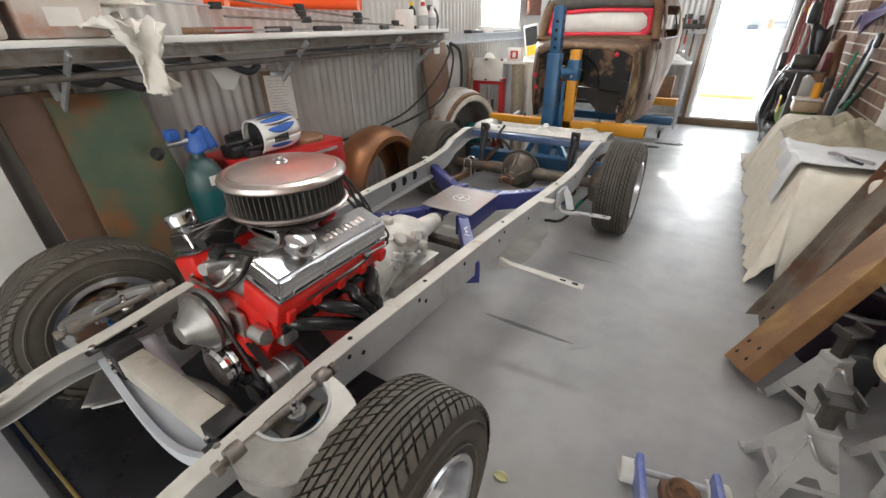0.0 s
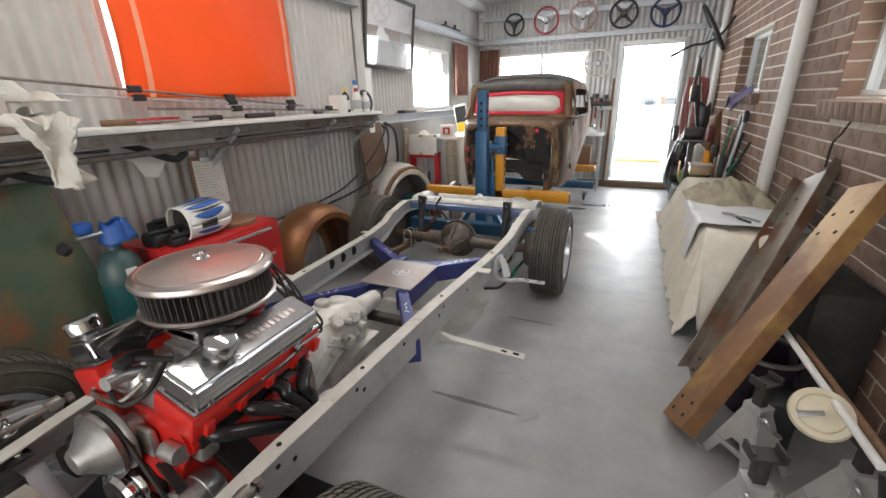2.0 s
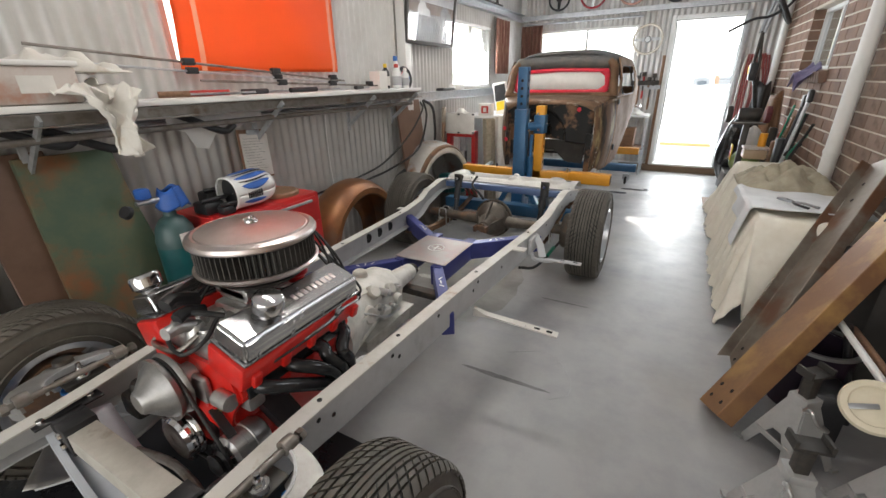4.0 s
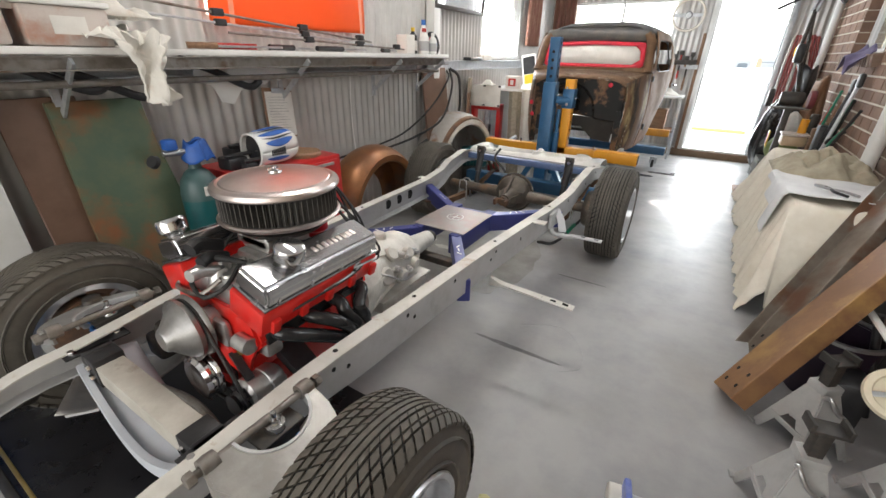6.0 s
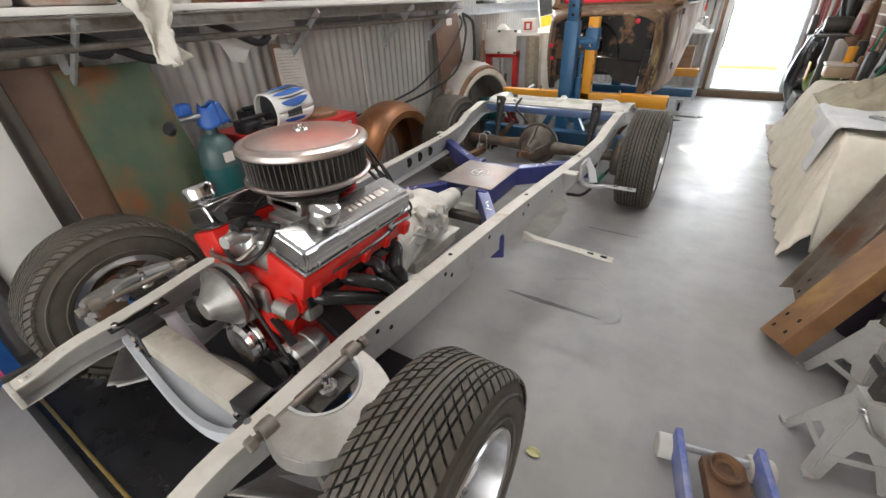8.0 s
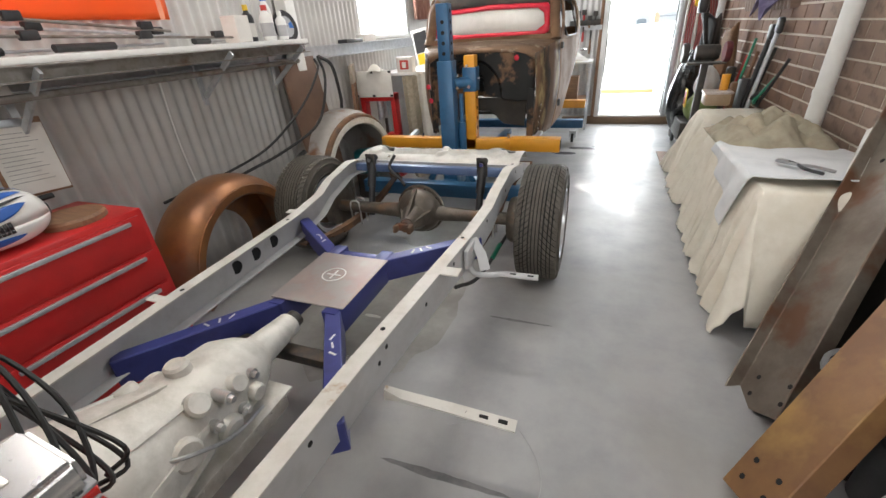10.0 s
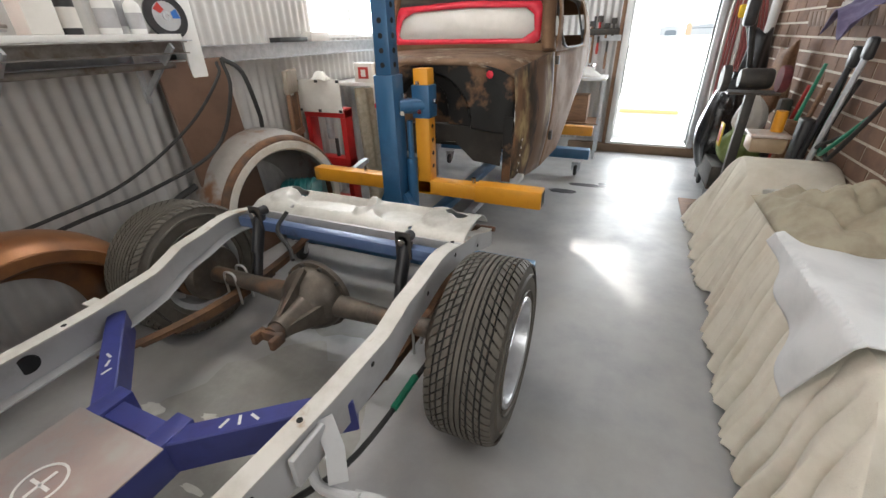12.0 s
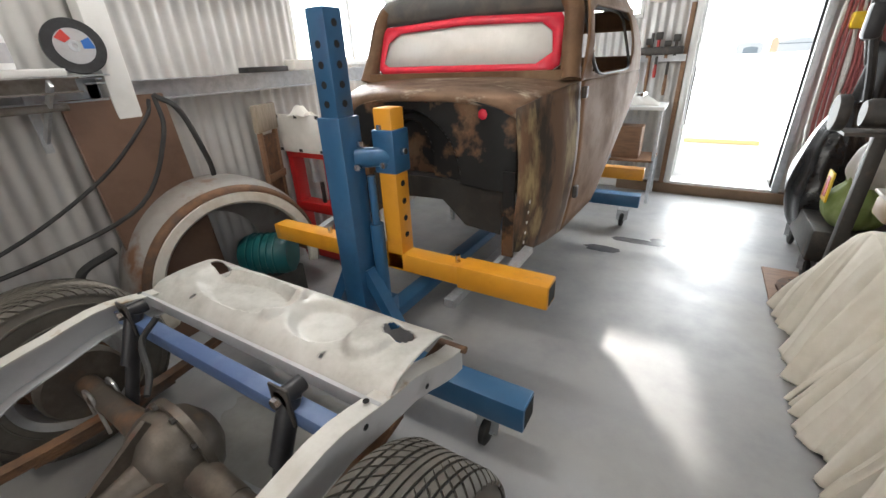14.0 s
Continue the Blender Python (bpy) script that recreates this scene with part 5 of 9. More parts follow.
# ---- the stripped car body on the stand ----
BX, BY = -1.06, 5.66
M["rusty_body"] = surface("rusty_bodywork", (0.165, 0.095, 0.052), (0.115, 0.065, 0.038), 0.5, 0.15, 5, 0.42, 0.62, (0.25, 0.175, 0.11), 2.2, 0.54, 0.72, 0.08, 45, 0.7)
M["firewall_body"] = surface("stained_firewall", (0.15, 0.085, 0.05), (0.21, 0.14, 0.085), 0.42, 0.35, 7, 0.48, 0.68, (0.02, 0.02, 0.02), 3.0, 0.43, 0.49, 0.08, 45, 0.6)
M["streaked_body"] = surface("streaked_rusty_body", (0.17, 0.10, 0.06), (0.055, 0.045, 0.038), 0.5, 0.1, 7, 0.46, 0.6, (0.36, 0.28, 0.15), 8, 0.56, 0.68, 0.08, 45, 0.6, stretch=(1, 1, 0.3))
M["cowl_body"] = surface("scuffed_cowl", (0.17, 0.105, 0.065), (0.11, 0.07, 0.045), 0.4, 0.35, 5, 0.42, 0.62, (0.42, 0.36, 0.28), 4.5, 0.58, 0.70, 0.08, 45, 0.6, stretch=(1, 3, 1))
M["roof_grey"] = surface("dark_roof_primer", (0.075, 0.072, 0.07), (0.12, 0.105, 0.09), 0.5, 0.1, 6)
M["door_body"] = surface("dull_brown_door", (0.25, 0.14, 0.075), (0.18, 0.10, 0.055), 0.62, 0.0, 4, 0.42, 0.62, (0.27, 0.17, 0.095), 1.8, 0.5, 0.72, 0.06, 45, 0.9)
M["white_board"] = surface("white_masking_board", (0.72, 0.70, 0.66), (0.64, 0.62, 0.58), 0.6)
M["red_tape"] = surface("red_masking_tape", (0.62, 0.02, 0.045), (0.5, 0.015, 0.04), 0.45, 0, 15)
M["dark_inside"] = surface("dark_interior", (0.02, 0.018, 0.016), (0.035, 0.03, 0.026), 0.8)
M["door_body"].node_tree.nodes["Principled BSDF"].inputs["Specular IOR Level"].default_value = 0.3
for k in ("rusty_body", "cowl_body", "streaked_body", "firewall_body"):
    M[k].node_tree.nodes["Principled BSDF"].inputs["Specular IOR Level"].default_value = 0.22
body = thing("car_body_shell", BX, BY, 0.0, "rusty bare vintage car cab with taped windscreen on the stand", "car body")


def lerp_tab(tab, y):
    for a, b in zip(tab, tab[1:]):
        if y <= b[0]:
            t = max(0, (y - a[0]) / (b[0] - a[0]))
            return [p + (q - p) * t for p, q in zip(a[1:], b[1:])]
    return list(tab[-1][1:])


# y: half width at the belt, half width at the sill, sill height, belt height
SIDE = [(0.0, 0.50, 0.47, 0.56, 1.215), (0.05, 0.545, 0.51, 0.55, 1.235), (0.12, 0.585, 0.55, 0.54, 1.26), (0.25, 0.625, 0.59, 0.54, 1.30), (0.42, 0.665, 0.62, 0.54, 1.33), (0.95, 0.725, 0.655, 0.55, 1.34), (1.15, 0.74, 0.65, 0.59, 1.34), (1.3, 0.75, 0.65, 0.67, 1.34), (1.45, 0.76, 0.66, 0.81, 1.33), (1.58, 0.755, 0.68, 0.97, 1.33), (1.68, 0.74, 0.69, 1.11, 1.32), (1.76, 0.71, 0.69, 1.20, 1.31), (1.85, 0.68, 0.66, 1.26, 1.30)]


def side_wall(sx, y0, y1, nu=24, nv=12):
    def f(u, v):
        y = y0 + (y1 - y0) * u
        wb, ws, zs, zb = lerp_tab(SIDE, y)
        bulge = 0.035 * math.sin(math.pi * min(1, v * 1.05))
        return (sx * (ws + (wb - ws) * v + bulge), y, zs + (zb - zs) * v)
    return sheet(B(), f, nu, nv)


for sx in (1, -1):
    part("cowl_side", side_wall(sx, 0.0, 0.40, 16), "streaked_body", body, "rusty cowl side with a row of holes", thick=0.006)
    dr = part("side_door", side_wall(sx, 0.41, 1.86, 36), "door_body", body, "rusty curved door and quarter panel", thick=0.006)
    bm = B()
    cyl(bm, (sx * 0.79, 1.42, 1.15), (sx * 0.84, 1.42, 1.15), 0.012, 12)
    cyl(bm, (sx * 0.83, 1.36, 1.15), (sx * 0.84, 1.47, 1.15), 0.010, 10)
    part("door_handle", bm, "chrome", dr, "small bright door handle")
    for z in (0.74, 1.22):
        bm = box(B(), (sx * 0.685 - 0.012, 0.385, z), (sx * 0.685 + 0.012, 0.425, z + 0.06), bevel=0.004)
        part("door_hinge", bm, "dark_steel", dr, "dark door hinge")
    for k in range(5):
        bm = lathe(B(), [(0, 0.002), (0.008, 0.002), (0.008, 0)], 8, Matrix.Translation((sx * (0.545 + 0.005 * k), 0.04 + 0.002 * k, 0.61 + 0.05 * k)) @ (TO_X if sx > 0 else pose(0, 0, 0, 0, -90, 0)))
        part("bolt_hole", bm, "white_board", body)
    # upper side with a round-cornered window opening
    def upper(u, v, sx=sx):
        y0, y1 = 0.36 + 0.13 * v, 1.85 - 0.16 * v ** 2
        y = y0 + (y1 - y0) * u
        wb = lerp_tab(SIDE, max(0.42, y))[0]
        x = wb * (1 - v) + (0.615 + 0.05 * math.sin(math.pi * u)) * v + 0.03 * math.sin(math.pi * v)
        return (sx * x, y, 1.325 + 0.42 * v - 0.05 * v * max(0, u - 0.6))

    def upper_mesh(sx=sx):
        bm = sheet(B(), upper, 80, 36)
        gone = []
        for f in bm.faces:
            c = f.calc_center_median()
            e = abs((c.y - 0.86) / 0.375) ** 6 + abs((c.z - 1.505) / 0.150) ** 6
            if e < 1:
                gone.append(f)
        bmesh.ops.delete(bm, geom=gone, context="FACES")
        return bm
    us = part("upper_side", upper_mesh(), "door_body", body, "rusty window surround with an open window", thick=0.012)
    rim_pts = []
    for k in range(40):
        a = 2 * math.pi * k / 40
        c, d = math.cos(a), math.sin(a)
        y, z = 0.86 + 0.378 * math.copysign(abs(c) ** 0.34, c), 1.505 + 0.153 * math.copysign(abs(d) ** 0.34, d)
        rim_pts.append(Vector((sx * (0.725 - 0.30 * (z - 1.34) + 0.05 * (y - 0.7)) , y, z)))
    part("window_rim", sweep(B(), rim_pts + rim_pts[:1], circle(0.009, 6), up=(1, 0.01, 0), cap=False), "dark_steel", us, "dark window rim")
    bm = sweep(B(), smooth_path([(sx * 0.63, 0.33, 1.34), (sx * 0.605, 0.39, 1.48), (sx * 0.585, 0.45, 1.64), (sx * 0.53, 0.47, 1.71)], 4), circle(0.048, 12), up=(0, 1, 0))
    part("front_pillar", bm, "rusty_body", body, "rusty rounded windscreen pillar")


# firewall with its round-topped recess, rolled cowl top
def firewall(u, v):
    x = -0.505 + 1.01 * u
    top = 1.25 - 0.08 * (abs(x) / 0.5) ** 4
    bot = 0.85 + 0.03 * max(0, 1 - ((x + 0.05) / 0.40) ** 2)
    z = bot + (top - bot) * v
    y = 0.006 * noise.noise((x * 5, z * 5, 1)) + 0.03 * (abs(x) / 0.5) ** 8
    d = max(0, 1 - ((x + 0.09) / 0.30) ** 2 - (max(0, z - 0.88) / 0.32) ** 2)
    if d > 0:
        y += 0.055 * min(1, d * 9)
    d = max(0, 1 - ((x + 0.13) / 0.15) ** 2 - (max(0, z - 0.95) / 0.20) ** 2)
    if d > 0:
        y += 0.045 * min(1, d * 9)
    return (x, y, z)


part("firewall", sheet(B(), firewall, 80, 48), "firewall_body", body, "stained rusty firewall with a deep arched recess", thick=0.004)


def cowl(u, v):
    a = -1 + 2 * u
    y = -0.012 + 0.43 * v
    w, _, _, zb = lerp_tab(SIDE, max(0, y))
    roll = 0.055 * (1 - (1 - min(1, v / 0.22)) ** 2) ** 0.5 if v < 0.22 else 0.055
    return ((w + 0.012) * a, y + 0.03 * a * a * (1 - v), zb - 0.05 + roll + (0.075 - 0.035 * v) * (1 - abs(a) ** 3.5))


part("cowl_top", sheet(B(), cowl, 40, 16), "cowl_body", body, "scuffed rounded cowl top", thick=0.005)
for x, z in ((0.34, 1.19), (-0.52, 0.98), (-0.50, 0.86)):
    bm = lathe(B(), [(0, 0.003), (0.018, 0.003), (0.024, 0)], 7, Matrix.Translation((x, -0.006, z)) @ pose(0, 0, 0, 90, 0, 0))
    part("red_patch", bm, "red_tape", body, "torn bit of red tape")
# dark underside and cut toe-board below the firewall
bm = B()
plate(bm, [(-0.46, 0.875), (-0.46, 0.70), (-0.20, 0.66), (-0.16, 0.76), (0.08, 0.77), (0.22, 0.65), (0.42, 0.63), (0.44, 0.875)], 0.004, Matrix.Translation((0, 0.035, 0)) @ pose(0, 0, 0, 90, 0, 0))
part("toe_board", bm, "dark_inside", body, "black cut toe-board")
# unseen slab added inside the cab, sized to trim the sun patch
part("boot_floor", box(B(), (-0.62, 0.60, 0.63), (0.60, 1.84, 0.716)), "dark_inside", body, "unseen dark slab added in the cab to block sun")
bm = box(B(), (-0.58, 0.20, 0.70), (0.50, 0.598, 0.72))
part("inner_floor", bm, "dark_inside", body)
for sx, z in ((1, 0.54), (-1, 0.57)):
    part("firewall_edge", sweep(B(), [(sx * 0.475, 0.004, z), (sx * 0.475, 0.004, 0.95)], rect(0.06, 0.012), up=(0, 1, 0)), "firewall_body", body)


# windscreen frame, board and tape
def ws(x, z):
    """A point of the raked windscreen plane."""
    return Vector((x, 0.36 + 0.09 * (z - 1.36) / 0.28, z))


WSO = [(-0.52, 1.385), (0.52, 1.385), (0.56, 1.41), (0.56, 1.585), (0.53, 1.625), (0.0, 1.645), (-0.53, 1.625), (-0.56, 1.585), (-0.56, 1.41)]
WSI = [(-0.49, 1.425), (0.44, 1.418), (0.515, 1.465), (0.50, 1.55), (0.44, 1.592), (0.0, 1.605), (-0.42, 1.590), (-0.505, 1.545), (-0.525, 1.445)]
bm = B()
vo, vi = [bm.verts.new(ws(*p) + Vector((0, -0.012, 0))) for p in WSO], [bm.verts.new(ws(*p) + Vector((0, -0.012, 0))) for p in WSI]
for k in range(9):
    bm.faces.new((vo[k], vo[(k + 1) % 9], vi[(k + 1) % 9], vi[k]))
wsb = B()
wsb.faces.new([wsb.verts.new(ws(*p)) for p in WSO])
wb = part("windscreen_board", wsb, "white_board", body, "white board filling the windscreen", thick=0.006)
part("tape_border", bm, "red_tape", wb, "red masking tape border", thick=0.002)


def header(u, v):
    a = -1 + 2 * u
    z = 1.63 + 0.14 * v
    return (a * (0.615 - 0.05 * v), 0.45 + 0.06 * v - 0.05 * math.sin(math.pi * v * 0.8), z + 0.035 * (1 - a * a) * v)


part("windscreen_header", sheet(B(), header, 24, 6), "roof_grey", body, "dark grey panel above the windscreen", thick=0.006)
bm = B()
sweep(bm, [(-0.64, 0.34, 1.365), (0, 0.33, 1.365), (0.64, 0.34, 1.365)], rect(0.06, 0.05))
part("scuttle", bm, "rusty_body", body)


def roof(u, v):
    a, y = -1 + 2 * u, 0.47 + 1.30 * v
    edge = abs(a) ** 4
    z = 1.855 - 0.115 * edge - 0.10 * max(0, (v - 0.55) / 0.45) ** 2 - 0.045 * max(0, (0.2 - v) / 0.2) ** 2
    return (a * (0.615 + 0.05 * math.sin(math.pi * v)) , y, z)


part("roof", sheet(B(), roof, 30, 24), "roof_grey", body, "dull dark grey rounded roof", thick=0.006)
for z0, z1 in ((1.26, 1.42), (1.58, 1.72)):
    bm = sheet(B(), lambda u, v, z0=z0, z1=z1: ((-1 + 2 * u) * (0.70 - 0.14 * (z0 + (z1 - z0) * v - 1.26)), 1.86 - 0.24 * (z0 + (z1 - z0) * v - 1.26), z0 + (z1 - z0) * v), 12, 4)
    part("back_panel", bm, "rusty_body", body, "rusty back panel round the open rear window", thick=0.006)
body.scale = (0.915, 1.0, 0.98)


def ease(z, a, b):
    t = min(1, max(0, (z - a) / (b - a)))
    return t * t * (3 - 2 * t)


# the low, chopped greenhouse
for ob in body.children_recursive:
    for v in ob.data.vertices:
        v.co.z -= 0.045 * ease(v.co.z, 1.24, 1.38) + 0.022 * ease(v.co.z, 1.64, 1.80)



# ---- west wall: girts, shelf, windows and what hangs or stands there ----
for k, (z, y0, y1) in enumerate(((1.30, 4.95, 8.83), (2.40, 1.55, 8.83), (1.322, 1.55, 4.995))):
    bm = sweep(B(), [(XL + 0.045, y0, z), (XL + 0.045, y1, z)], [(-0.045, -0.05), (0.045, -0.05), (0.045, -0.042), (-0.035, -0.042), (-0.035, 0.042), (0.045, 0.042), (0.045, 0.05), (-0.045, 0.05)])
    structure("trim_girt_%d" % (k + 1), bm, "galv", "galvanised steel wall girt", "girt")
bm = box(B(), (XL, 5.00, 0), (XL + 0.10, 5.11, ZC), bevel=0.006)
structure("trim_post", bm, "white_paint", "white square steel wall post", "post")
bm = box(B(), (XL, 1.34, 0), (XL + 0.17, 1.60, ZC), bevel=0.004)
structure("wall_pier", bm, "white_paint", "white painted block wall pier", "wall")
bm = box(B(), (XL + 0.16, 1.305, 0), (XL + 0.19, 1.338, 2.4), bevel=0.004)
structure("trim_pier", bm, "dark_steel", "dark door guide rail on the pier", "rail")


def window(name, axis, face, a0, a1, z0, z1, label, mullions=1, depth=0.06, out=1):
    """A framed window in an opening: frame, mullion, panes, sill."""
    w = thing(name, 0, 0, 0, label, "window", kind="structure")
    f = 0.035

    def bx(lo_a, hi_a, lo_z, hi_z, d0, d1, nm, mt):
        bm = B()
        if axis == "x":
            box(bm, (min(face + d0, face + d1), lo_a, lo_z), (max(face + d0, face + d1), hi_a, hi_z), bevel=0.003 if nm != "pane" else 0)
        else:
            box(bm, (lo_a, min(face + d0, face + d1), lo_z), (hi_a, max(face + d0, face + d1), hi_z), bevel=0.003 if nm != "pane" else 0)
        return part(nm, bm, mt, w)
    o = out
    bx(a0, a1, z0, z0 + f, -0.01 * o, depth * o, "window_sill", "white_paint")
    bx(a0, a1, z1 - f, z1, 0, depth * o, "window_frame", "white_paint")
    bx(a0, a0 + f, z0 + f, z1 - f, 0, depth * o, "window_frame", "white_paint")
    bx(a1 - f, a1, z0 + f, z1 - f, 0, depth * o, "window_frame", "white_paint")
    n = mullions + 1
    for k in range(n):
        p, q = a0 + f + (a1 - a0 - 2 * f) * k / n, a0 + f + (a1 - a0 - 2 * f) * (k + 1) / n
        if k:
            bx(p - 0.02, p + 0.02, z0 + f, z1 - f, 0.01 * o, depth * 0.8 * o, "mullion", "white_paint")
        pn = bx(p, q, z0 + f, z1 - f, 0.028 * o, 0.032 * o, "pane", "glass")
        pn.visible_shadow = False
    return w


window("window_1", "x", XL - 0.02, *SIDE_WIN, "white sliding window with overexposed daylight", 1, out=-1)
window("window_2", "x", XL - 0.02, *TARP_WIN, "white window behind an orange tarpaulin", 1, out=-1)
window("window_3", "y", YN + 0.02, *REAR_WIN, "wide white end wall window", 1, out=1)
window("window_4", "x", XR + 0.09, *BRICK_WIN1, "white sliding window in brick wall", 1, out=1)
window("window_5", "x", XR + 0.11, *BRICK_WIN2, "white sliding window in brick wall", 1, out=1)

# orange tarpaulin over the window
M["tarp"] = surface("orange_tarpaulin", (0.88, 0.15, 0.02), (0.82, 0.13, 0.018), 0.5, 0, 3, 0.45, 0.7, None, bump=0.05)
_nt = M["tarp"].node_tree
_nt.nodes["Principled BSDF"].inputs["Transmission Weight"].default_value = 0.0
_tr = _nt.nodes.new("ShaderNodeBsdfTranslucent")
_tr.inputs["Color"].default_value = (0.95, 0.19, 0.03, 1)
_mx = _nt.nodes.new("ShaderNodeMixShader")
_mx.inputs[0].default_value = 0.42
_out = next(n for n in _nt.nodes if n.type == "OUTPUT_MATERIAL")
_nt.links.new(_nt.nodes["Principled BSDF"].outputs[0], _mx.inputs[1])
_nt.links.new(_tr.outputs[0], _mx.inputs[2])
_nt.links.new(_mx.outputs[0], _out.inputs[0])


def tarp(u, v):
    y = 2.72 + 1.30 * u
    top = 2.33 - 0.14 * math.sin(math.pi * u) * (0.6 + 0.4 * u)
    z = 1.55 + (top - 1.55) * v
    return (XL + 0.055 + 0.012 * math.sin(u * 9 + v * 3) * (1 - v) + 0.008 * noise.noise((u * 6, v * 4, 2)), y + 0.02 * math.sin(v * 3), z)


tp = solo("tarpaulin", sheet(B(), tarp, 40, 20), "tarp", "bright orange tarpaulin hung over the window", "tarpaulin", thick=0.0015)
M["tarp_band"] = surface("pale_tarp_band", (0.85, 0.33, 0.18), (0.8, 0.28, 0.15), 0.5)
for u0 in (0.09, 0.95):
    bm = sheet(B(), lambda u, v, u0=u0: Vector(tarp(u0 + 0.025 * u, v)) + Vector((0.003, 0, 0)), 2, 20)
    part("reflective_band", bm, "tarp_band", tp, "pale stitched band")

# the long shelf and its brackets
SH = thing("wall_shelf", XL + 0.25, 3.1, 1.38, "long white wall shelf on steel brackets", "shelf")
bm = box(B(), (-0.16, -1.75, 0.004), (0.17, 1.66, 0.03), bevel=0.003)
part("shelf_board", bm, "white_paint", SH, "worn white shelf board")
part("shelf_ledge", box(B(), (-0.245, 1.662, -0.004), (-0.06, 1.892, 0.004), bevel=0.001), "galv", SH, "bare steel ledge past the board")
bm = sweep(B(), [(0.12, -1.75, -0.03), (0.12, 1.70, -0.03)], [(-0.025, -0.028), (0.025, -0.028), (0.025, -0.022), (-0.019, -0.022), (-0.019, 0.022), (0.025, 0.022), (0.025, 0.028), (-0.025, 0.028)])
part("shelf_channel", bm, "worn_steel", SH, "dull grey channel under the shelf")
bm = tube(B(), [(0.05, -1.7, -0.11), (0.05, 1.66, -0.11)], 0.016, 10, 0)
part("clothes_pipe", bm, "worn_steel", SH, "grey pipe below the shelf")
for y in (-1.2, 0.0, 0.95, 1.6):
    bm = sweep(B(), [(-0.14, y, -0.25), (0.16, y, -0.02)], rect(0.012, 0.03))
    box(bm, (-0.16, y - 0.015, -0.30), (-0.145, y + 0.015, -0.002))
    part("shelf_bracket", bm, "galv", SH, "steel shelf bracket")
SZ = 1.412
# plastic boxes
M["clear_plastic"] = surface("milky_plastic", (0.56, 0.50, 0.46), (0.46, 0.38, 0.34), 0.35, 0, 9, 0.45, 0.65, (0.45, 0.24, 0.17), 8, 0.52, 0.68)


def storage_box(x, y, w, d, h, label, rz=0):
    b = thing("storage_box", x, y, SZ, label, "box", "plastic boxes on the shelf", rz)
    part("tub", box(B(), (-d / 2, -w / 2, 0), (d / 2, w / 2, h), bevel=0.015), "clear_plastic", b)
    part("lid", box(B(), (-d / 2 - 0.01, -w / 2 - 0.01, h), (d / 2 + 0.01, w / 2 + 0.01, h + 0.02), bevel=0.007), "white_paint", b, "white lid")
    bm = box(B(), (d / 2 + 0.0005, -w * 0.2, h * 0.3), (d / 2 + 0.0015, w * 0.2, h * 0.75))
    part("paper_label", bm, "white_board", b, "white paper label")


storage_box(-2.20, 1.60, 0.30, 0.28, 0.16, "milky plastic storage box with paper label")
storage_box(-2.20, 1.93, 0.28, 0.28, 0.14, "milky plastic storage box full of small parts")
# white rags on the shelf and hanging over its edge
M["rag"] = surface("white_cotton", (0.74, 0.72, 0.67), (0.66, 0.63, 0.57), 0.9, 0, 10, 0.45, 0.7, (0.6, 0.5, 0.42), 5, 0.62, 0.75, 0.3, 160)


def rag(u, v):
    """A cloth lying on the shelf with one limp tongue over the edge."""
    s = v * 0.95
    c = 0.035 * noise.noise((u * 5, v * 7, 4)) + 0.012 * noise.noise((u * 14, v * 16, 8))
    if s < 0.45:
        y = 1.96 + 0.30 * u
        x, z = -2.36 + s * 0.85, SZ + 0.03 + 0.10 * abs(noise.noise((u * 4, v * 5, 0))) + 0.02 * math.sin(u * 9)
    else:
        t = (s - 0.45) / 0.5
        w = 0.20 - 0.09 * min(1, t * 3) + 0.025 * math.sin(t * 7)
        y = 2.12 + 0.05 * t + w * (u - 0.5)
        x, z = -1.985 + 0.035 * math.sin(u * 8 + t * 5) * (1 - 0.2 * t), SZ + 0.03 - 0.235 * t - 0.03 * math.sin(u * 3.1)
    return (x + c, y + c * 0.6, z + 0.4 * c)


solo("white_rag", sheet(B(), rag, 52, 60), "rag", "crumpled white cloth hanging over the shelf edge", "cloth", thick=0.004)


def rag2(u, v):
    return (-2.36 + 0.26 * u, 1.75 + 0.55 * v, SZ + 0.12 + 0.10 * (0.5 + noise.noise((u * 4, v * 6, 9))) * math.sin(math.pi * u) ** 0.5 * math.sin(math.pi * v) ** 0.4)


solo("white_rag", sheet(B(), rag2, 24, 30), "rag", "heap of crumpled white cloth on the boxes", "cloth", thick=0.004)
# telescopic poles on the shelf
for k, (x, dz, y0, y1) in enumerate(((-2.12, 0.19, 1.95, 3.75), (-2.24, 0.14, 2.0, 3.9), (-2.08, 0.05, 2.6, 4.1))):
    p = thing("telescopic_pole", x, y0, SZ, "silver telescopic pole with dark clamps lying on the shelf", "pole", "poles on the shelf")
    L = y1 - y0
    part("tube", tube(B(), [(0, 0, dz + 0.03), (0, L, 0.012 + dz * 0.3)], 0.0065, 10, 0), "worn_steel" if k != 1 else "galv", p)
    for q in (0.35, 0.65, 0.93):
        bm = box(B(), (-0.015, L * q - 0.03, dz + 0.01 - dz * 0.7 * q), (0.02, L * q + 0.03, dz + 0.045 - dz * 0.7 * q), bevel=0.006)
        part("clamp", bm, "black", p, "black plastic clamp")
M["red_tool"] = surface("red_tool_grip", (0.5, 0.04, 0.03), (0.4, 0.03, 0.03), 0.4)
M["brown_wood"] = surface("brown_wood", (0.24, 0.13, 0.07), (0.17, 0.09, 0.05), 0.55, 0, 8, stretch=(1, 8, 8))


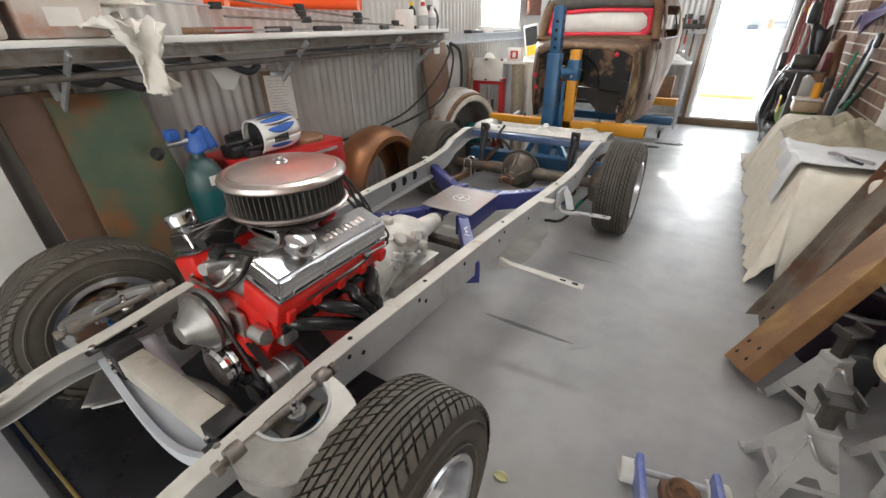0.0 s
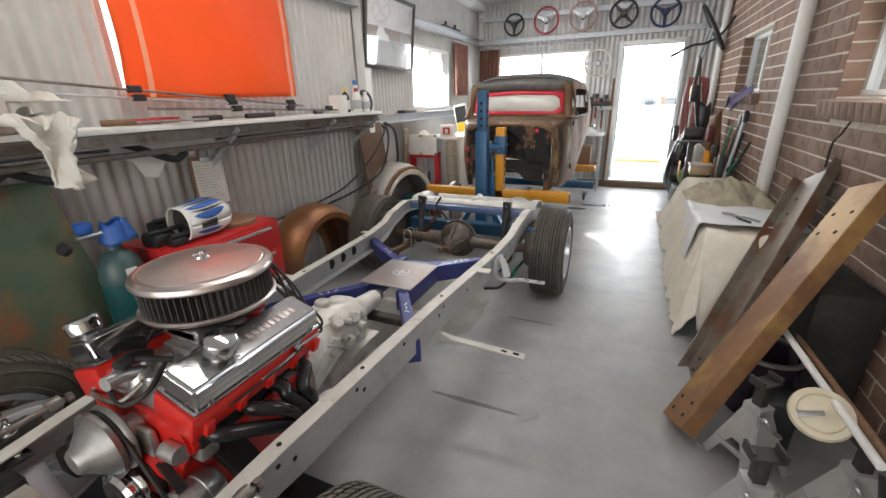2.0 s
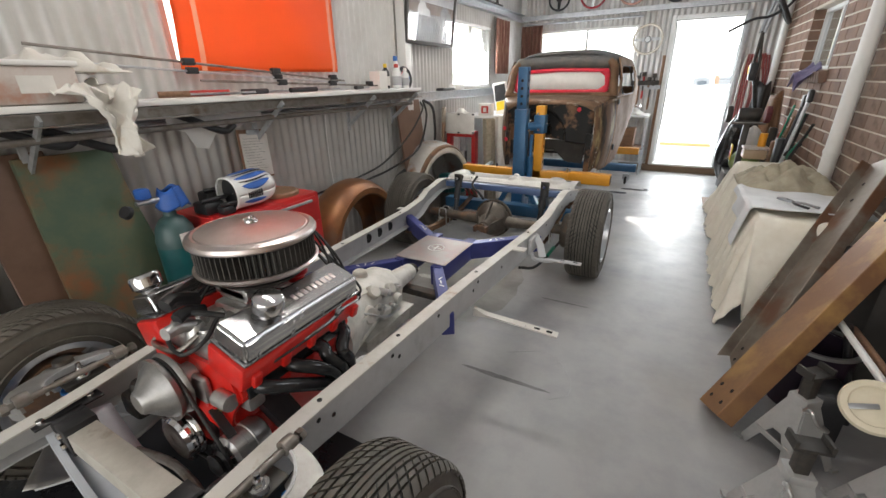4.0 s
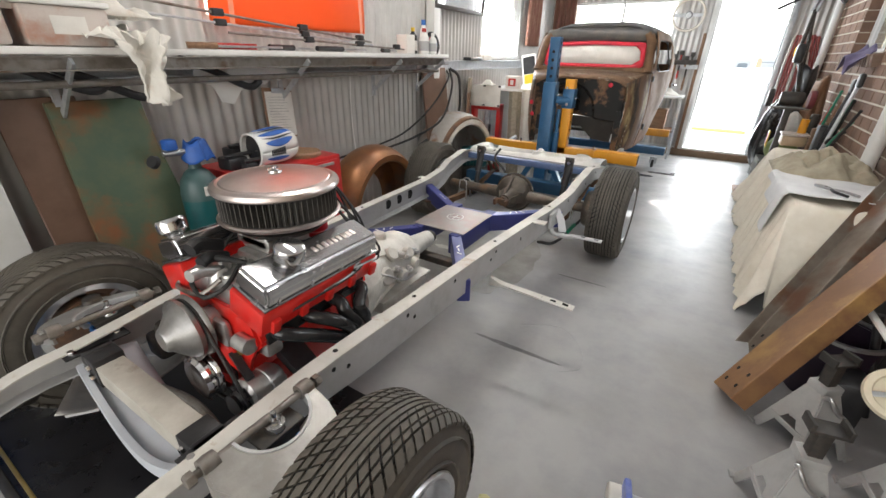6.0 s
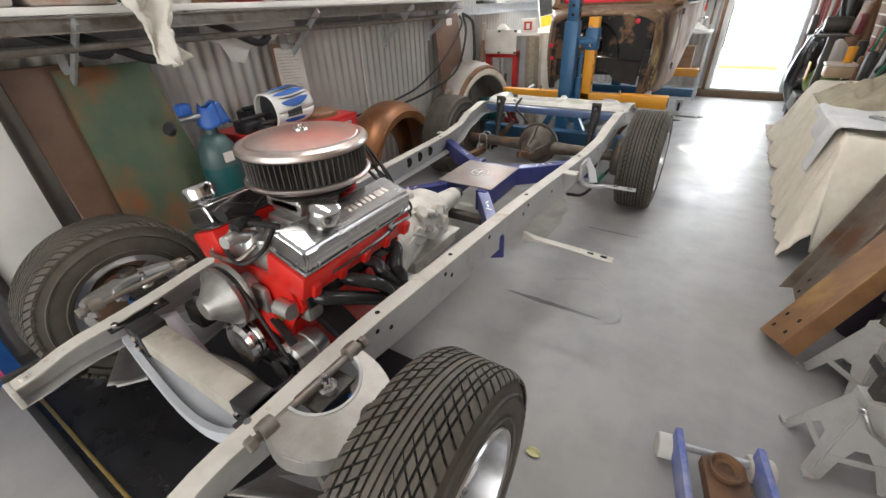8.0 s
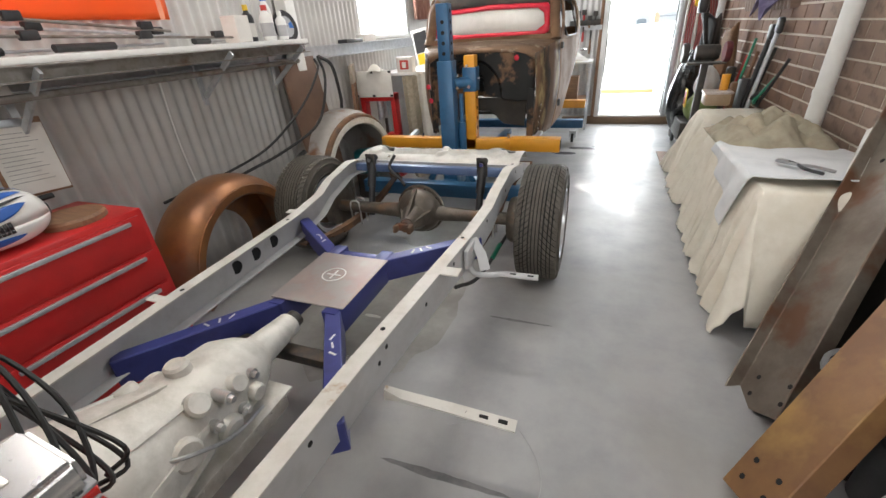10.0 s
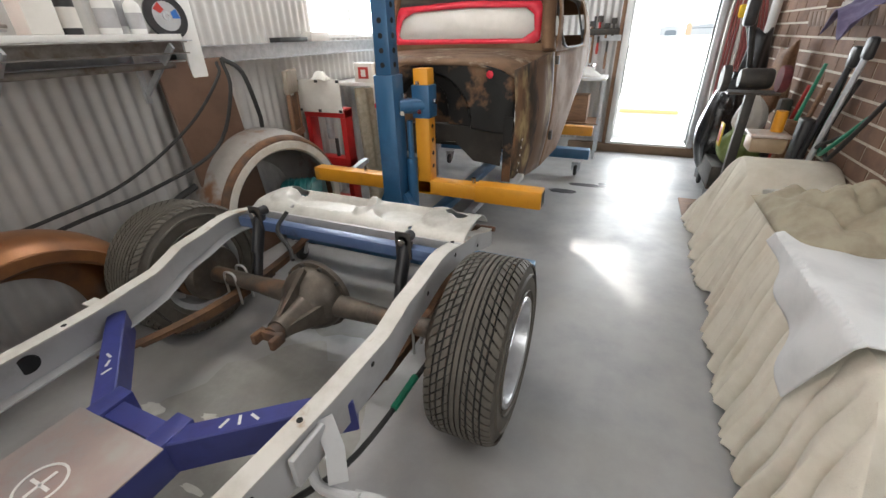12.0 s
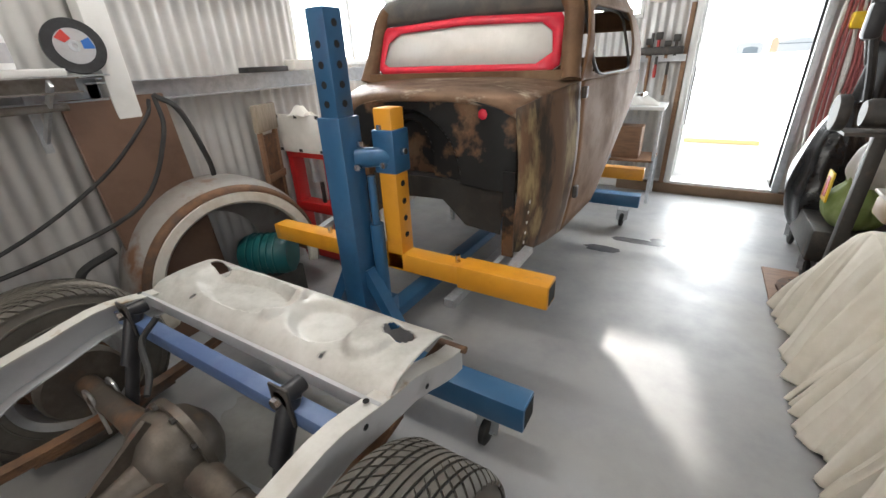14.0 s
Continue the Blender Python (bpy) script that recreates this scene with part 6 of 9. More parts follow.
def hand_tool(x, y, rz, grip, label, L=0.28):
    t = thing("hand_tool", x, y, SZ, label, "tool", "loose tools on the shelf", rz)
    part("grip", tube(B(), [(0, -L / 2, 0.018), (0, 0, 0.018)], 0.016, 10, 0), grip, t)
    part("blade", box(B(), (-0.018, 0, 0.01), (0.018, L / 2, 0.022), bevel=0.004), "bare_steel", t, "steel blade")


hand_tool(-2.12, 2.55, -20, "brown_wood", "hand tool with brown wooden grip")
hand_tool(-2.10, 2.66, -30, "red_tool", "hand tool with red grip")
hand_tool(-2.15, 2.80, -50, "red_tool", "hand tool with red grip")
hand_tool(-2.14, 3.05, 10, "black", "hand tool with black grip", 0.4)
hand_tool(-2.12, 3.45, 5, "black", "long hand tool with black grip", 0.5)
hand_tool(-2.16, 4.00, 20, "black", "hand tool with black grip", 0.3)


# bottles and cans
def bottle(x, y, r, h, body_mat, cap_mat, label, cap_r=0.4, z=SZ):
    b = thing("bottle", x, y, z, label, "bottle", "bottles on the shelf")
    part("bottle_body", lathe(B(), [(0, 0), (r * 0.95, 0), (r, 0.01), (r, h * 0.62), (r * 0.9, h * 0.7), (r * cap_r, h * 0.82), (r * cap_r, h * 0.86), (0, h * 0.86)], 22), body_mat, b)
    part("bottle_cap", lathe(B(), [(r * cap_r * 1.15, h * 0.85), (r * cap_r * 1.15, h), (0, h)], 16), cap_mat, b)
    bm = lathe(B(), [(r + 0.0008, h * 0.12), (r + 0.0008, h * 0.5)], 22)
    part("bottle_label", bm, "white_board" if body_mat != "white_paint" else "photo_sky2", b)


M["yellow_cap"] = surface("yellow_cap", (0.75, 0.5, 0.02), (0.7, 0.45, 0.02), 0.35)
M["blue_cap"] = surface("blue_cap", (0.03, 0.15, 0.5), (0.03, 0.12, 0.4), 0.35)
bottle(-2.18, 4.36, 0.035, 0.20, "black", "yellow_cap", "dark bottle with yellow cap")
bottle(-2.16, 4.50, 0.042, 0.20, "white_paint", "red_tool", "white bottle with red label")
bottle(-2.22, 4.58, 0.036, 0.27, "white_paint", "blue_cap", "white spray bottle with blue top", 0.5)
bottle(-2.14, 4.61, 0.034, 0.17, "white_paint", "white_paint", "small white bottle with label")
bm = box(B(), (-2.22, 4.18, SZ), (-2.11, 4.29, SZ + 0.14), bevel=0.004)
solo("parts_carton", bm, "white_board", "small white open carton with parts", "carton")
# cutting-disc propped on edge
dc = thing("grinding_disc", -2.30, 4.90, SZ + 0.128, "black cutting disc with blue and red paper centre", "disc")
dc.matrix_basis = Matrix.Translation((-2.366, 4.925, 1.496)) @ pose(0, 0, 0, 0, 82, -6) @ Matrix.Scale(0.875, 4)
part("abrasive_disc", lathe(B(), [(0, 0.0), (0.125, 0.0), (0.128, 0.003), (0.128, 0.017), (0.125, 0.02), (0, 0.02)], 48), "black", dc)
part("paper_centre", lathe(B(), [(0, 0.0215), (0.082, 0.0215), (0.082, 0.0205)], 40), "photo_sky2", dc, "grey paper centre")
for a, mt in ((100, "blue_cap"), (220, "red_tool")):
    bm = plate(B(), [(0.03, -0.018), (0.078, -0.026), (0.074, 0.028), (0.034, 0.018)], 0.001, pose(0, 0, 0.0217, 0, 0, a))
    part("colour_band", bm, mt, dc)
part("hub", lathe(B(), [(0.012, 0.022), (0.012, 0.026), (0.026, 0.026), (0.026, 0.022)], 20), "galv", dc)

# framed picture
pic = thing("framed_picture", XL + 0.10, 5.52, 2.19, "dark framed landscape photograph with two cars, glazed", "picture")
pic.matrix_basis = Matrix.Translation((XL + 0.12, 5.53, 2.18)) @ pose(0, 0, 0, 0, 6, 0)
for lo, hi in (((-0.012, -0.52, -0.36), (0.02, -0.48, 0.36)), ((-0.012, 0.48, -0.36), (0.02, 0.52, 0.36)), ((-0.012, -0.48, -0.36), (0.02, 0.48, -0.32)), ((-0.012, -0.48, 0.32), (0.02, 0.48, 0.36))):
    part("picture_frame", box(B(), lo, hi, bevel=0.004), "dark_steel", pic, "dark grey frame")
M["photo_sky"] = surface("photo_sky", (0.36, 0.35, 0.36), (0.28, 0.27, 0.28), 0.5, 0, 3)
M["photo_field"] = surface("photo_field", (0.17, 0.13, 0.11), (0.12, 0.09, 0.08), 0.2, 0, 6)
M["photo_road"] = surface("photo_road", (0.20, 0.20, 0.21), (0.15, 0.15, 0.16), 0.2, 0, 6)
part("print_sky", box(B(), (0, -0.48, 0.04), (0.004, 0.48, 0.32)), "photo_sky", pic, "pale printed sky")
part("print_field", box(B(), (0, -0.48, -0.06), (0.004, 0.48, 0.04)), "photo_field", pic, "brown printed field")
part("print_road", box(B(), (0, -0.48, -0.32), (0.004, 0.48, -0.06)), "photo_road", pic, "grey printed road")
for y0, mt in ((-0.30, "photo_sky2"), (0.18, "photo_road")):
    bm = plate(B(), [(0, 0), (0.26, 0), (0.24, 0.06), (0.18, 0.07), (0.14, 0.12), (0.05, 0.12), (0.0, 0.06)], 0.001, Matrix.Translation((0.0045, y0, -0.08)) @ pose(0, 0, 0, 90, 0, 90))
    part("print_car", bm, mt, pic, "printed car shape")
gl = part("picture_glass", box(B(), (0.008, -0.48, -0.32), (0.010, 0.48, 0.32)), "glass", pic)
gl.visible_shadow = False

# clipboard hung on the wall
cl = thing("clipboard", XL + 0.11, 3.12, 1.02, "brown clipboard with white sheets hung on the wall", "clipboard")
cl.matrix_basis = Matrix.Translation((XL + 0.12, 3.05, 1.03)) @ pose(0, 0, 0, -4, -6, 0)
part("board", box(B(), (-0.002, -0.115, -0.16), (0.002, 0.115, 0.16), bevel=0.001), "brown_wood", cl)
part("paper", box(B(), (0.0025, -0.10, -0.15), (0.006, 0.11, 0.135)), "white_board", cl, "white printed sheet")
bm = B()
part("clip", box(bm, (0.0065, -0.05, 0.125), (0.016, 0.05, 0.158), bevel=0.004), "galv", cl, "steel clip")
for k in range(12):
    part("text_line", box(B(), (0.0062, -0.085, 0.10 - 0.018 * k), (0.0066, 0.03 + 0.02 * (k % 3), 0.1018 - 0.018 * k)), "photo_road", cl)
# torn silver sheet below the shelf
bm = plate(B(), [(-0.35, 0.05), (0.35, 0.06), (0.36, 0.0), (0.28, -0.04), (0.22, -0.02), (0.15, -0.06), (0.05, -0.05), (-0.05, -0.09), (-0.12, -0.17), (-0.2, -0.15), (-0.25, -0.05), (-0.36, -0.02)], 0.004, Matrix.Translation((XL + 0.20, 2.78, 1.275)) @ pose(0, 0, 0, 90, 0, 90) @ Matrix.Diagonal((0.85, 0.9, 1, 1)))
solo("torn_foil_strip", bm, "white_paint", "torn silvery foil strip hanging below the shelf", "foil")
# dark gun-like tools hung under the shelf
for y, z in ((1.85, 1.30), (2.05, 1.26), (2.62, 1.28)):
    bm = tube(B(), [(XL + 0.25, y - 0.22, z + 0.09), (XL + 0.27, y - 0.05, z + 0.02), (XL + 0.28, y + 0.12, z - 0.06), (XL + 0.28, y + 0.20, z - 0.03)], 0.02, 10)
    solo("hanging_hose_tool", bm, "black", "black tool hose hung beneath the shelf", "tool", "tools hung under the shelf")

# leaning sheet metal: green door skin and brown sheets
M["green_rust"] = surface("green_rusty_panel", (0.085, 0.13, 0.085), (0.13, 0.15, 0.09), 0.5, 0.2, 5, 0.42, 0.65, (0.26, 0.11, 0.045), 2.4, 0.49, 0.62, 0.08, 50)
M["brown_sheet"] = surface("brown_painted_sheet", (0.17, 0.10, 0.068), (0.13, 0.075, 0.05), 0.4, 0.1, 4)


def lean(name, mat, outline, y, x0, lean_deg, label, category, thick=0.012):
    """A panel leaning on the west wall; outline in (along y, up)."""
    bm = plate(B(), outline, thick)
    bmesh.ops.bevel(bm, geom=list(bm.edges), offset=0.004, segments=1, affect="EDGES")
    return solo(name, bm, mat, label, category, at=Matrix.Translation((x0, y, 0.0)) @ pose(0, 0, 0, 0, -lean_deg, 0) @ pose(0, 0, 0, 90, 0, 90))


gp = lean("green_door_skin", "green_rust", [(0, 0), (0.62, 0.0), (0.60, 0.18), (0.52, 0.42), (0.44, 0.68), (0.41, 0.95), (0.40, 1.2), (0.02, 1.2), (0.0, 0.6)], 1.83, -2.20, 10, "green and rust patinated car door skin leaning on the wall", "panel", 0.03)
lean("brown_sheet", "brown_sheet", [(0, 0), (0.30, 0), (0.30, 1.22), (0, 1.22)], 1.68, -2.24, 9, "dark brown steel sheet leaning on the wall", "sheet")
bp = lean("leaning_sheet", "brown_sheet", [(0, 0), (0.44, 0), (0.44, 1.29), (0, 1.29)], 4.80, -2.26, 7, "brown painted steel panel leaning on the wall", "panel", 0.025)


# loose black cables along the wall
def cable(pts, r, label, mat="black_rubber"):
    return solo("cable", tube(B(), pts, r, 8), mat, label, "cable", "cables along the wall")


cable([(-2.38, 3.55, 0.62), (-2.34, 4.0, 0.66), (-2.30, 4.4, 0.74), (-2.26, 4.8, 0.95), (-2.24, 5.05, 1.18), (-2.30, 5.12, 1.26)], 0.009, "thin black cable hanging over the panel")
cable([(-2.40, 3.5, 0.50), (-2.36, 4.1, 0.60), (-2.30, 4.5, 0.66), (-2.22, 4.9, 0.80), (-2.22, 5.1, 1.10), (-2.28, 5.14, 1.28)], 0.011, "black air hose hanging over the panel")
cable([(-2.42, 4.3, 0.30), (-2.36, 4.55, 0.40), (-2.30, 4.6, 0.55), (-2.30, 4.75, 0.60)], 0.02, "thick black hose against the wall")
cable([(-2.28, 5.14, 1.28), (-2.2, 5.2, 1.2), (-2.22, 5.28, 0.95), (-2.24, 5.3, 0.85)], 0.014, "black lead hanging down the panel")
cable([(XL + 0.03, 3.85, 1.34), (XL + 0.03, 3.83, 0.9), (XL + 0.03, 3.86, 0.5)], 0.005, "thin white wire on the wall", "white_paint")

# things on the girt ledge
bm = box(B(), (XL + 0.02, 5.75, 1.352), (XL + 0.12, 6.05, 1.385), bevel=0.004)
solo("tablet_case", bm, "black", "flat black case lying on the wall girt", "case")
bm = box(B(), (XL + 0.0, 6.12, 1.352), (XL + 0.10, 6.36, 1.42), bevel=0.008)
solo("paper_box", bm, "white_board", "white box on the wall girt", "box")
bm = B()
for y in (7.05, 7.4):
    box(bm, (XL + 0.03, y, 2.452), (XL + 0.10, y + 0.28, 2.475), bevel=0.006)
    cyl(bm, (XL + 0.06, y + 0.14, 2.46), (XL + 0.06, y + 0.14, 2.53), 0.02, 10)
    solo("metal_part", bm, "dark_steel", "dark metal part on the high girt", "metal part", "parts on the high girt")
    bm = B()
bm.free()


# ---- things standing along the west wall ----
M["copper_rust"] = surface("copper_rust_fender", (0.30, 0.13, 0.05), (0.20, 0.09, 0.045), 0.38, 0.5, 5, 0.42, 0.65, (0.20, 0.13, 0.09), 2.2, 0.5, 0.65, 0.05, 50)
M["grey_fender"] = surface("grey_primer_fender", (0.34, 0.32, 0.30), (0.27, 0.25, 0.225), 0.45, 0.2, 4, 0.45, 0.7, (0.21, 0.10, 0.05), 2.6, 0.52, 0.62, 0.05, 50)
M["cream_edge"] = surface("cream_fender_lip", (0.70, 0.66, 0.58), (0.6, 0.54, 0.45), 0.5, 0, 9)


def fender(x, y, z, R, w, mat, lip_mat, label, rz, arc=0.53, a0=-2):
    """A round car wing standing on its cut ends, open side towards +x."""
    f = thing("car_fender", x, y, 0, label, "fender", "loose fenders", rz)
    prof = [(R * 0.80, 0.5 * w), (R * 0.86, 0.52 * w), (R * 0.93, 0.42 * w), (R * 0.98, 0.2 * w), (R, -0.05 * w), (R * 0.99, -0.3 * w), (R * 0.95, -0.5 * w), (R * 0.80, -0.55 * w), (R * 0.55, -0.56 * w)]
    m = Matrix.Translation((0, 0, z)) @ pose(0, 0, 0, a0, 0, 0) @ pose(0, 0, 0, 90, 0, 90)
    part("fender_skin", lathe(B(), prof, 56, m, arc), mat, f, thick=0.005)
    part("fender_lip", lathe(B(), [(R * 0.765, 0.5 * w), (R * 0.79, 0.545 * w), (R * 0.872, 0.555 * w), (R * 0.88, 0.535 * w)], 56, m, arc), lip_mat, f, "rolled wheel-arch lip", thick=0.004)
    if mat == "grey_fender":
        band = [(R * 0.868, 0.548 * w), (R * 0.905, 0.478 * w), (R * 0.928, 0.435 * w)]
        part("rust_band", lathe(B(), [(a * 1.008 + 0.004, b) for a, b in band], 56, m, arc), "rust", f, "rust-brown band beside the lip", thick=0.002)
    return f


fender(-2.16, 3.75, 0.20, 0.52, 0.26, "copper_rust", "copper_rust", "copper-brown bare metal car fender standing on the floor", 4, 0.56, -8)
fender(-2.24, 5.26, 0.30, 0.54, 0.34, "grey_fender", "cream_edge", "grey primed car fender with cream lip and rust", -8, 0.58, -12)
# teal motor behind the grey fender
mo = thing("electric_motor", -2.08, 5.42, 0, "teal green electric motor on the floor", "motor")
M["teal"] = surface("teal_enamel", (0.010, 0.095, 0.10), (0.008, 0.07, 0.075), 0.35)
bm = lathe(B(), [(0, -0.16), (0.10, -0.16), (0.12, -0.13), (0.125, 0.1), (0.11, 0.14), (0, 0.15)], 26, Matrix.Translation((0, 0, 0.34)) @ pose(0, 0, 0, 0, 90, 30))
part("motor_body", bm, "teal", mo)
part("motor_foot", box(B(), (-0.12, -0.13, 0), (0.12, 0.13, 0.24), bevel=0.01), "dark_steel", mo)
for k in range(5):
    part("cooling_rib", lathe(B(), [(0.124, 0), (0.132, 0.006), (0.124, 0.012)], 26, Matrix.Translation((0, 0, 0.34)) @ pose(0, 0, 0, 0, 90, 30) @ Matrix.Translation((0, 0, -0.1 + 0.04 * k))), "teal", mo)

# gas cylinder
gc = thing("gas_cylinder", -2.16, 2.31, 0, "dark teal gas cylinder with a blue covered regulator", "gas cylinder")
M["teal_grey"] = surface("grey_green_enamel", (0.055, 0.105, 0.105), (0.035, 0.075, 0.075), 0.4)
part("cylinder_body", lathe(B(), [(0, 0), (0.092, 0), (0.10, 0.02), (0.10, 0.66), (0.098, 0.68)], 32), "teal", gc)
part("shoulder", lathe(B(), [(0.0985, 0.66), (0.10, 0.70), (0.088, 0.77), (0.06, 0.815), (0.032, 0.835), (0.030, 0.86), (0, 0.86)], 32), "teal_grey", gc, "dull rounded shoulder")
bm = cyl(B(), (0, 0, 0.86), (0, 0, 0.93), 0.018, 12)
cyl(bm, (-0.05, -0.09, 0.92), (0.02, 0.0, 0.92), 0.016, 12)
cyl(bm, (0.0, -0.14, 0.93), (0.0, 0.06, 0.93), 0.014, 12)
part("cylinder_valve", bm, "bare_steel", gc, "steel valve")
M["blue_cloth"] = surface("blue_plastic", (0.025, 0.11, 0.42), (0.02, 0.08, 0.3), 0.45)
part("regulator_knob", box(B(), (-0.03, -0.13, 0.945), (0.03, -0.07, 1.0), bevel=0.012), "blue_cloth", gc, "bright blue knob")
part("regulator_cover", sheet(B(), lambda u, v: (0.06 * math.cos(u * 6.28) * (0.7 + 0.5 * v) + 0.0, 0.03 + 0.075 * math.sin(u * 6.28) * (0.7 + 0.4 * v), 0.975 - 0.10 * v + 0.012 * math.sin(u * 20)), 24, 6), "blue_cloth", gc, "crumpled blue cover", thick=0.004)
part("regulator_gauge", lathe(B(), [(0, 0.02), (0.03, 0.02), (0.034, 0)], 20, Matrix.Translation((0.01, -0.19, 0.90)) @ pose(0, 0, 0, 60, 0, 20)), "black", gc, "black pressure gauge")
part("tag", box(B(), (0.095, -0.03, 0.70), (0.103, 0.02, 0.75)), "white_board", gc)

# red tool chest with a welding helmet on it
tc = thing("tool_cabinet", -2.14, 2.80, 0, "red steel tool cabinet cluttered on top", "cabinet")
M["red_cab"] = surface("red_cabinet_enamel", (0.48, 0.02, 0.02), (0.40, 0.016, 0.016), 0.35, 0, 5)
part("cabinet_body", box(B(), (-0.24, -0.36, 0.04), (0.20, 0.36, 0.79), bevel=0.01), "red_cab", tc)
for k in range(4):
    d = part("drawer", box(B(), (0.2005, -0.33, 0.10 + 0.17 * k), (0.212, 0.33, 0.255 + 0.17 * k), bevel=0.003), "red_cab", tc)
    part("drawer_handle", box(B(), (0.2125, -0.28, 0.225 + 0.17 * k), (0.225, 0.28, 0.243 + 0.17 * k), bevel=0.003), "galv", d)
for sx, sy in ((-0.2, -0.3), (0.16, -0.3), (-0.2, 0.3), (0.16, 0.3)):
    part("foot", box(B(), (sx - 0.02, sy - 0.02, 0), (sx + 0.02, sy + 0.02, 0.04)), "black", tc)
hm = thing("welding_helmet", -2.06, 2.74, 0.79, "white and blue welding helmet with black visor and chequer trim", "helmet", rz=-4)
M["helmet_white"] = surface("glossy_white_shell", (0.78, 0.78, 0.76), (0.7, 0.7, 0.68), 0.25, 0, 4, coat=0.4)


hm.scale = (1.0, 0.96, 0.82)


def shell(u, v):
    """Crown of the hood, open towards -y, flaring to a face shield."""
    a = 2 * math.pi * u
    y = -0.15 + 0.31 * v
    r = 1.0 if v < 0.45 else max(0.02, 1 - ((v - 0.45) / 0.55) ** 2.4) ** 0.5
    flat = max(0.0, -math.sin(a)) ** 0.7
    z = 0.115 + 0.115 * r * math.sin(a) * (1 - 0.12 * flat) + 0.04 * v * (math.sin(a) > 0) * r
    return (0.105 * r * math.copysign(abs(math.cos(a)) ** 0.75, math.cos(a)), y, z)


part("helmet_shell", sheet(B(), shell, 40, 24), "helmet_white", hm, "white rounded shell", thick=0.006)
part("visor", sheet(B(), lambda u, v: tuple(Vector(shell(u, 0.10)) * (1 - 0.001) * 1.0 - Vector(((1 - v) * shell(u, 0.10)[0] * 0.97, 0, (1 - v) * (shell(u, 0.10)[2] - 0.115) * 0.97))), 40, 4), "black", hm, "black open face of the helmet")
part("visor_rim", sweep(B(), [Vector(shell(k / 40, 0.0)) for k in range(41)], circle(0.007, 6), up=(0, 1, 0.01), cap=False), "helmet_white", hm, "white rim")


def patch(u0, u1, v0, v1, curve):
    """A painted flash lying on the shell."""
    def f(p, q):
        w = math.sin(math.pi * p) ** 0.7
        u = (u0 + u1) / 2 + (u1 - u0) * (q - 0.5) * w + curve * (p - 0.5) ** 2
        b = Vector(shell(u, v0 + (v1 - v0) * p))
        return b + (b - Vector((0, b.y, 0.115))).normalized() * 0.0085
    return sheet(B(), f, 14, 6)


for u0, u1, v0, v1, c in ((0.02, 0.09, 0.12, 0.75, 0.1), (0.13, 0.19, 0.05, 0.80, 0.05), (0.24, 0.30, 0.10, 0.85, 0.0), (-0.10, -0.05, 0.10, 0.60, 0.05)):
    part("blue_flash", patch(u0, u1, v0, v1, c), "blue_cloth", hm, "blue painted flash", thick=0.001)
for u0, u1, v0, v1, c in ((0.095, 0.115, 0.08, 0.80, 0.1), (0.205, 0.225, 0.05, 0.85, 0.03)):
    part("black_line", patch(u0, u1, v0, v1, c), "black", hm, "black outline", thick=0.001)
for k in range(14):
    u, v = -0.035 + 0.022 * (k % 2), 0.20 + 0.045 * (k // 2)
    b = [Vector(shell(u + du, v + dv)) for du, dv in ((0, 0), (0.02, 0), (0.02, 0.04), (0, 0.04))]
    bm = B()
    bm.faces.new([bm.verts.new(p + (p - Vector((0, p.y, 0.115))).normalized() * 0.0085) for p in b])
    part("chequer", bm, "black", hm, thick=0.001)
bm = lathe(B(), [(0, 0.03), (0.11, 0.03), (0.12, 0.02), (0.12, 0.0), (0, 0)], 30, Matrix.Translation((-2.1, 2.98, 0.79)))
solo("wooden_disc", bm, "brown_wood", "round brown lid lying on the tool cabinet", "lid")
for x, y, sx_, sy_, h in ((-2.12, 2.52, 0.09, 0.12, 0.07), (-2.22, 2.60, 0.08, 0.1, 0.10), (-2.02, 2.55, 0.05, 0.08, 0.05), (-2.25, 2.9, 0.1, 0.16, 0.08)):
    bm = box(B(), (x - sx_, y - sy_ / 2, 0.79), (x + sx_ * 0.4, y + sy_ / 2, 0.79 + h), bevel=0.015)
    cyl(bm, (x, y - sy_ / 2, 0.80 + h), (x + 0.03, y + sy_ * 0.7, 0.805 + h), 0.012, 8)
    solo("welding_accessory", bm, "black", "black welding accessory on the tool cabinet", "accessory", "clutter on the cabinet")

# red shop press with its white chart board, hessian rolls, small table
pr = thing("shop_press", -2.245, 6.02, 0, "red steel shop press with a white board on top", "press")
for x in (-0.20, 0.15):
    part("press_upright", box(B(), (x, -0.05, 0.0), (x + 0.05, 0.05, 0.86), bevel=0.004), "red_cab", pr)
for z in (0.04, 0.40, 0.80):
    part("press_beam", box(B(), (-0.20, -0.056, z), (0.20, 0.056, z + 0.07), bevel=0.004), "red_cab", pr)
part("press_ram", cyl(B(), (0, 0, 0.62), (0, 0, 0.80), 0.03, 14), "galv", pr, "steel ram")
part("press_spring", cyl(B(), (0.05, 0, 0.47), (0.05, 0, 0.62), 0.015, 10), "dark_steel", pr)
part("white_chart", box(B(), (-0.23, -0.075, 0.84), (0.20, -0.062, 1.09), bevel=0.003), "white_board", pr, "white board with black corners")
for x in (-0.22, -0.03, 0.17):
    for z in (0.845, 1.065):
        part("board_corner", box(B(), (x, -0.0775, z), (x + 0.03, -0.0755, z + 0.02)), "black", pr)
bm = sheet(B(), lambda u, v: (-2.22 + 0.16 * (u - 0.5), 5.96 + 0.10 * (v - 0.5), 1.085 + 0.06 * math.sin(math.pi * u) * math.sin(math.pi * v) + 0.015 * noise.noise((u * 6, v * 6, 7))), 14, 14)
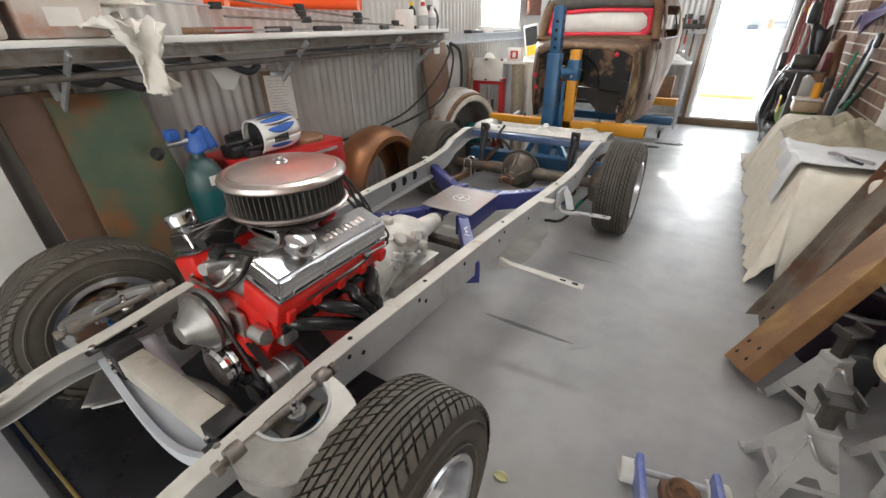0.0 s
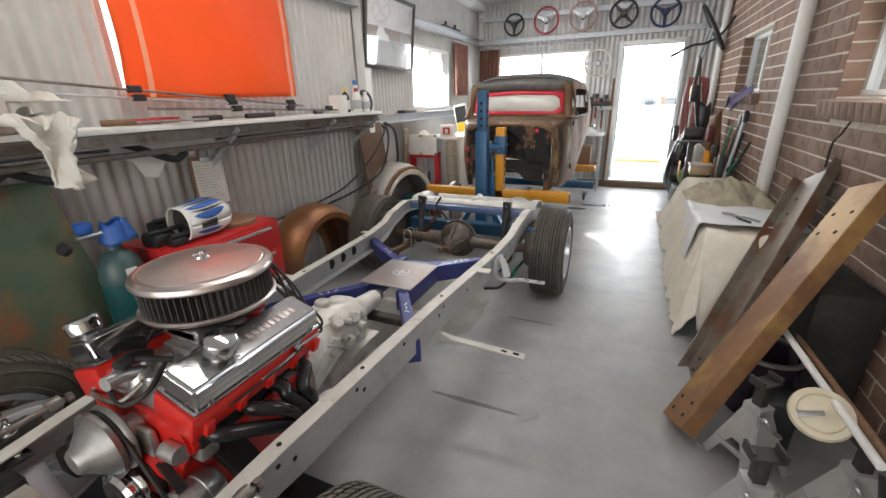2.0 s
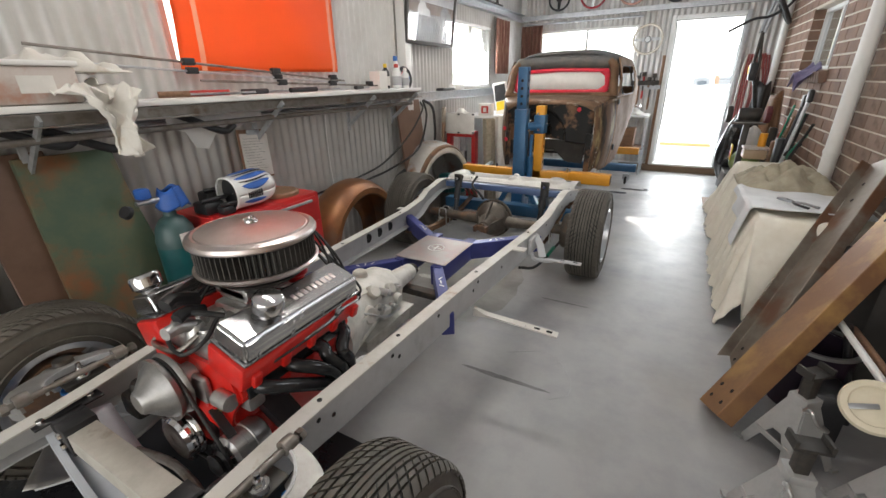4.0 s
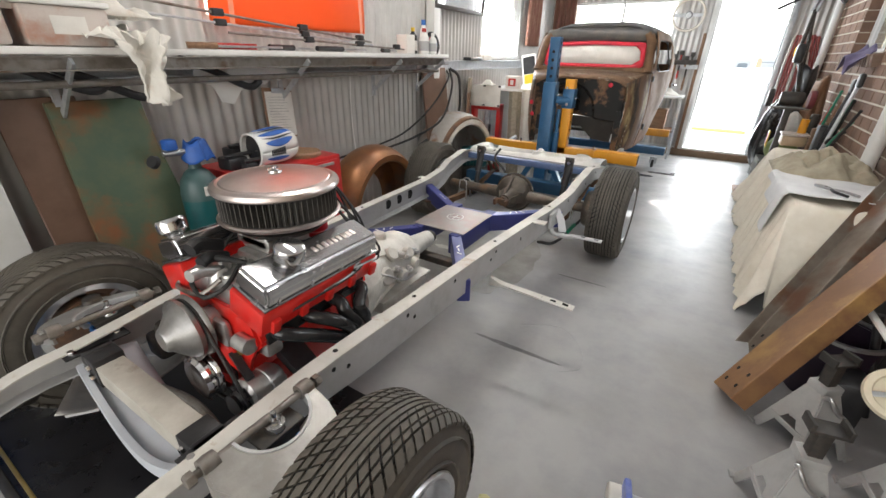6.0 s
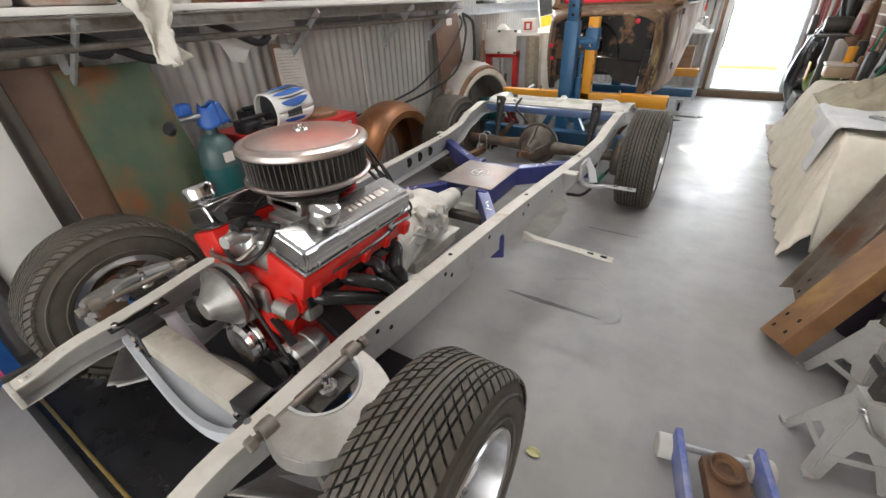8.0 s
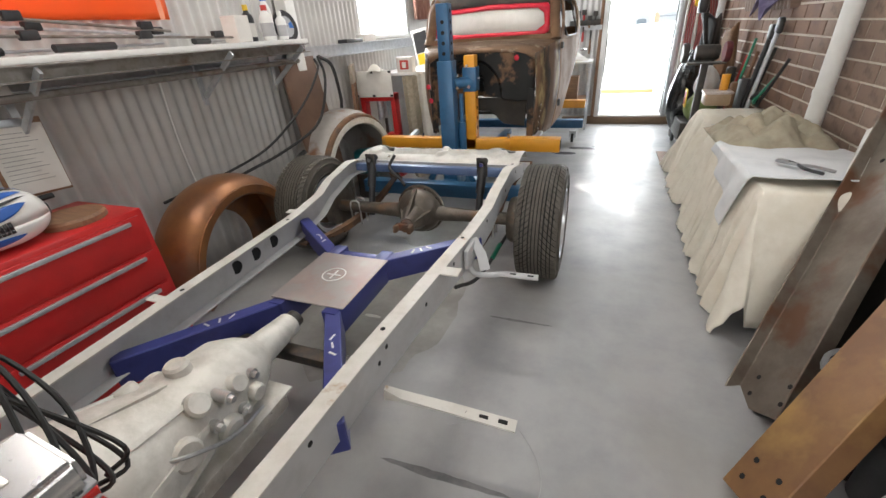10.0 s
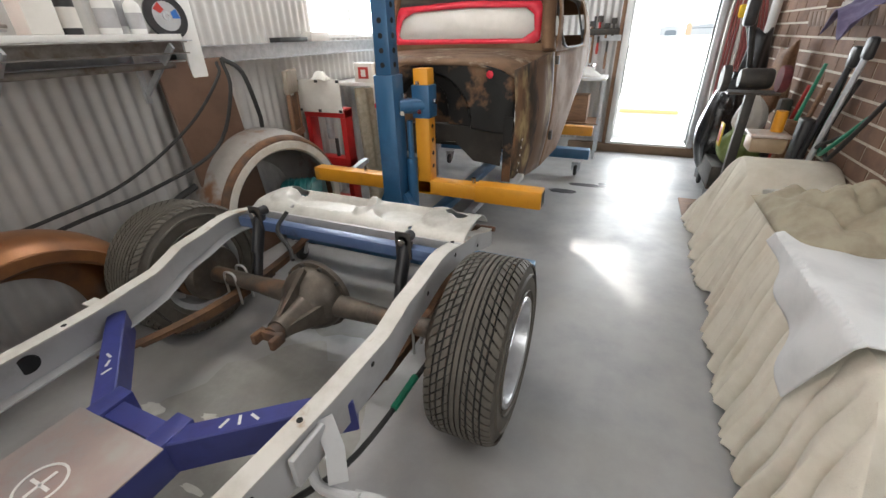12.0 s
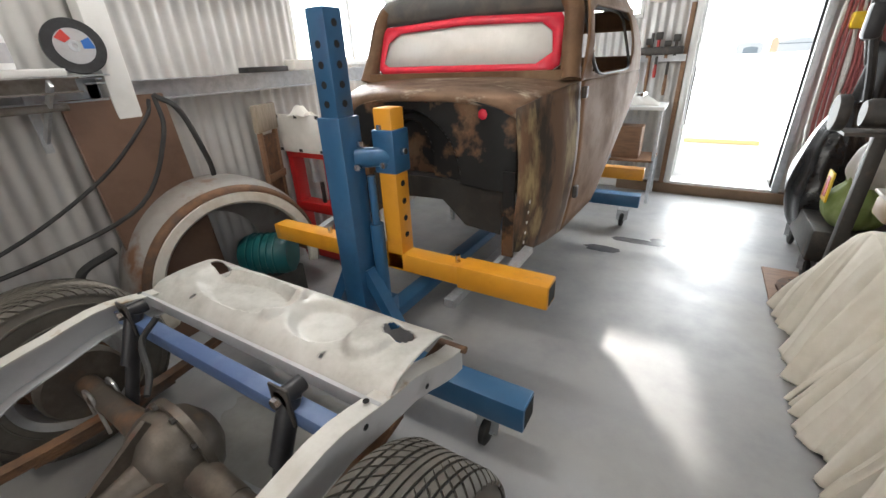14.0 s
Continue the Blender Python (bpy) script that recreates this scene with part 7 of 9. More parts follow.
solo("work_glove", bm, "rag", "crumpled pale work glove on the press", "glove", thick=0.004)
M["plywood_grey"] = surface("worn_grey_timber", (0.34, 0.29, 0.23), (0.26, 0.21, 0.16), 0.7, 0, 9, stretch=(1, 8, 1))
M["hessian"] = surface("hessian_cloth", (0.36, 0.32, 0.25), (0.29, 0.25, 0.19), 0.95, 0, 30, 0.4, 0.6, None, bump=0.5, bscale=200)


def roll(u, v, cx, cy, r, h):
    a = u * 2 * math.pi
    q = r * (1 + 0.15 * math.sin(3 * a + cx * 40) + 0.1 * math.sin(7 * a))
    return (cx + q * math.cos(a) + 0.04 * (1 - v), cy + q * math.sin(a), h * v)


for k, (cx, cy, r, h) in enumerate(((-1.90, 6.05, 0.07, 1.02), (-1.82, 6.25, 0.09, 1.03))):
    solo("hessian_roll", sheet(B(), lambda u, v, q=(cx, cy, r, h): roll(u, v, *q), 40, 12), "hessian" if k == 0 else "rag", "upright folded dust sheet beside the press", "cloth", "rolled dust sheets")
tb = thing("side_table", -2.05, 6.75, 0, "small cluttered white-topped side table", "table")
part("tabletop", box(B(), (-0.38, -0.40, 1.0), (0.28, 0.45, 1.03), bevel=0.004), "white_paint", tb)
for sx, sy in ((-0.35, -0.36), (0.24, -0.36), (-0.35, 0.4), (0.24, 0.4)):
    part("leg", box(B(), (sx, sy, 0), (sx + 0.035, sy + 0.035, 1.0)), "galv", tb)
bx = thing("white_carton", -2.08, 6.40, 1.03, "white carton with a red square mark", "carton")
part("carton_body", box(B(), (-0.09, -0.05, 0), (0.09, 0.05, 0.15), bevel=0.003), "white_board", bx)
part("red_mark", box(B(), (-0.05, -0.052, 0.03), (0.05, -0.0505, 0.12)), "red_tool", bx)
part("white_letter_bar", box(B(), (-0.022, -0.0535, 0.045), (0.022, -0.0525, 0.10)), "white_board", bx)
ps = thing("tool_packaging", -1.95, 6.62, 1.03, "tilted black and yellow tool packaging card", "packaging")
ps.matrix_basis = Matrix.Translation((-1.93, 6.62, 1.03)) @ pose(0, 0, 0, -14, -12, 10)
part("card", box(B(), (-0.09, -0.008, 0), (0.09, 0.008, 0.42), bevel=0.002), "white_board", ps)
part("dark_print", box(B(), (-0.075, -0.0105, 0.18), (0.075, -0.0085, 0.39)), "black", ps)
part("yellow_print", box(B(), (-0.07, -0.0105, 0.06), (0.07, -0.0085, 0.17)), "yellow_cap", ps)
M["pale_blue_plastic"] = surface("pale_blue_plastic", (0.55, 0.66, 0.74), (0.48, 0.6, 0.68), 0.4)
bm = sheet(B(), lambda u, v: (-2.15 + 0.45 * u, 6.95 + 0.4 * v, 1.05 + 0.32 * math.sin(math.pi * u) * math.sin(math.pi * v) * (0.7 + 0.5 * noise.noise((u * 3, v * 3, 5)))), 20, 20)
solo("plastic_bag", bm, "pale_blue_plastic", "pale blue plastic bag heaped on the table", "bag", thick=0.004)
sv = thing("folded_stool", -2.42, 5.80, 0, "folded brown wooden stool leaning by the wall", "stool")
sv.matrix_basis = Matrix.Translation((-2.43, 5.80, 0)) @ pose(0, 0, 0, 0, 2, 24)
part("stool_seat", box(B(), (-0.018, -0.13, 1.0), (0.018, 0.13, 1.17), bevel=0.012), "plywood_grey", sv, "pale worn wooden seat")
for y in (-0.11, 0.08):
    part("stool_leg", box(B(), (-0.014, y, 0.0), (0.014, y + 0.03, 1.0), bevel=0.003), "brown_wood", sv)
part("stool_panel", box(B(), (-0.010, -0.08, 0.30), (0.006, 0.08, 0.98), bevel=0.003), "rust", sv, "mottled brown back panel")
for z in (0.22, 0.68):
    part("stool_rail", box(B(), (0.014, -0.11, z), (0.026, 0.11, z + 0.05), bevel=0.003), "brown_wood", sv)

# blue cartons by the pier and the drip tray
M["carton_blue"] = surface("blue_printed_carton", (0.02, 0.10, 0.36), (0.025, 0.16, 0.48), 0.4, 0, 4, 0.42, 0.65, (0.01, 0.03, 0.14), 2.0, 0.5, 0.7)
M["pink_print"] = surface("pink_print", (0.7, 0.1, 0.28), (0.6, 0.08, 0.2), 0.4)
for k, (y, z, w, h, lab) in enumerate(((1.10, 0.0, 0.24, 0.42, "dark blue printed carton standing on the floor"), (1.10, 0.42, 0.22, 0.44, "bright blue printed carton with white label"))):
    c = thing("blue_carton", -2.42, y, z, lab, "carton", "cartons by the pier")
    part("carton_body", box(B(), (-0.12, -w / 2, 0), (0.10, w / 2, h), bevel=0.004), "carton_blue", c)
    part("print_panel", box(B(), (0.1005, -w * 0.35, h * 0.55), (0.1015, w * 0.3, h * 0.85)), "pale_blue_plastic" if k else "blue_cap", c, "pale printed label")
    part("print_spot", box(B(), (0.1005, -w * 0.1, h * 0.1), (0.1015, w * 0.25, h * 0.22)), "pink_print" if k == 0 else "red_tool", c)
    for q in range(4):
        part("print_line", box(B(), (0.1017, -w * 0.28, h * (0.60 + 0.05 * q)), (0.1022, w * 0.2, h * (0.625 + 0.05 * q))), "carton_blue", c)
bm = lathe(B(), [(0, 0), (0.16, 0.0), (0.175, 0.10), (0.16, 0.26), (0.05, 0.3), (0, 0.3)], 24, Matrix.Translation((-2.25, 0.75, 0)))
solo("plastic_drum", bm, "pale_blue_plastic", "pale plastic drum on the floor", "drum")
tr = thing("drip_tray", -1.48, 1.615, 0, "black drip tray with brass edge strip under the front end", "tray")
M["tray_black"] = surface("oily_black_tray", (0.012, 0.012, 0.014), (0.02, 0.02, 0.024), 0.25, 0, 5, 0.5, 0.7, None, bump=0.03, rough2=0.45)
part("tray_sheet", box(B(), (-0.72, -0.44, 0.002), (0.72, 0.55, 0.012)), "tray_black", tr)
M["brass"] = surface("brass_strip", (0.62, 0.46, 0.16), (0.5, 0.36, 0.12), 0.3, 0.9, 10)
part("brass_strip", box(B(), (-0.72, -0.425, 0.0125), (0.72, -0.412, 0.02), bevel=0.003), "brass", tr, "shiny brass edge strip")
part("tray_edge", box(B(), (-0.74, -0.47, 0.002), (0.74, -0.44, 0.03), bevel=0.006), "black_rubber", tr)


# ---- east side ----
M["canvas"] = surface("cream_drop_cloth", (0.80, 0.755, 0.655), (0.73, 0.68, 0.58), 0.95, 0, 9, 0.42, 0.66, (0.68, 0.62, 0.50), 3, 0.55, 0.75, 0.4, 220)
M["canvas_olive"] = surface("olive_canvas", (0.40, 0.36, 0.27), (0.31, 0.27, 0.20), 0.95, 0, 9, 0.42, 0.66, None, bump=0.4, bscale=200)
M["white_cloth"] = surface("white_blue_cloth", (0.72, 0.73, 0.735), (0.64, 0.65, 0.66), 0.9, 0, 7, 0.45, 0.7, None, bump=0.25, bscale=180)
bench = thing("low_bench", 0.97, 4.75, 0, "low bench hidden under drop cloths", "bench")
part("bench_top", box(B(), (-0.24, -0.48, 0.54), (0.24, 0.42, 0.58)), "brown_wood", bench)
for sx, sy in ((-0.22, -0.46), (0.18, -0.46), (-0.22, 0.35), (0.18, 0.35)):
    part("leg", box(B(), (sx, sy, 0), (sx + 0.05, sy + 0.05, 0.54)), "brown_wood", bench)


def pleat(u, n, ph):
    """Rounded crests and sharp valleys of hanging cloth, from 0 to 1."""
    w = u * n + 1.6 * noise.noise((u * n * 0.30, ph, 0.5)) + 0.35 * noise.noise((u * n * 1.1, ph, 2.5))
    return abs(math.sin(math.pi * w)) ** 0.8 * (0.65 + 0.5 * noise.noise((u * n * 0.21, 4.0, ph)))


def cloth1(u, v):
    """Drop cloth over the bench: along y by u, from the wall over the top and down by v."""
    y = 4.06 + 1.16 * u
    s = v * 1.24
    if s < 0.58:
        x, z = 1.24 - s, 0.635 + 0.012 * noise.noise((u * 8, v * 8, 1)) + 0.02 * (1 - u)
    else:
        t = min(1.0, (s - 0.58) / 0.64)
        x = 0.66 - 0.055 * t - 0.11 * pleat(u + 0.06 * t * (0.5 - u), 9, 3) * t ** 0.75 + 0.03 * pleat(u, 21, 6) * t
        z = 0.63 - (0.63 - 0.012 - 0.05 * abs(noise.noise((u * 7, 2, 1)))) * t
        y += 0.05 * t * noise.noise((u * 5, 1.0, 2.0))
    if u < 0.14:
        k = (0.14 - u) / 0.14
        z -= k * k * max(0.0, z - 0.02) * (0.92 if s < 0.58 else 0.75)
        y -= 0.14 * k * (1 - z / 0.7)
    return (x, y + 0.008 * math.sin(v * 22), max(z, 0.008))


solo("drop_cloth", sheet(B(), cloth1, 240, 64), "canvas", "cream canvas drop cloth draped over the bench to the floor", "cloth", "draped cloths", thick=0.004)


def white(u, v):
    """White cloth on the bench, one corner hanging over the front."""
    y = 4.22 + 0.68 * u + 0.10 * v
    s = v * (0.63 + 0.26 * (1 - u) ** 1.6)
    if s < 0.58:
        x, z = 1.22 - s, 0.672 + 0.012 * noise.noise((u * 5, v * 5, 8)) + 0.02 * (1 - u) + 0.01 * max(0, math.sin(u * 3 + v * 6))
    else:
        q = s - 0.58
        x, z = 0.628 - 0.10 * q - 0.02 * math.sin(u * 14) * min(1, q * 8), 0.675 - 0.95 * q
        y += 0.25 * q
    return (x, y, z)


solo("white_cloth", sheet(B(), white, 90, 90), "white_cloth", "white cloth spread on top of the drop cloth", "cloth", "draped cloths", thick=0.006)


def heap(u, v):
    y, x = 4.86 + 0.62 * u, 0.64 + 0.58 * v
    e = (math.sin(math.pi * u) * math.sin(math.pi * v)) ** 0.6
    return (x, y, 0.66 + 0.17 * e * (0.75 + 0.7 * noise.noise((u * 5, v * 5, 3))) + 0.05 * (abs(math.sin(5 * u + 7 * v + 2 * noise.noise((u * 3, v * 3, 1)))) - 0.5) * e + 0.03 * noise.noise((u * 13, v * 13, 6)) * e)


solo("crumpled_canvas", sheet(B(), heap, 80, 80), "canvas_olive", "crumpled olive canvas heaped on the cloth", "cloth", "draped cloths", thick=0.005)


def hump(y0, y1, top, label, freq, ph):
    """A cloth over a rounded thing, hanging in folds to the floor."""
    def f(u, v):
        y = y0 + (y1 - y0) * u
        a = math.sin(math.pi * min(1, max(0, 0.06 + 0.88 * u))) ** 0.45
        fold = 2.6 * pleat(u + 0.10 * (v - 0.5) * (u - 0.5), freq * 0.20, ph) - 0.5 * pleat(u, freq * 0.5, ph + 3) + 0.5 * noise.noise((u * 4, v * 3, ph))
        s = v * 1.3
        if s < 0.5:
            x, z = 1.23 - s * 0.92, top * a + 0.012 * noise.noise((u * 5, v * 6, ph))
        else:
            t = min(1, (s - 0.5) / 0.8)
            x = 0.77 - 0.11 * t ** 0.7 - 0.05 * fold * t ** 0.7
            z = top * a * (1 - t) + 0.05 * t * abs(noise.noise((u * 9, ph, 1.5)))
        return (x, y - 0.05 * (v > 0.5) * (v - 0.5) * math.sin(u * 6), max(z, 0.006))
    return solo("dust_sheet", sheet(B(), f, 180, 56), "canvas", label, "cloth", "draped cloths", thick=0.004)


hump(5.36, 5.88, 0.64, "beige dust sheet over a rounded object", 26, 0.4)
hump(5.88, 6.72, 0.64, "beige dust sheet gathered over a rounded object", 30, 1.7)
bm = box(B(), (0.86, 5.50, 0.0), (1.20, 5.74, 0.50), bevel=0.05)
solo("covered_crate", bm, "brown_wood", "wooden crate covered by the dust sheet", "crate")
bm = box(B(), (0.86, 6.06, 0.0), (1.20, 6.56, 0.52), bevel=0.08)
solo("covered_crate", bm, "brown_wood", "wooden crate covered by the dust sheet", "crate")
# tub and small things on the sheet
tub = thing("plastic_tub", 0.90, 6.52, 0.645, "brownish clear plastic tub on the sheet", "tub")
M["amber_plastic"] = surface("brown_tub", (0.40, 0.30, 0.20), (0.33, 0.24, 0.15), 0.4)
part("tub_body", box(B(), (-0.10, -0.09, 0), (0.10, 0.09, 0.10), bevel=0.02), "amber_plastic", tub)
part("tub_lid", box(B(), (-0.11, -0.10, 0.10), (0.11, 0.10, 0.12), bevel=0.006), "clear_plastic", tub, "pale lid")
bm = lathe(B(), [(0, 0), (0.035, 0), (0.035, 0.13), (0, 0.13)], 16, Matrix.Translation((0.95, 6.56, 0.765)))
solo("orange_can", bm, "yellow_paint", "small orange can on the tub", "can")
bm = sweep(B(), [(0.72, 5.58, 0.655), (0.94, 5.38, 0.72)], rect(0.04, 0.02))
solo("wooden_stick", bm, "worn_top", "pale wooden stick on the sheet", "stick")
pl = thing("hand_pliers", 0.86, 4.43, 0.70, "steel pliers lying on the white cloth", "pliers", rz=35)
for s in (1, -1):
    part("plier_arm", tube(B(), [(s * 0.035, -0.14, 0.012), (s * 0.03, -0.05, 0.012), (0, 0, 0.012), (-s * 0.012, 0.06, 0.012)], 0.008, 8), "bare_steel" if s > 0 else "black", pl)
part("plier_jaw", box(B(), (-0.02, 0.05, 0.004), (0.02, 0.10, 0.02), bevel=0.005), "bare_steel", pl)


# rusty steel channels leaning on the wall
M["rust_channel"] = surface("brown_rusty_channel", (0.22, 0.115, 0.06), (0.30, 0.16, 0.07), 0.42, 0.3, 4, 0.42, 0.65, (0.40, 0.24, 0.09), 2.6, 0.5, 0.62, 0.08, 60)
M["grey_rust_channel"] = surface("grey_brown_channel", (0.22, 0.19, 0.155), (0.15, 0.115, 0.09), 0.45, 0.35, 5, 0.42, 0.65, (0.16, 0.08, 0.045), 2.8, 0.48, 0.6, 0.08, 60)


def channel(a, b, w, h, mat, label, outward=False):
    a, b = Vector(a), Vector(b)
    d = (b - a).normalized()
    s = (Vector((0, 1, 0)) - d * d.y).normalized()
    n = d.cross(s)
    if n.x > 0:
        n = -n
    t = 0.008
    if outward:
        a, b = a - n * h, b - n * h
    c = thing("steel_channel", 0, 0, 0, label, "channel", "steel channels leaning on the wall")
    o = [(-w / 2, 0), (w / 2, 0), (w / 2, -h), (w / 2 - t, -h), (w / 2 - t, -t), (-w / 2 + t, -t), (-w / 2 + t, -h), (-w / 2, -h)]
    if outward:
        o = [(p, -q) for p, q in o][::-1]
    bm = sweep(B(), [a, b], o, up=n)
    bmesh.ops.bevel(bm, geom=[e for e in bm.edges if e.calc_length() > 0.5], offset=0.003, segments=1, affect="EDGES")
    part("channel_web", bm, mat, c)
    for f in (0.04, 0.09, 0.80, 0.88):
        for q in (-0.25, 0.25):
            p = a + (b - a) * f + s * w * q + n * (0.001 + (0.008 if outward else 0))
            part("bolt_hole", lathe(B(), [(0, 0.001), (0.010, 0.001), (0.010, 0)], 10, Matrix.Translation(p) @ n.to_track_quat("Z", "Y").to_matrix().to_4x4()), "tread_gap", c)
    return c


channel((0.47, 3.03, 0.06), (1.13, 3.63, 1.10), 0.20, 0.075, "rust_channel", "rusty orange-brown steel channel leaning on the brick wall")
channel((0.58, 3.45, 0.05), (1.17, 4.38, 1.06), 0.30, 0.06, "grey_rust_channel", "wide grey-brown steel channel leaning on the brick wall", True)
bm = sweep(B(), [(0.66, 3.62, 0.01), (1.14, 4.50, 0.88)], rect(0.10, 0.03), up=(-0.9, 0, 0.4))
solo("timber_board", bm, "worn_top", "pale timber board behind the channel", "board")


# axle stands
M["stand_grey"] = surface("grey_stand_paint", (0.40, 0.40, 0.39), (0.32, 0.32, 0.31), 0.42, 0.1, 7)


def axle_stand(x, y, rz):
    a = thing("axle_stand", x, y, 0, "pale grey ratchet axle stand on the floor", "axle stand", "axle stands", rz)
    for k in range(4):
        m = pose(0, 0, 0, 0, 0, 90 * k)
        bm = B()
        slope = m @ Matrix.Translation((0, -0.118, 0)) @ pose(0, 0, 0, 73, 0, 0)
        outer = [(-0.118, 0.0), (-0.082, 0.0), (-0.050, 0.085), (-0.020, 0.135), (0.020, 0.135), (0.050, 0.085), (0.082, 0.0), (0.118, 0.0), (0.036, 0.28), (-0.036, 0.28)]
        plate(bm, outer, 0.006, slope)
        lp_ = part("leg_plate", bm, "stand_grey", a, "pressed steel leg plate")
        part("leg_tie", box(B(), (-0.086, -0.098, 0.075), (0.086, -0.090, 0.10), m, bevel=0.002), "stand_grey", lp_, "flat tie bar between the legs")
        part("foot_pad", box(B(), (0.10, -0.135, 0.0), (0.135, -0.10, 0.012), m), "stand_grey", a)
    part("collar", box(B(), (-0.042, -0.042, 0.25), (0.042, 0.042, 0.30), bevel=0.005), "stand_grey", a)
    a.scale = (0.9, 0.9, 1.0)
    part("ratchet_post", box(B(), (-0.022, -0.022, 0.20), (0.022, 0.022, 0.40), bevel=0.003), "dark_steel", a, "dark ratchet post")
    bm = box(B(), (-0.05, -0.035, 0.40), (0.05, 0.035, 0.412), bevel=0.002)
    box(bm, (-0.058, -0.035, 0.40), (-0.046, 0.035, 0.435), bevel=0.002)
    box(bm, (0.046, -0.035, 0.40), (0.058, 0.035, 0.435), bevel=0.002)
    part("saddle", bm, "dark_steel", a, "forked saddle")
    part("lever", tube(B(), [(-0.05, -0.045, 0.27), (-0.06, -0.08, 0.29), (-0.03, -0.10, 0.24), (0.03, -0.10, 0.20), (0.05, -0.07, 0.19)], 0.008, 8), "cast_chrome", a, "bent steel lever")
    return a


axle_stand(0.75, 2.96, 38)
axle_stand(0.65, 2.54, 12)
axle_stand(0.98, 2.72, 10)
# trolley jack
tj = thing("trolley_jack", 0.30, 2.29, 0, "blue and grey trolley jack on the floor", "jack", rz=12)
M["jack_blue"] = surface("jack_blue_paint", (0.10, 0.14, 0.42), (0.30, 0.32, 0.44), 0.4, 0.1, 6)
for x in (-0.115, 0.115):
    part("side_plate", box(B(), (x - 0.012, -0.62, 0.035), (x + 0.012, 0.02, 0.13), bevel=0.008), "jack_blue", tj, "scuffed blue side plate")
    part("roller", lathe(B(), [(0, -0.035), (0.038, -0.035), (0.042, -0.03), (0.042, 0.03), (0.038, 0.035), (0, 0.035)], 22, Matrix.Translation((x * 1.15, 0.0, 0.042)) @ TO_X), "worn_top", tj, "worn steel roller")
part("lift_arm", box(B(), (-0.06, -0.45, 0.07), (0.06, -0.05, 0.12), bevel=0.01), "rust", tj, "rusty lift arm")
part("saddle_pad", lathe(B(), [(0.02, 0.124), (0.034, 0.126), (0.042, 0.138), (0.048, 0.136), (0.046, 0.11), (0, 0.11)], 28, Matrix.Translation((0.0, -0.09, 0.0))), "rust", tj, "round rusty saddle")
part("axle_rod", cyl(B(), (-0.12, 0.0, 0.06), (0.12, 0.0, 0.06), 0.012, 10), "galv", tj)

# folded trolley with a pale wheel, bucket and black frame
ht = thing("hand_trolley", 0.88, 2.87, 0, "upturned hand trolley with white tube frame and pale wheel", "trolley")
for dx, dz in ((0, 0), (0.06, -0.03)):
    part("frame_tube", tube(B(), [(dx, 0.45, 0.48 + dz), (dx - 0.02, -0.42, 0.54 + dz)], 0.013, 12, 0), "white_paint" if dx == 0 else "brown_wood", ht, "painted frame tube")
for y in (0.40, -0.38):
    part("frame_leg", tube(B(), [(0.02, y, 0.49), (0.14, y, 0.0)], 0.016, 10, 0), "black", ht)
m = Matrix.Translation((-0.05, -0.15, 0.48)) @ Vector((-0.25, -0.62, 0.70)).to_track_quat("Z", "Y").to_matrix().to_4x4() @ Matrix.Diagonal((0.72, 0.72, 0.72, 1))
M["ivory_rubber"] = surface("ivory_rubber", (0.66, 0.60, 0.46), (0.58, 0.52, 0.38), 0.6)
part("trolley_wheel", lathe(B(), [(0.0, 0.012), (0.05, 0.012), (0.06, 0.006), (0.085, 0.006), (0.09, 0.02), (0.115, 0.022), (0.122, 0.0), (0.115, -0.022), (0, -0.022)], 40, m), "ivory_rubber", ht, "ivory solid rubber wheel")
part("wheel_fork", box(B(), (-0.012, -0.012, 0.013), (0.10, 0.012, 0.020), m @ pose(0, 0, 0, 0, 0, -150), bevel=0.004), "bare_steel", ht, "steel wheel fork")
bk = thing("paint_bucket", 0.86, 3.36, 0, "dark plum bucket with a grey rim", "bucket")
M["purple"] = surface("dark_purple_plastic", (0.018, 0.008, 0.022), (0.012, 0.006, 0.016), 0.5)
part("bucket_body", lathe(B(), [(0, 0), (0.12, 0), (0.145, 0.33), (0.14, 0.33), (0.115, 0.02), (0, 0.02)], 30), "purple", bk)
part("bucket_rim", lathe(B(), [(0.138, 0.325), (0.155, 0.33), (0.155, 0.345), (0.138, 0.345)], 30), "bare_steel", bk, "grey rim")
# near-black block added where the space behind the channels lies in shade
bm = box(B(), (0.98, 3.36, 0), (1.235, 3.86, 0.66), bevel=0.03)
solo("dark_crate", bm, "dark_inside", "dark block added to darken the space behind the channels", "crate")
bm = box(B(), (0.80, 3.05, 0), (0.93, 3.22, 0.26), bevel=0.02)
solo("canister", bm, "black", "black canister behind the channels", "canister")
fr = thing("black_frame", 1.16, 2.30, 0, "black steel frame leaning against the wall", "frame")
for y in (-0.25, 0.10):
    part("frame_bar", sweep(B(), [(-0.10, y, 0), (0.02, y + 0.12, 1.0)], rect(0.04, 0.03)), "black", fr)
part("frame_rail", sweep(B(), [(0.02, -0.13, 1.0), (0.02, 0.22, 1.0)], rect(0.03, 0.03)), "black", fr)

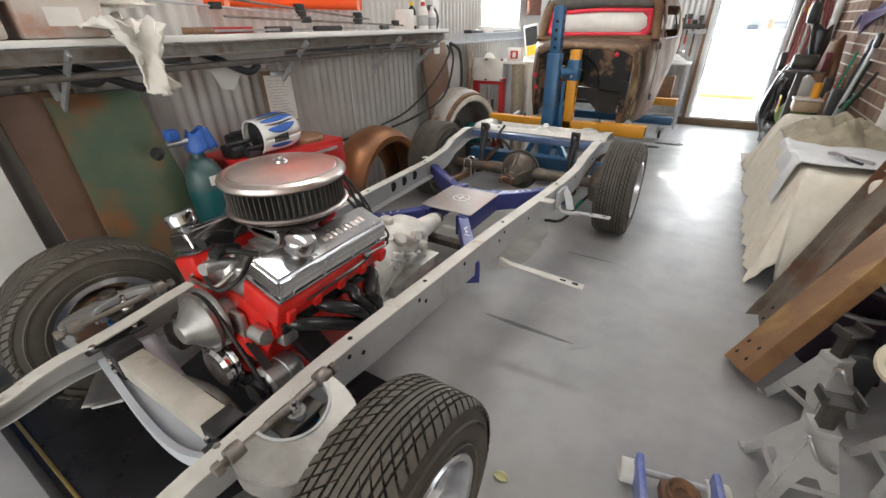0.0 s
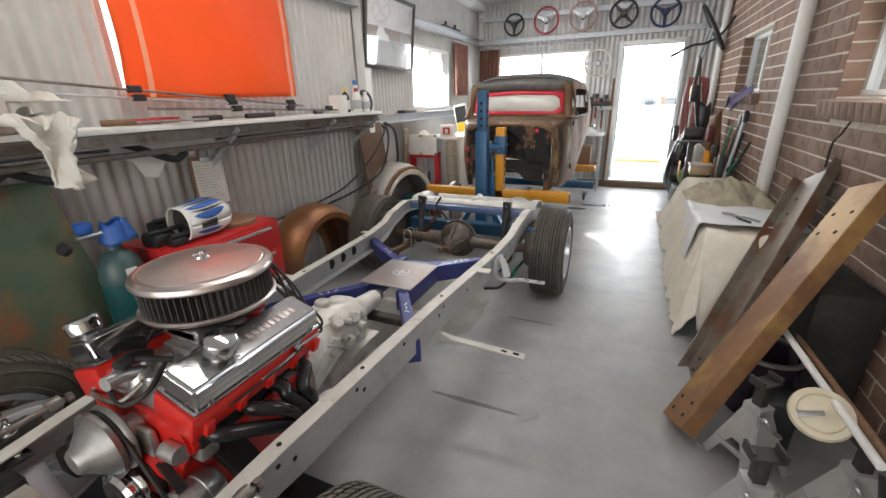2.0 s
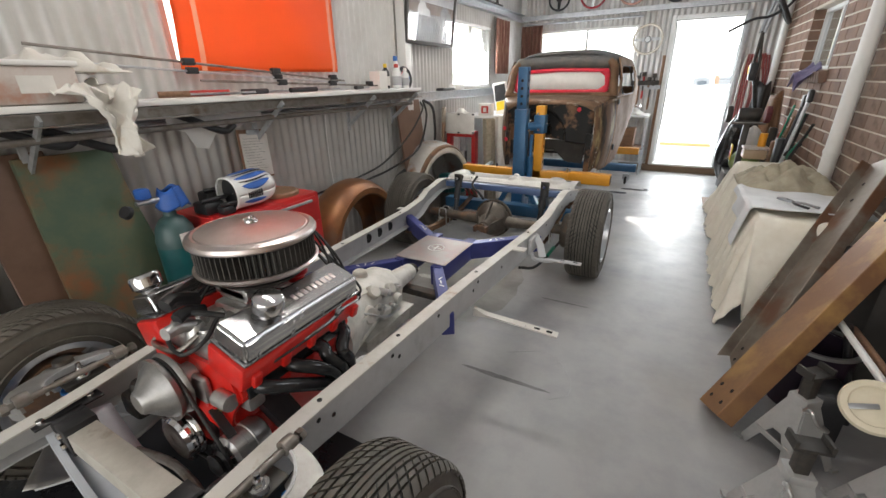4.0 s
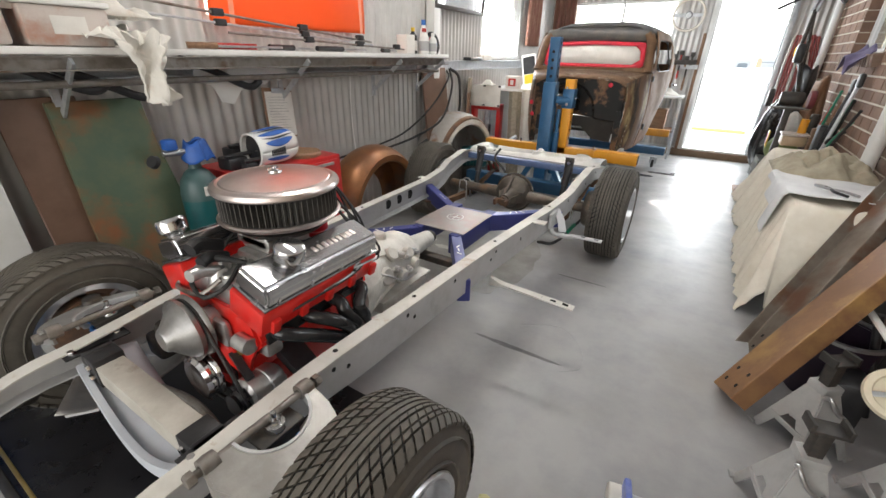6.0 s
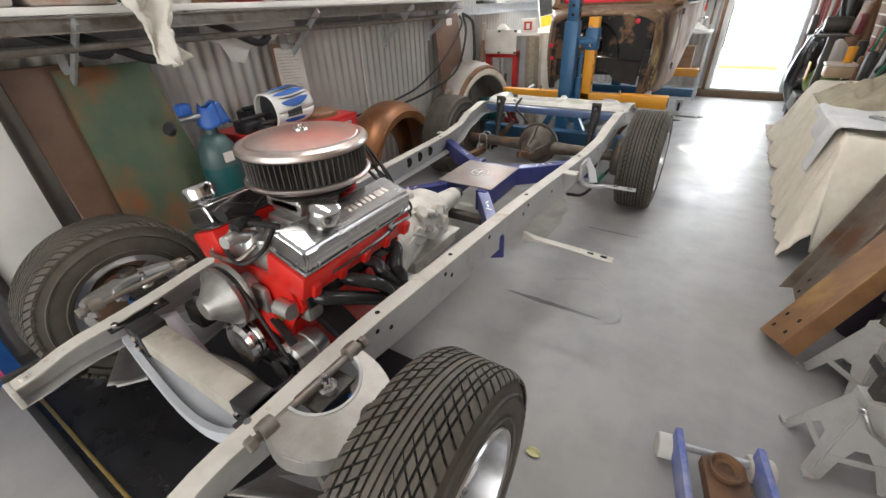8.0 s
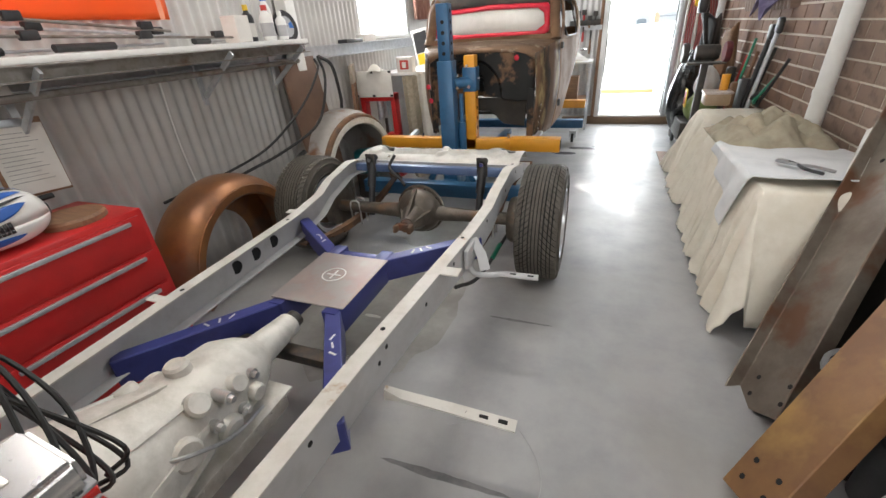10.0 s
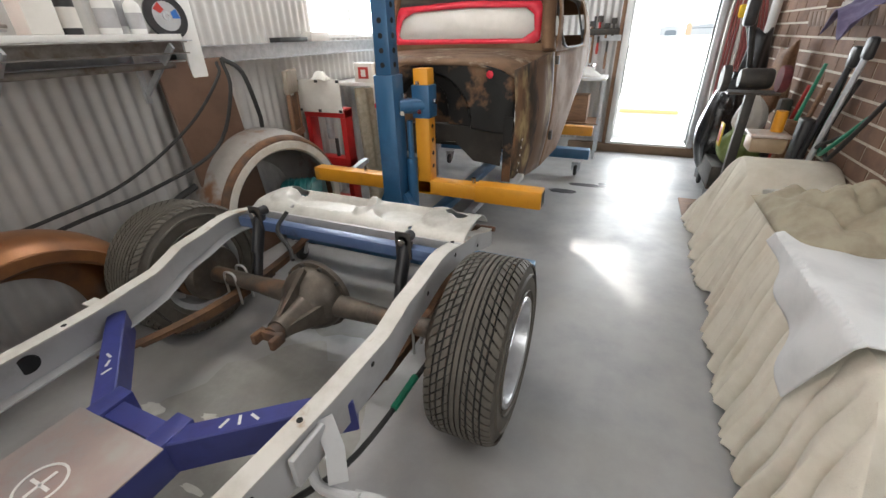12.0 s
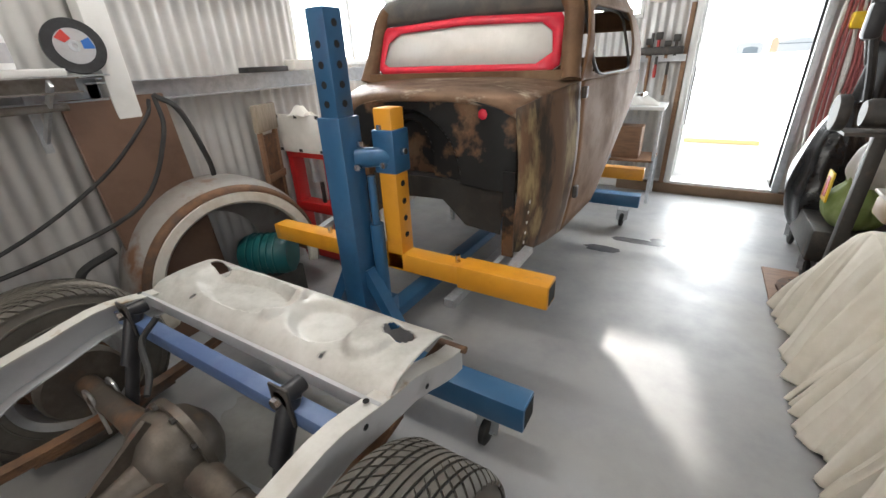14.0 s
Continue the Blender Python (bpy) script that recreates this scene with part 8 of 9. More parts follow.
# rainwater pipe
dp = thing("trim_downpipe", 1.185, 5.28, 0, "cream plastic downpipe on the brick wall", "pipe", kind="structure")
part("pipe_tube", tube(B(), [(0, 0, 0.0), (0, 0, ZC)], 0.047, 20, 0), "white_paint", dp)
for z in (0.9, 2.5):
    part("pipe_clip", lathe(B(), [(0.047, 0), (0.052, 0), (0.052, 0.03), (0.047, 0.03)], 20, Matrix.Translation((0, 0, z))), "white_paint", dp)
dp2 = thing("trim_downpipe", 1.18, 8.62, 0, "cream plastic pipe in the corner", "pipe", kind="structure")
part("pipe_tube", tube(B(), [(0, 0, 0.0), (0, 0, 2.55), (0, -0.02, 2.78), (-0.10, -0.06, 2.84), (-0.55, -0.06, 2.84)], 0.042, 16), "white_paint", dp2)
# brick sills
for a0, a1, nm in ((2.82, 4.66, "trim_sill_1"), (6.28, 7.57, "trim_sill_2")):
    s = thing(nm, 0, 0, 0, "sloping brick window sill", "sill", kind="structure")
    n = int((a1 - a0) / 0.086)
    for k in range(n):
        b = box(B(), (0, 0.004, -0.10), (0.20, 0.080, 0.0), bevel=0.004)
        p = part("brick", b, "brick", s)
        p.matrix_basis = Matrix.Translation((XR - 0.075, a0 + 0.086 * k, 1.47 if a0 > 5 else 1.435)) @ pose(0, 0, 0, 0, -9, 0)
# rag on the far sill, tools leaning below it
M["lilac_cloth"] = surface("lilac_cloth", (0.13, 0.11, 0.20), (0.22, 0.19, 0.30), 0.9, 0, 9)
bm = sheet(B(), lambda u, v: (1.13 + 0.10 * v - 0.06 * (1 - v), 6.42 + 0.4 * u + 0.06 * v, 1.50 - 0.20 * (1 - v) * (0.6 + 0.4 * math.sin(u * 7)) + 0.06 * v * abs(math.sin(u * 5))), 24, 12)
solo("lilac_rag", bm, "lilac_cloth", "dark lilac rag hanging over the brick sill", "cloth", thick=0.006)
for k, (y, h, mt, r, lab) in enumerate(((6.35, 1.30, "galv", 0.016, "long grey bar leaning on the wall"), (6.5, 1.25, "black", 0.018, "long black bar leaning on the wall"), (6.75, 1.05, "brown_wood", 0.016, "wooden tool handle leaning on the wall"), (6.9, 1.15, "green_plastic", 0.012, "green tool handle leaning on the wall"), (7.05, 1.0, "red_tool", 0.012, "red tool handle leaning on the wall"))):
    t = thing("leaning_tool", 1.03, y, 0, lab, "tool", "tools leaning on the brick wall")
    part("handle", tube(B(), [(0, 0, 0), (0.17, 0.05, h)], r, 10, 0), mt, t)
    if k < 2:
        part("head", box(B(), (0.14, 0.0, h - 0.10), (0.185, 0.09, h + 0.02), bevel=0.02), "black", t, "black head")
for k in range(3):
    p = [(1.18, 5.95 + 0.1 * k, 1.05 - 0.1 * k), (1.12, 6.1 + 0.1 * k, 0.75), (1.16, 6.3 + 0.1 * k, 0.68), (1.19, 6.5 + 0.05 * k, 0.8), (1.21, 6.4 + 0.1 * k, 1.1)]
    solo("hose_loop", tube(B(), p, 0.012, 8), ("black_rubber", "green_plastic", "black_rubber")[k], "hose loop hung on the brick wall", "hose", "hoses on the wall")
cable([(1.235, 4.25, 1.33), (1.22, 4.28, 1.26), (1.23, 4.38, 1.20), (1.235, 4.40, 1.06)], 0.006, "short black wire on the bricks")

M["maroon_cloth"] = surface("maroon_cloth", (0.16, 0.035, 0.04), (0.10, 0.025, 0.03), 0.85, 0, 9)
# pedestal with bench grinder
gr = thing("bench_grinder", 0.83, 6.95, 0, "bench grinder on a steel pedestal with round base plate", "grinder")
part("base_board", box(B(), (-0.24, -0.26, 0), (0.26, 0.30, 0.012)), "brown_wood", gr, "brown base board")
part("base_plate", lathe(B(), [(0, 0.012), (0.19, 0.012), (0.195, 0.018), (0.195, 0.03), (0.05, 0.034), (0, 0.034)], 36), "rust", gr, "round steel base plate")
for k in range(8):
    a = k * math.pi / 4
    part("plate_hole", lathe(B(), [(0, 0.0308), (0.011, 0.0308), (0.011, 0.030)], 10, Matrix.Translation((0.16 * math.cos(a), 0.16 * math.sin(a), 0.0012))), "tread_gap", gr)
part("pedestal_post", box(B(), (-0.03, -0.03, 0.034), (0.03, 0.03, 0.95), bevel=0.004), "dark_steel", gr, "dark square post")
part("mount_plate", box(B(), (-0.16, -0.09, 0.95), (0.16, 0.09, 0.965)), "dark_steel", gr)
part("grinder_motor", lathe(B(), [(0, -0.10), (0.06, -0.10), (0.07, -0.08), (0.07, 0.08), (0.06, 0.10), (0, 0.10)], 24, Matrix.Translation((0, 0, 1.05)) @ TO_X), "dark_steel", gr, "dark motor body")
for x in (-0.19, 0.16):
    part("wheel_guard", lathe(B(), [(0, -0.02), (0.085, -0.02), (0.09, -0.01), (0.09, 0.02), (0.085, 0.03), (0, 0.03)], 28, Matrix.Translation((x, 0, 1.05)) @ TO_X), "maroon_cloth" if x > 0 else "dark_steel", gr, "round wheel guard")
# bags beside it
M["black_bag"] = surface("black_bin_bag", (0.012, 0.012, 0.013), (0.02, 0.02, 0.022), 0.22, 0, 8, bump=0.5, bscale=14)
M["net_green"] = surface("green_net_bag", (0.20, 0.27, 0.08), (0.30, 0.36, 0.15), 0.6, 0, 7)


def bag(cx, cy, z0, rx, ry, h, seed, neck=0.25):
    def f(u, v):
        a = 2 * math.pi * u
        r = math.sin(math.pi * (0.08 + 0.92 * v) ** 0.8) ** 0.6 if v < 0.75 else max(neck, math.sin(math.pi * (0.08 + 0.92 * v) ** 0.8) ** 0.6)
        k = 1 + 0.16 * noise.noise((math.cos(a) * 1.5, math.sin(a) * 1.5, v * 3 + seed)) + 0.05 * math.sin(9 * a + seed)
        return (cx + rx * r * k * math.cos(a), cy + ry * r * k * math.sin(a), z0 + h * v)
    return sheet(B(), f, 48, 26)


solo("bin_bag", bag(0.86, 7.75, 0.18, 0.20, 0.26, 0.85, 3), "black_bag", "full shiny black plastic rubbish bag", "bag", thick=0.003)
gbag = solo("net_bag", bag(0.93, 7.28, 0.36, 0.15, 0.17, 0.30, 8, 0.5), "net_green", "green and white printed produce bag", "bag", thick=0.003)
part("bag_top", bag(0.95, 7.28, 0.60, 0.11, 0.13, 0.30, 5, 0.15), "white_board", gbag, "white bunched top of the bag", thick=0.003)
part("bag_print", box(B(), (0.775, 7.22, 0.50), (0.785, 7.34, 0.68), bevel=0.002), "yellow_cap", gbag, "yellow printed label")
part("bag_print_mark", box(B(), (0.772, 7.25, 0.53), (0.7745, 7.31, 0.65)), "red_tool", gbag)
crate = thing("flat_trolley", 0.95, 7.45, 0, "low wheeled trolley with grey deck under the bags", "trolley")
part("deck", box(B(), (-0.2, -0.35, 0.16), (0.25, 0.45, 0.36), bevel=0.01), "dark_steel", crate)
caster(crate, -0.15, -0.25, 0.06)
caster(crate, -0.15, 0.35, 0.06)
caster(crate, 0.18, -0.25, 0.06)
caster(crate, 0.18, 0.35, 0.06)

# bicycle hung by its front wheel beside the door
bike = thing("bicycle", 1.0, 8.45, 0.0, "dark mountain bicycle hung upright from a wall hook", "bicycle")
for (yc, zc), nm, tilt in (((-0.05, 2.32), "front_wheel", 60), ((0.0, 1.22), "rear_wheel", 78)):
    wm = Matrix.Translation((0.02, yc, zc)) @ pose(0, 0, 0, 0, tilt, -8)
    bm = sweep(B(), [wm @ Vector((0.31 * math.cos(2 * math.pi * k / 44), 0.31 * math.sin(2 * math.pi * k / 44), 0)) for k in range(45)], circle(0.026, 8), up=wm.to_3x3() @ Vector((0, 0, 1)), cap=False)
    w = part(nm, bm, "black_rubber", bike, "black knobbly tyre")
    for k in range(9):
        a = math.pi * k / 9
        part("spoke", cyl(B(), wm @ Vector((0.30 * math.cos(a), 0.30 * math.sin(a), 0)), wm @ Vector((-0.30 * math.cos(a), -0.30 * math.sin(a), 0)), 0.0015, 5), "galv", w)
for p, q, mt in (((0.02, -0.05, 2.32), (-0.06, -0.12, 1.95), "galv"), ((-0.02, -0.02, 2.32), (-0.10, -0.08, 1.95), "galv"), ((-0.08, -0.10, 1.97), (-0.02, -0.18, 1.42), "dark_steel"), ((-0.08, -0.12, 1.92), (-0.12, -0.30, 1.50), "dark_steel"), ((-0.12, -0.30, 1.50), (-0.02, -0.18, 1.42), "dark_steel"), ((-0.02, -0.18, 1.42), (0.02, 0.0, 1.22), "dark_steel"), ((-0.12, -0.30, 1.50), (0.02, 0.0, 1.22), "dark_steel")):
    part("frame_tube", cyl(B(), p, q, 0.020, 10), mt, bike)
part("handlebar", tube(B(), [(-0.46, -0.20, 1.98), (-0.22, -0.24, 2.10), (-0.06, -0.22, 2.12), (0.10, -0.24, 2.22), (0.22, -0.22, 2.42)], 0.016, 10), "black", bike, "black handlebar")
part("saddle", box(B(), (-0.16, -0.46, 1.38), (-0.06, -0.36, 1.60), bevel=0.03), "black", bike, "black saddle")
part("wall_hook", tube(B(), [(0.02, 0.39, 2.60), (0.02, 0.20, 2.62), (0.02, 0.12, 2.58)], 0.01, 8), "galv", bike, "steel wall hook")
# red hose and coats on the end wall corner
M["red_hose"] = surface("faded_red_hose", (0.36, 0.10, 0.09), (0.26, 0.06, 0.06), 0.55)
for k in range(8):
    x = 0.86 + 0.03 * k
    p = [(x, 8.845, 1.72), (x - 0.03, 8.70, 1.3), (x - 0.02, 8.62, 0.62 + 0.05 * k), (x + 0.05, 8.62, 0.58 + 0.05 * k), (x + 0.10, 8.66, 1.2), (x + 0.05, 8.845, 1.70)]
    solo("hose_coil", tube(B(), p, 0.013, 8), "red_hose" if k % 4 else "worn_top", "faded red hose coil hung by the door", "hose", "hoses by the door")


def coat(x0, y0, w, z0, z1, mat, label, seed):
    bm = sheet(B(), lambda u, v: (x0 + w * (u - 0.5) * (0.5 + 0.6 * (1 - v)), y0 - 0.10 * math.sin(math.pi * u) - 0.04 * math.sin(u * 12 + seed) * (1 - v), z0 + (z1 - z0) * v + 0.03 * math.sin(u * 5 + seed)), 24, 14)
    solo("hanging_coat", bm, mat, label, "coat", "clothes hung in the corner", thick=0.02)


coat(1.08, 8.35, 0.26, 0.7, 1.35, "black", "black jacket hung in the corner", 2)
coat(1.12, 7.55, 0.20, 0.75, 1.25, "brown_wood", "brown leather apron hung on the wall", 4)
for k, (x, y, z, w, h, mt, lb) in enumerate(((1.10, 6.60, 0.0, 0.12, 0.85, "black", "black bag of rods leaning on the wall"), (1.12, 6.95, 0.0, 0.10, 0.78, "brown_wood", "brown plank offcut leaning on the wall"), (1.10, 7.15, 0.0, 0.09, 0.9, "dark_steel", "dark steel offcut leaning on the wall"))):
    solo("offcut", box(B(), (x - 0.03, y - w / 2, z), (x + 0.05, y + w / 2, z + h), bevel=0.02), mt, lb, "offcut", "offcuts along the brick wall")
bm = box(B(), (0.90, 8.70, 1.46), (1.0, 8.81, 1.58), bevel=0.02)
solo("yellow_jug", bm, "yellow_cap", "yellow plastic container by the door", "container")


# ---- end wall ----
for k, z in enumerate((2.40, 2.76)):
    bm = sweep(B(), [(XL + 0.02, YN - 0.035, z), (XR - 0.01, YN - 0.035, z)], [(-0.035, -0.035), (0.035, -0.035), (0.035, 0.035), (-0.035, 0.035)])
    structure("trim_end_girt_%d" % (k + 1), bm, "galv", "galvanised girt across the end wall", "girt")
bm = sweep(B(), [(-0.62, YN - 0.03, 1.30), (-0.17, YN - 0.03, 1.30)], rect(0.06, 0.06))
structure("trim_end_girt_3", bm, "galv", "short galvanised girt beside the door", "girt")
for k, (x, zt, zb, head) in enumerate(((-0.475, 1.52, 1.0, "brown_wood"), (-0.415, 1.32, 1.13, "red_tool"), (-0.31, 1.27, 0.97, "brown_wood"))):
    ht = thing("hung_hand_tool", x, YN - 0.085, zb, "wooden-handled hand tool hung on the girt" if head == "brown_wood" else "red-handled hand tool hung on the girt", "tool", "tools hung beside the door")
    h = zt - zb
    part("tool_handle", lathe(B(), [(0, 0), (0.012, 0.004), (0.017, 0.25 * h), (0.012, 0.55 * h), (0.014, 0.62 * h), (0, 0.63 * h)], 12), head, ht, "smooth turned handle")
    part("tool_blade", box(B(), (-0.012, -0.004, 0.62 * h), (0.012, 0.004, h), bevel=0.003), "dark_steel", ht, "dark steel shank")
bm = box(B(), (XL + 0.0, YN - 0.06, 2.36), (XL + 0.09, YN + 0.0, ZC))
structure("trim_corner", bm, "white_paint", "white corner flashing", "trim")
bm = sweep(B(), [(XL + 0.05, 1.5, ZC - 0.06), (XL + 0.05, YN, ZC - 0.06)], rect(0.10, 0.11))
structure("trim_cornice", bm, "white_paint", "white cornice beam along the ceiling", "trim")
# plinth, door frame, sill and open leaf
M["plinth"] = surface("brown_timber_plinth", (0.20, 0.13, 0.08), (0.15, 0.10, 0.06), 0.7, 0, 6)
bm = box(B(), (-0.62, YN - 0.06, 0.0), (1.10, YN + 0.029, 0.10), bevel=0.004)
structure("baseboard", bm, "plinth", "brown timber step below the door", "step")
dr = thing("door_1", 0, 0, 0, "white back doorway standing open to bright daylight", "door", kind="structure")
for lo, hi in (((-0.16, YN - 0.03, 0.10), (-0.10, YN + 0.16, 2.28)), ((0.75, YN - 0.03, 0.10), (0.81, YN + 0.16, 2.28)), ((-0.10, YN - 0.03, 2.22), (0.75, YN + 0.16, 2.28))):
    part("door_frame", box(B(), lo, hi, bevel=0.004), "galv" if lo[0] > 0.5 else "white_paint", dr, "door frame")
part("door_jamb", box(B(), (-0.205, YN - 0.035, 0.10), (-0.165, YN + 0.02, 1.75), bevel=0.003), "brown_wood", dr, "bare timber strip beside the frame")
part("door_sill", box(B(), (-0.10, YN - 0.04, 0.10), (0.75, YN + 0.40, 0.125)), "white_paint", dr, "pale door sill")
lf = part("door_leaf", box(B(), (-0.13, YN + 0.17, 0.14), (-0.09, YN + 0.95, 2.2), bevel=0.003), "white_paint", dr, "white open door leaf")
part("door_closer", tube(B(), [(-0.085, YN + 0.55, 0.6), (-0.085, YN + 0.50, 1.0), (-0.085, YN + 0.56, 1.2)], 0.008, 6), "black", lf)
bm = box(B(), (-0.25, YN + 0.5, -0.12), (2.0, 11.39, 0.09))
structure("pavement", bm, "white_paint", "pale paved step outside the door", "pavement")
# edging and vehicle glow by themselves in place of daylight on them
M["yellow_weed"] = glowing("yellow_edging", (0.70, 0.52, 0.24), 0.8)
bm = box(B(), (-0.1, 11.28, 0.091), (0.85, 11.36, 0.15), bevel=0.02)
structure("backdrop_edging", bm, "yellow_weed", "yellowish edging at the yard wall, its sunlit look a glow", "backdrop")
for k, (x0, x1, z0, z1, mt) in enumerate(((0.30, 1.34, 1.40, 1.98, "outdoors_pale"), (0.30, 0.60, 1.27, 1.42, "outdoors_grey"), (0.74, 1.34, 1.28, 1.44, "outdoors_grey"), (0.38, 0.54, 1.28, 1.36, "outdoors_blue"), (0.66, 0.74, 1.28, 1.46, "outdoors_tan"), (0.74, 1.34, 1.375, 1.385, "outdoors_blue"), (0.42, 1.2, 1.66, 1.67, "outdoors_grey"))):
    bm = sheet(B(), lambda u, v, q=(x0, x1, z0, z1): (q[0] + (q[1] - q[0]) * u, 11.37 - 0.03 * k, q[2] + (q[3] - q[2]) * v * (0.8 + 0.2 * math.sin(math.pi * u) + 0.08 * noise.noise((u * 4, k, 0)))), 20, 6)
    structure("backdrop_vehicle_%d" % (k + 1), bm, mt, "covered vehicle in the yard, its brightness a material glow", "backdrop")


# steering wheels
def steering_wheel(x, z, r, rim, hub, label, spokes=3, y=YN - 0.09, ang=90):
    s = thing("steering_wheel", x, y, z, label, "steering wheel", "steering wheels on the end wall")
    pts = [(r * math.cos(2 * math.pi * k / 48), 0, r * math.sin(2 * math.pi * k / 48)) for k in range(49)]
    part("rim", sweep(B(), pts, circle(0.016, 8), up=(0, 1, 0), cap=False), rim, s)
    for k in range(spokes):
        a = radians(ang + 180 + 360 / spokes * k + (0 if spokes == 3 else 0))
        part("spoke", sweep(B(), [(0.03 * math.cos(a), 0.01, 0.03 * math.sin(a)), (r * 0.95 * math.cos(a), 0, r * 0.95 * math.sin(a))], [rect(0.055, 0.008), rect(0.035, 0.008)], up=(0, 1, 0)), hub, s)
    part("hub", lathe(B(), [(0, 0.03), (0.035, 0.03), (0.05, 0.0), (0, 0.0)], 22, pose(0, 0, 0, 90, 0, 0)), hub, s)
    part("peg", cyl(B(), (0, 0.0, 0.0), (0, 0.06, 0.0), 0.012, 8), "galv", s)


M["rim_red"] = surface("red_rim", (0.36, 0.03, 0.04), (0.28, 0.02, 0.03), 0.35)
M["rim_tan"] = surface("tan_rim", (0.45, 0.25, 0.20), (0.36, 0.2, 0.15), 0.35)
M["rim_blue"] = surface("dark_blue_rim", (0.02, 0.03, 0.09), (0.015, 0.02, 0.06), 0.35)
steering_wheel(-1.84, 2.64, 0.16, "black", "black", "black three-spoke steering wheel hung on the end wall")
steering_wheel(-1.31, 2.66, 0.19, "rim_red", "chrome", "red rimmed steering wheel with bright spokes")
steering_wheel(-0.74, 2.67, 0.20, "rim_tan", "chrome", "pale red rimmed steering wheel with bright spokes")
steering_wheel(-0.15, 2.65, 0.19, "black", "dark_steel", "black four-spoke steering wheel", 4, ang=45)
steering_wheel(0.42, 2.62, 0.19, "rim_blue", "rim_blue", "dark blue three-spoke steering wheel")
steering_wheel(-0.45, 1.98, 0.20, "cream_edge", "galv", "old cream steering wheel with a wide hub", 2, ang=0)
# curtain gathered in the corner
M["curtain"] = surface("brown_curtain", (0.22, 0.10, 0.075), (0.30, 0.18, 0.13), 0.9, 0, 6, stretch=(8, 8, 1))
bm = sheet(B(), lambda u, v: (-2.44 + 0.36 * u, YN - 0.10 - 0.03 * math.sin(u * 34), 1.35 + 0.93 * v), 60, 6)
solo("curtain", bm, "curtain", "brown curtain gathered beside the window", "curtain", thick=0.004)
bm = sheet(B(), lambda u, v: (XL + 0.05 + 0.03 * math.sin(u * 30), 7.55 + 0.55 * u, 1.55 + 0.75 * v), 50, 6)
solo("curtain", bm, "curtain", "brown curtain gathered at the side window", "curtain", thick=0.004)
bm = tube(B(), [(XL + 0.1, YN - 0.10, 2.30), (-0.55, YN - 0.10, 2.30)], 0.014, 10, 0)
solo("curtain_rod", bm, "galv", "grey curtain rod over the end window", "rod")
# hand tools on the wall left of the door
for k, (x, z, L, mt) in enumerate(((-0.50, 1.42, 0.22, "brown_wood"), (-0.42, 1.46, 0.26, "red_tool"), (-0.34, 1.40, 0.20, "brown_wood"), (-0.27, 1.44, 0.24, "dark_steel"))):
    t = thing("hanging_tool", x, YN - 0.07, z, "hand tool with grip hung beside the door", "tool", "tools by the door")
    part("handle", tube(B(), [(0, 0, -L * 0.5), (0, 0, 0)], 0.014, 8, 0), mt, t)
    part("head", box(B(), (-0.03, -0.015, 0), (0.03, 0.015, L * 0.25), bevel=0.006), "dark_steel", t, "dark steel head")
bm = box(B(), (-0.60, YN - 0.10, 1.332), (-0.20, YN - 0.02, 1.40), bevel=0.01)
solo("tool_rack", bm, "dark_steel", "dark rack of small tools beside the door", "rack")
tb = thing("wall_bench", -0.52, 8.55, 0, "small white table with rags beside the door", "table")
part("tabletop", box(B(), (-0.35, -0.22, 0.88), (0.28, 0.24, 0.91), bevel=0.003), "white_paint", tb)
for sx, sy in ((-0.33, -0.2), (0.24, -0.2), (-0.33, 0.2), (0.24, 0.2)):
    part("leg", box(B(), (sx, sy, 0), (sx + 0.03, sy + 0.03, 0.88)), "galv", tb)
part("lower_shelf", box(B(), (-0.32, -0.2, 0.40), (0.26, 0.22, 0.42)), "brown_wood", tb)
bm = sheet(B(), lambda u, v: (-0.75 + 0.45 * u, 8.42 + 0.25 * v, 0.915 + 0.12 * math.sin(math.pi * u) * math.sin(math.pi * v) * (0.7 + 0.7 * noise.noise((u * 5, v * 4, 2)))), 22, 16)
solo("white_rag", bm, "rag", "crumpled pale rags on the small table", "cloth", thick=0.004)
bm = box(B(), (-0.70, 8.40, 0.42), (-0.40, 8.62, 0.72), bevel=0.01)
solo("brown_carton", bm, "brown_wood", "brown box on the lower table shelf", "box")
# floor: oil stains, leaf, welding wire
M["stain"] = surface("oil_stain", (0.10, 0.10, 0.105), (0.14, 0.14, 0.145), 0.25, 0, 9)
for cx, cy, rx, ry, sd in ((-0.42, 7.10, 0.13, 0.06, 1), (-0.20, 7.35, 0.20, 0.05, 5), (-0.05, 7.42, 0.07, 0.05, 9)):
    pts = [(cx + rx * math.cos(a) * (1 + 0.35 * noise.noise((math.cos(a) * 2, math.sin(a) * 2, sd))), cy + ry * math.sin(a) * (1 + 0.35 * noise.noise((math.cos(a) * 2, math.sin(a) * 2, sd + 4)))) for a in [2 * math.pi * k / 28 for k in range(28)]]
    solo("oil_stain", plate(B(), pts, 0.0015, Matrix.Translation((0, 0, 0.0005))), "stain", "dark oil stain on the concrete floor", "stain", "floor stains")
M["scuff"] = surface("painted_shadow", (0.13, 0.13, 0.132), (0.19, 0.19, 0.19), 0.45, 0, 12, 0.4, 0.62)
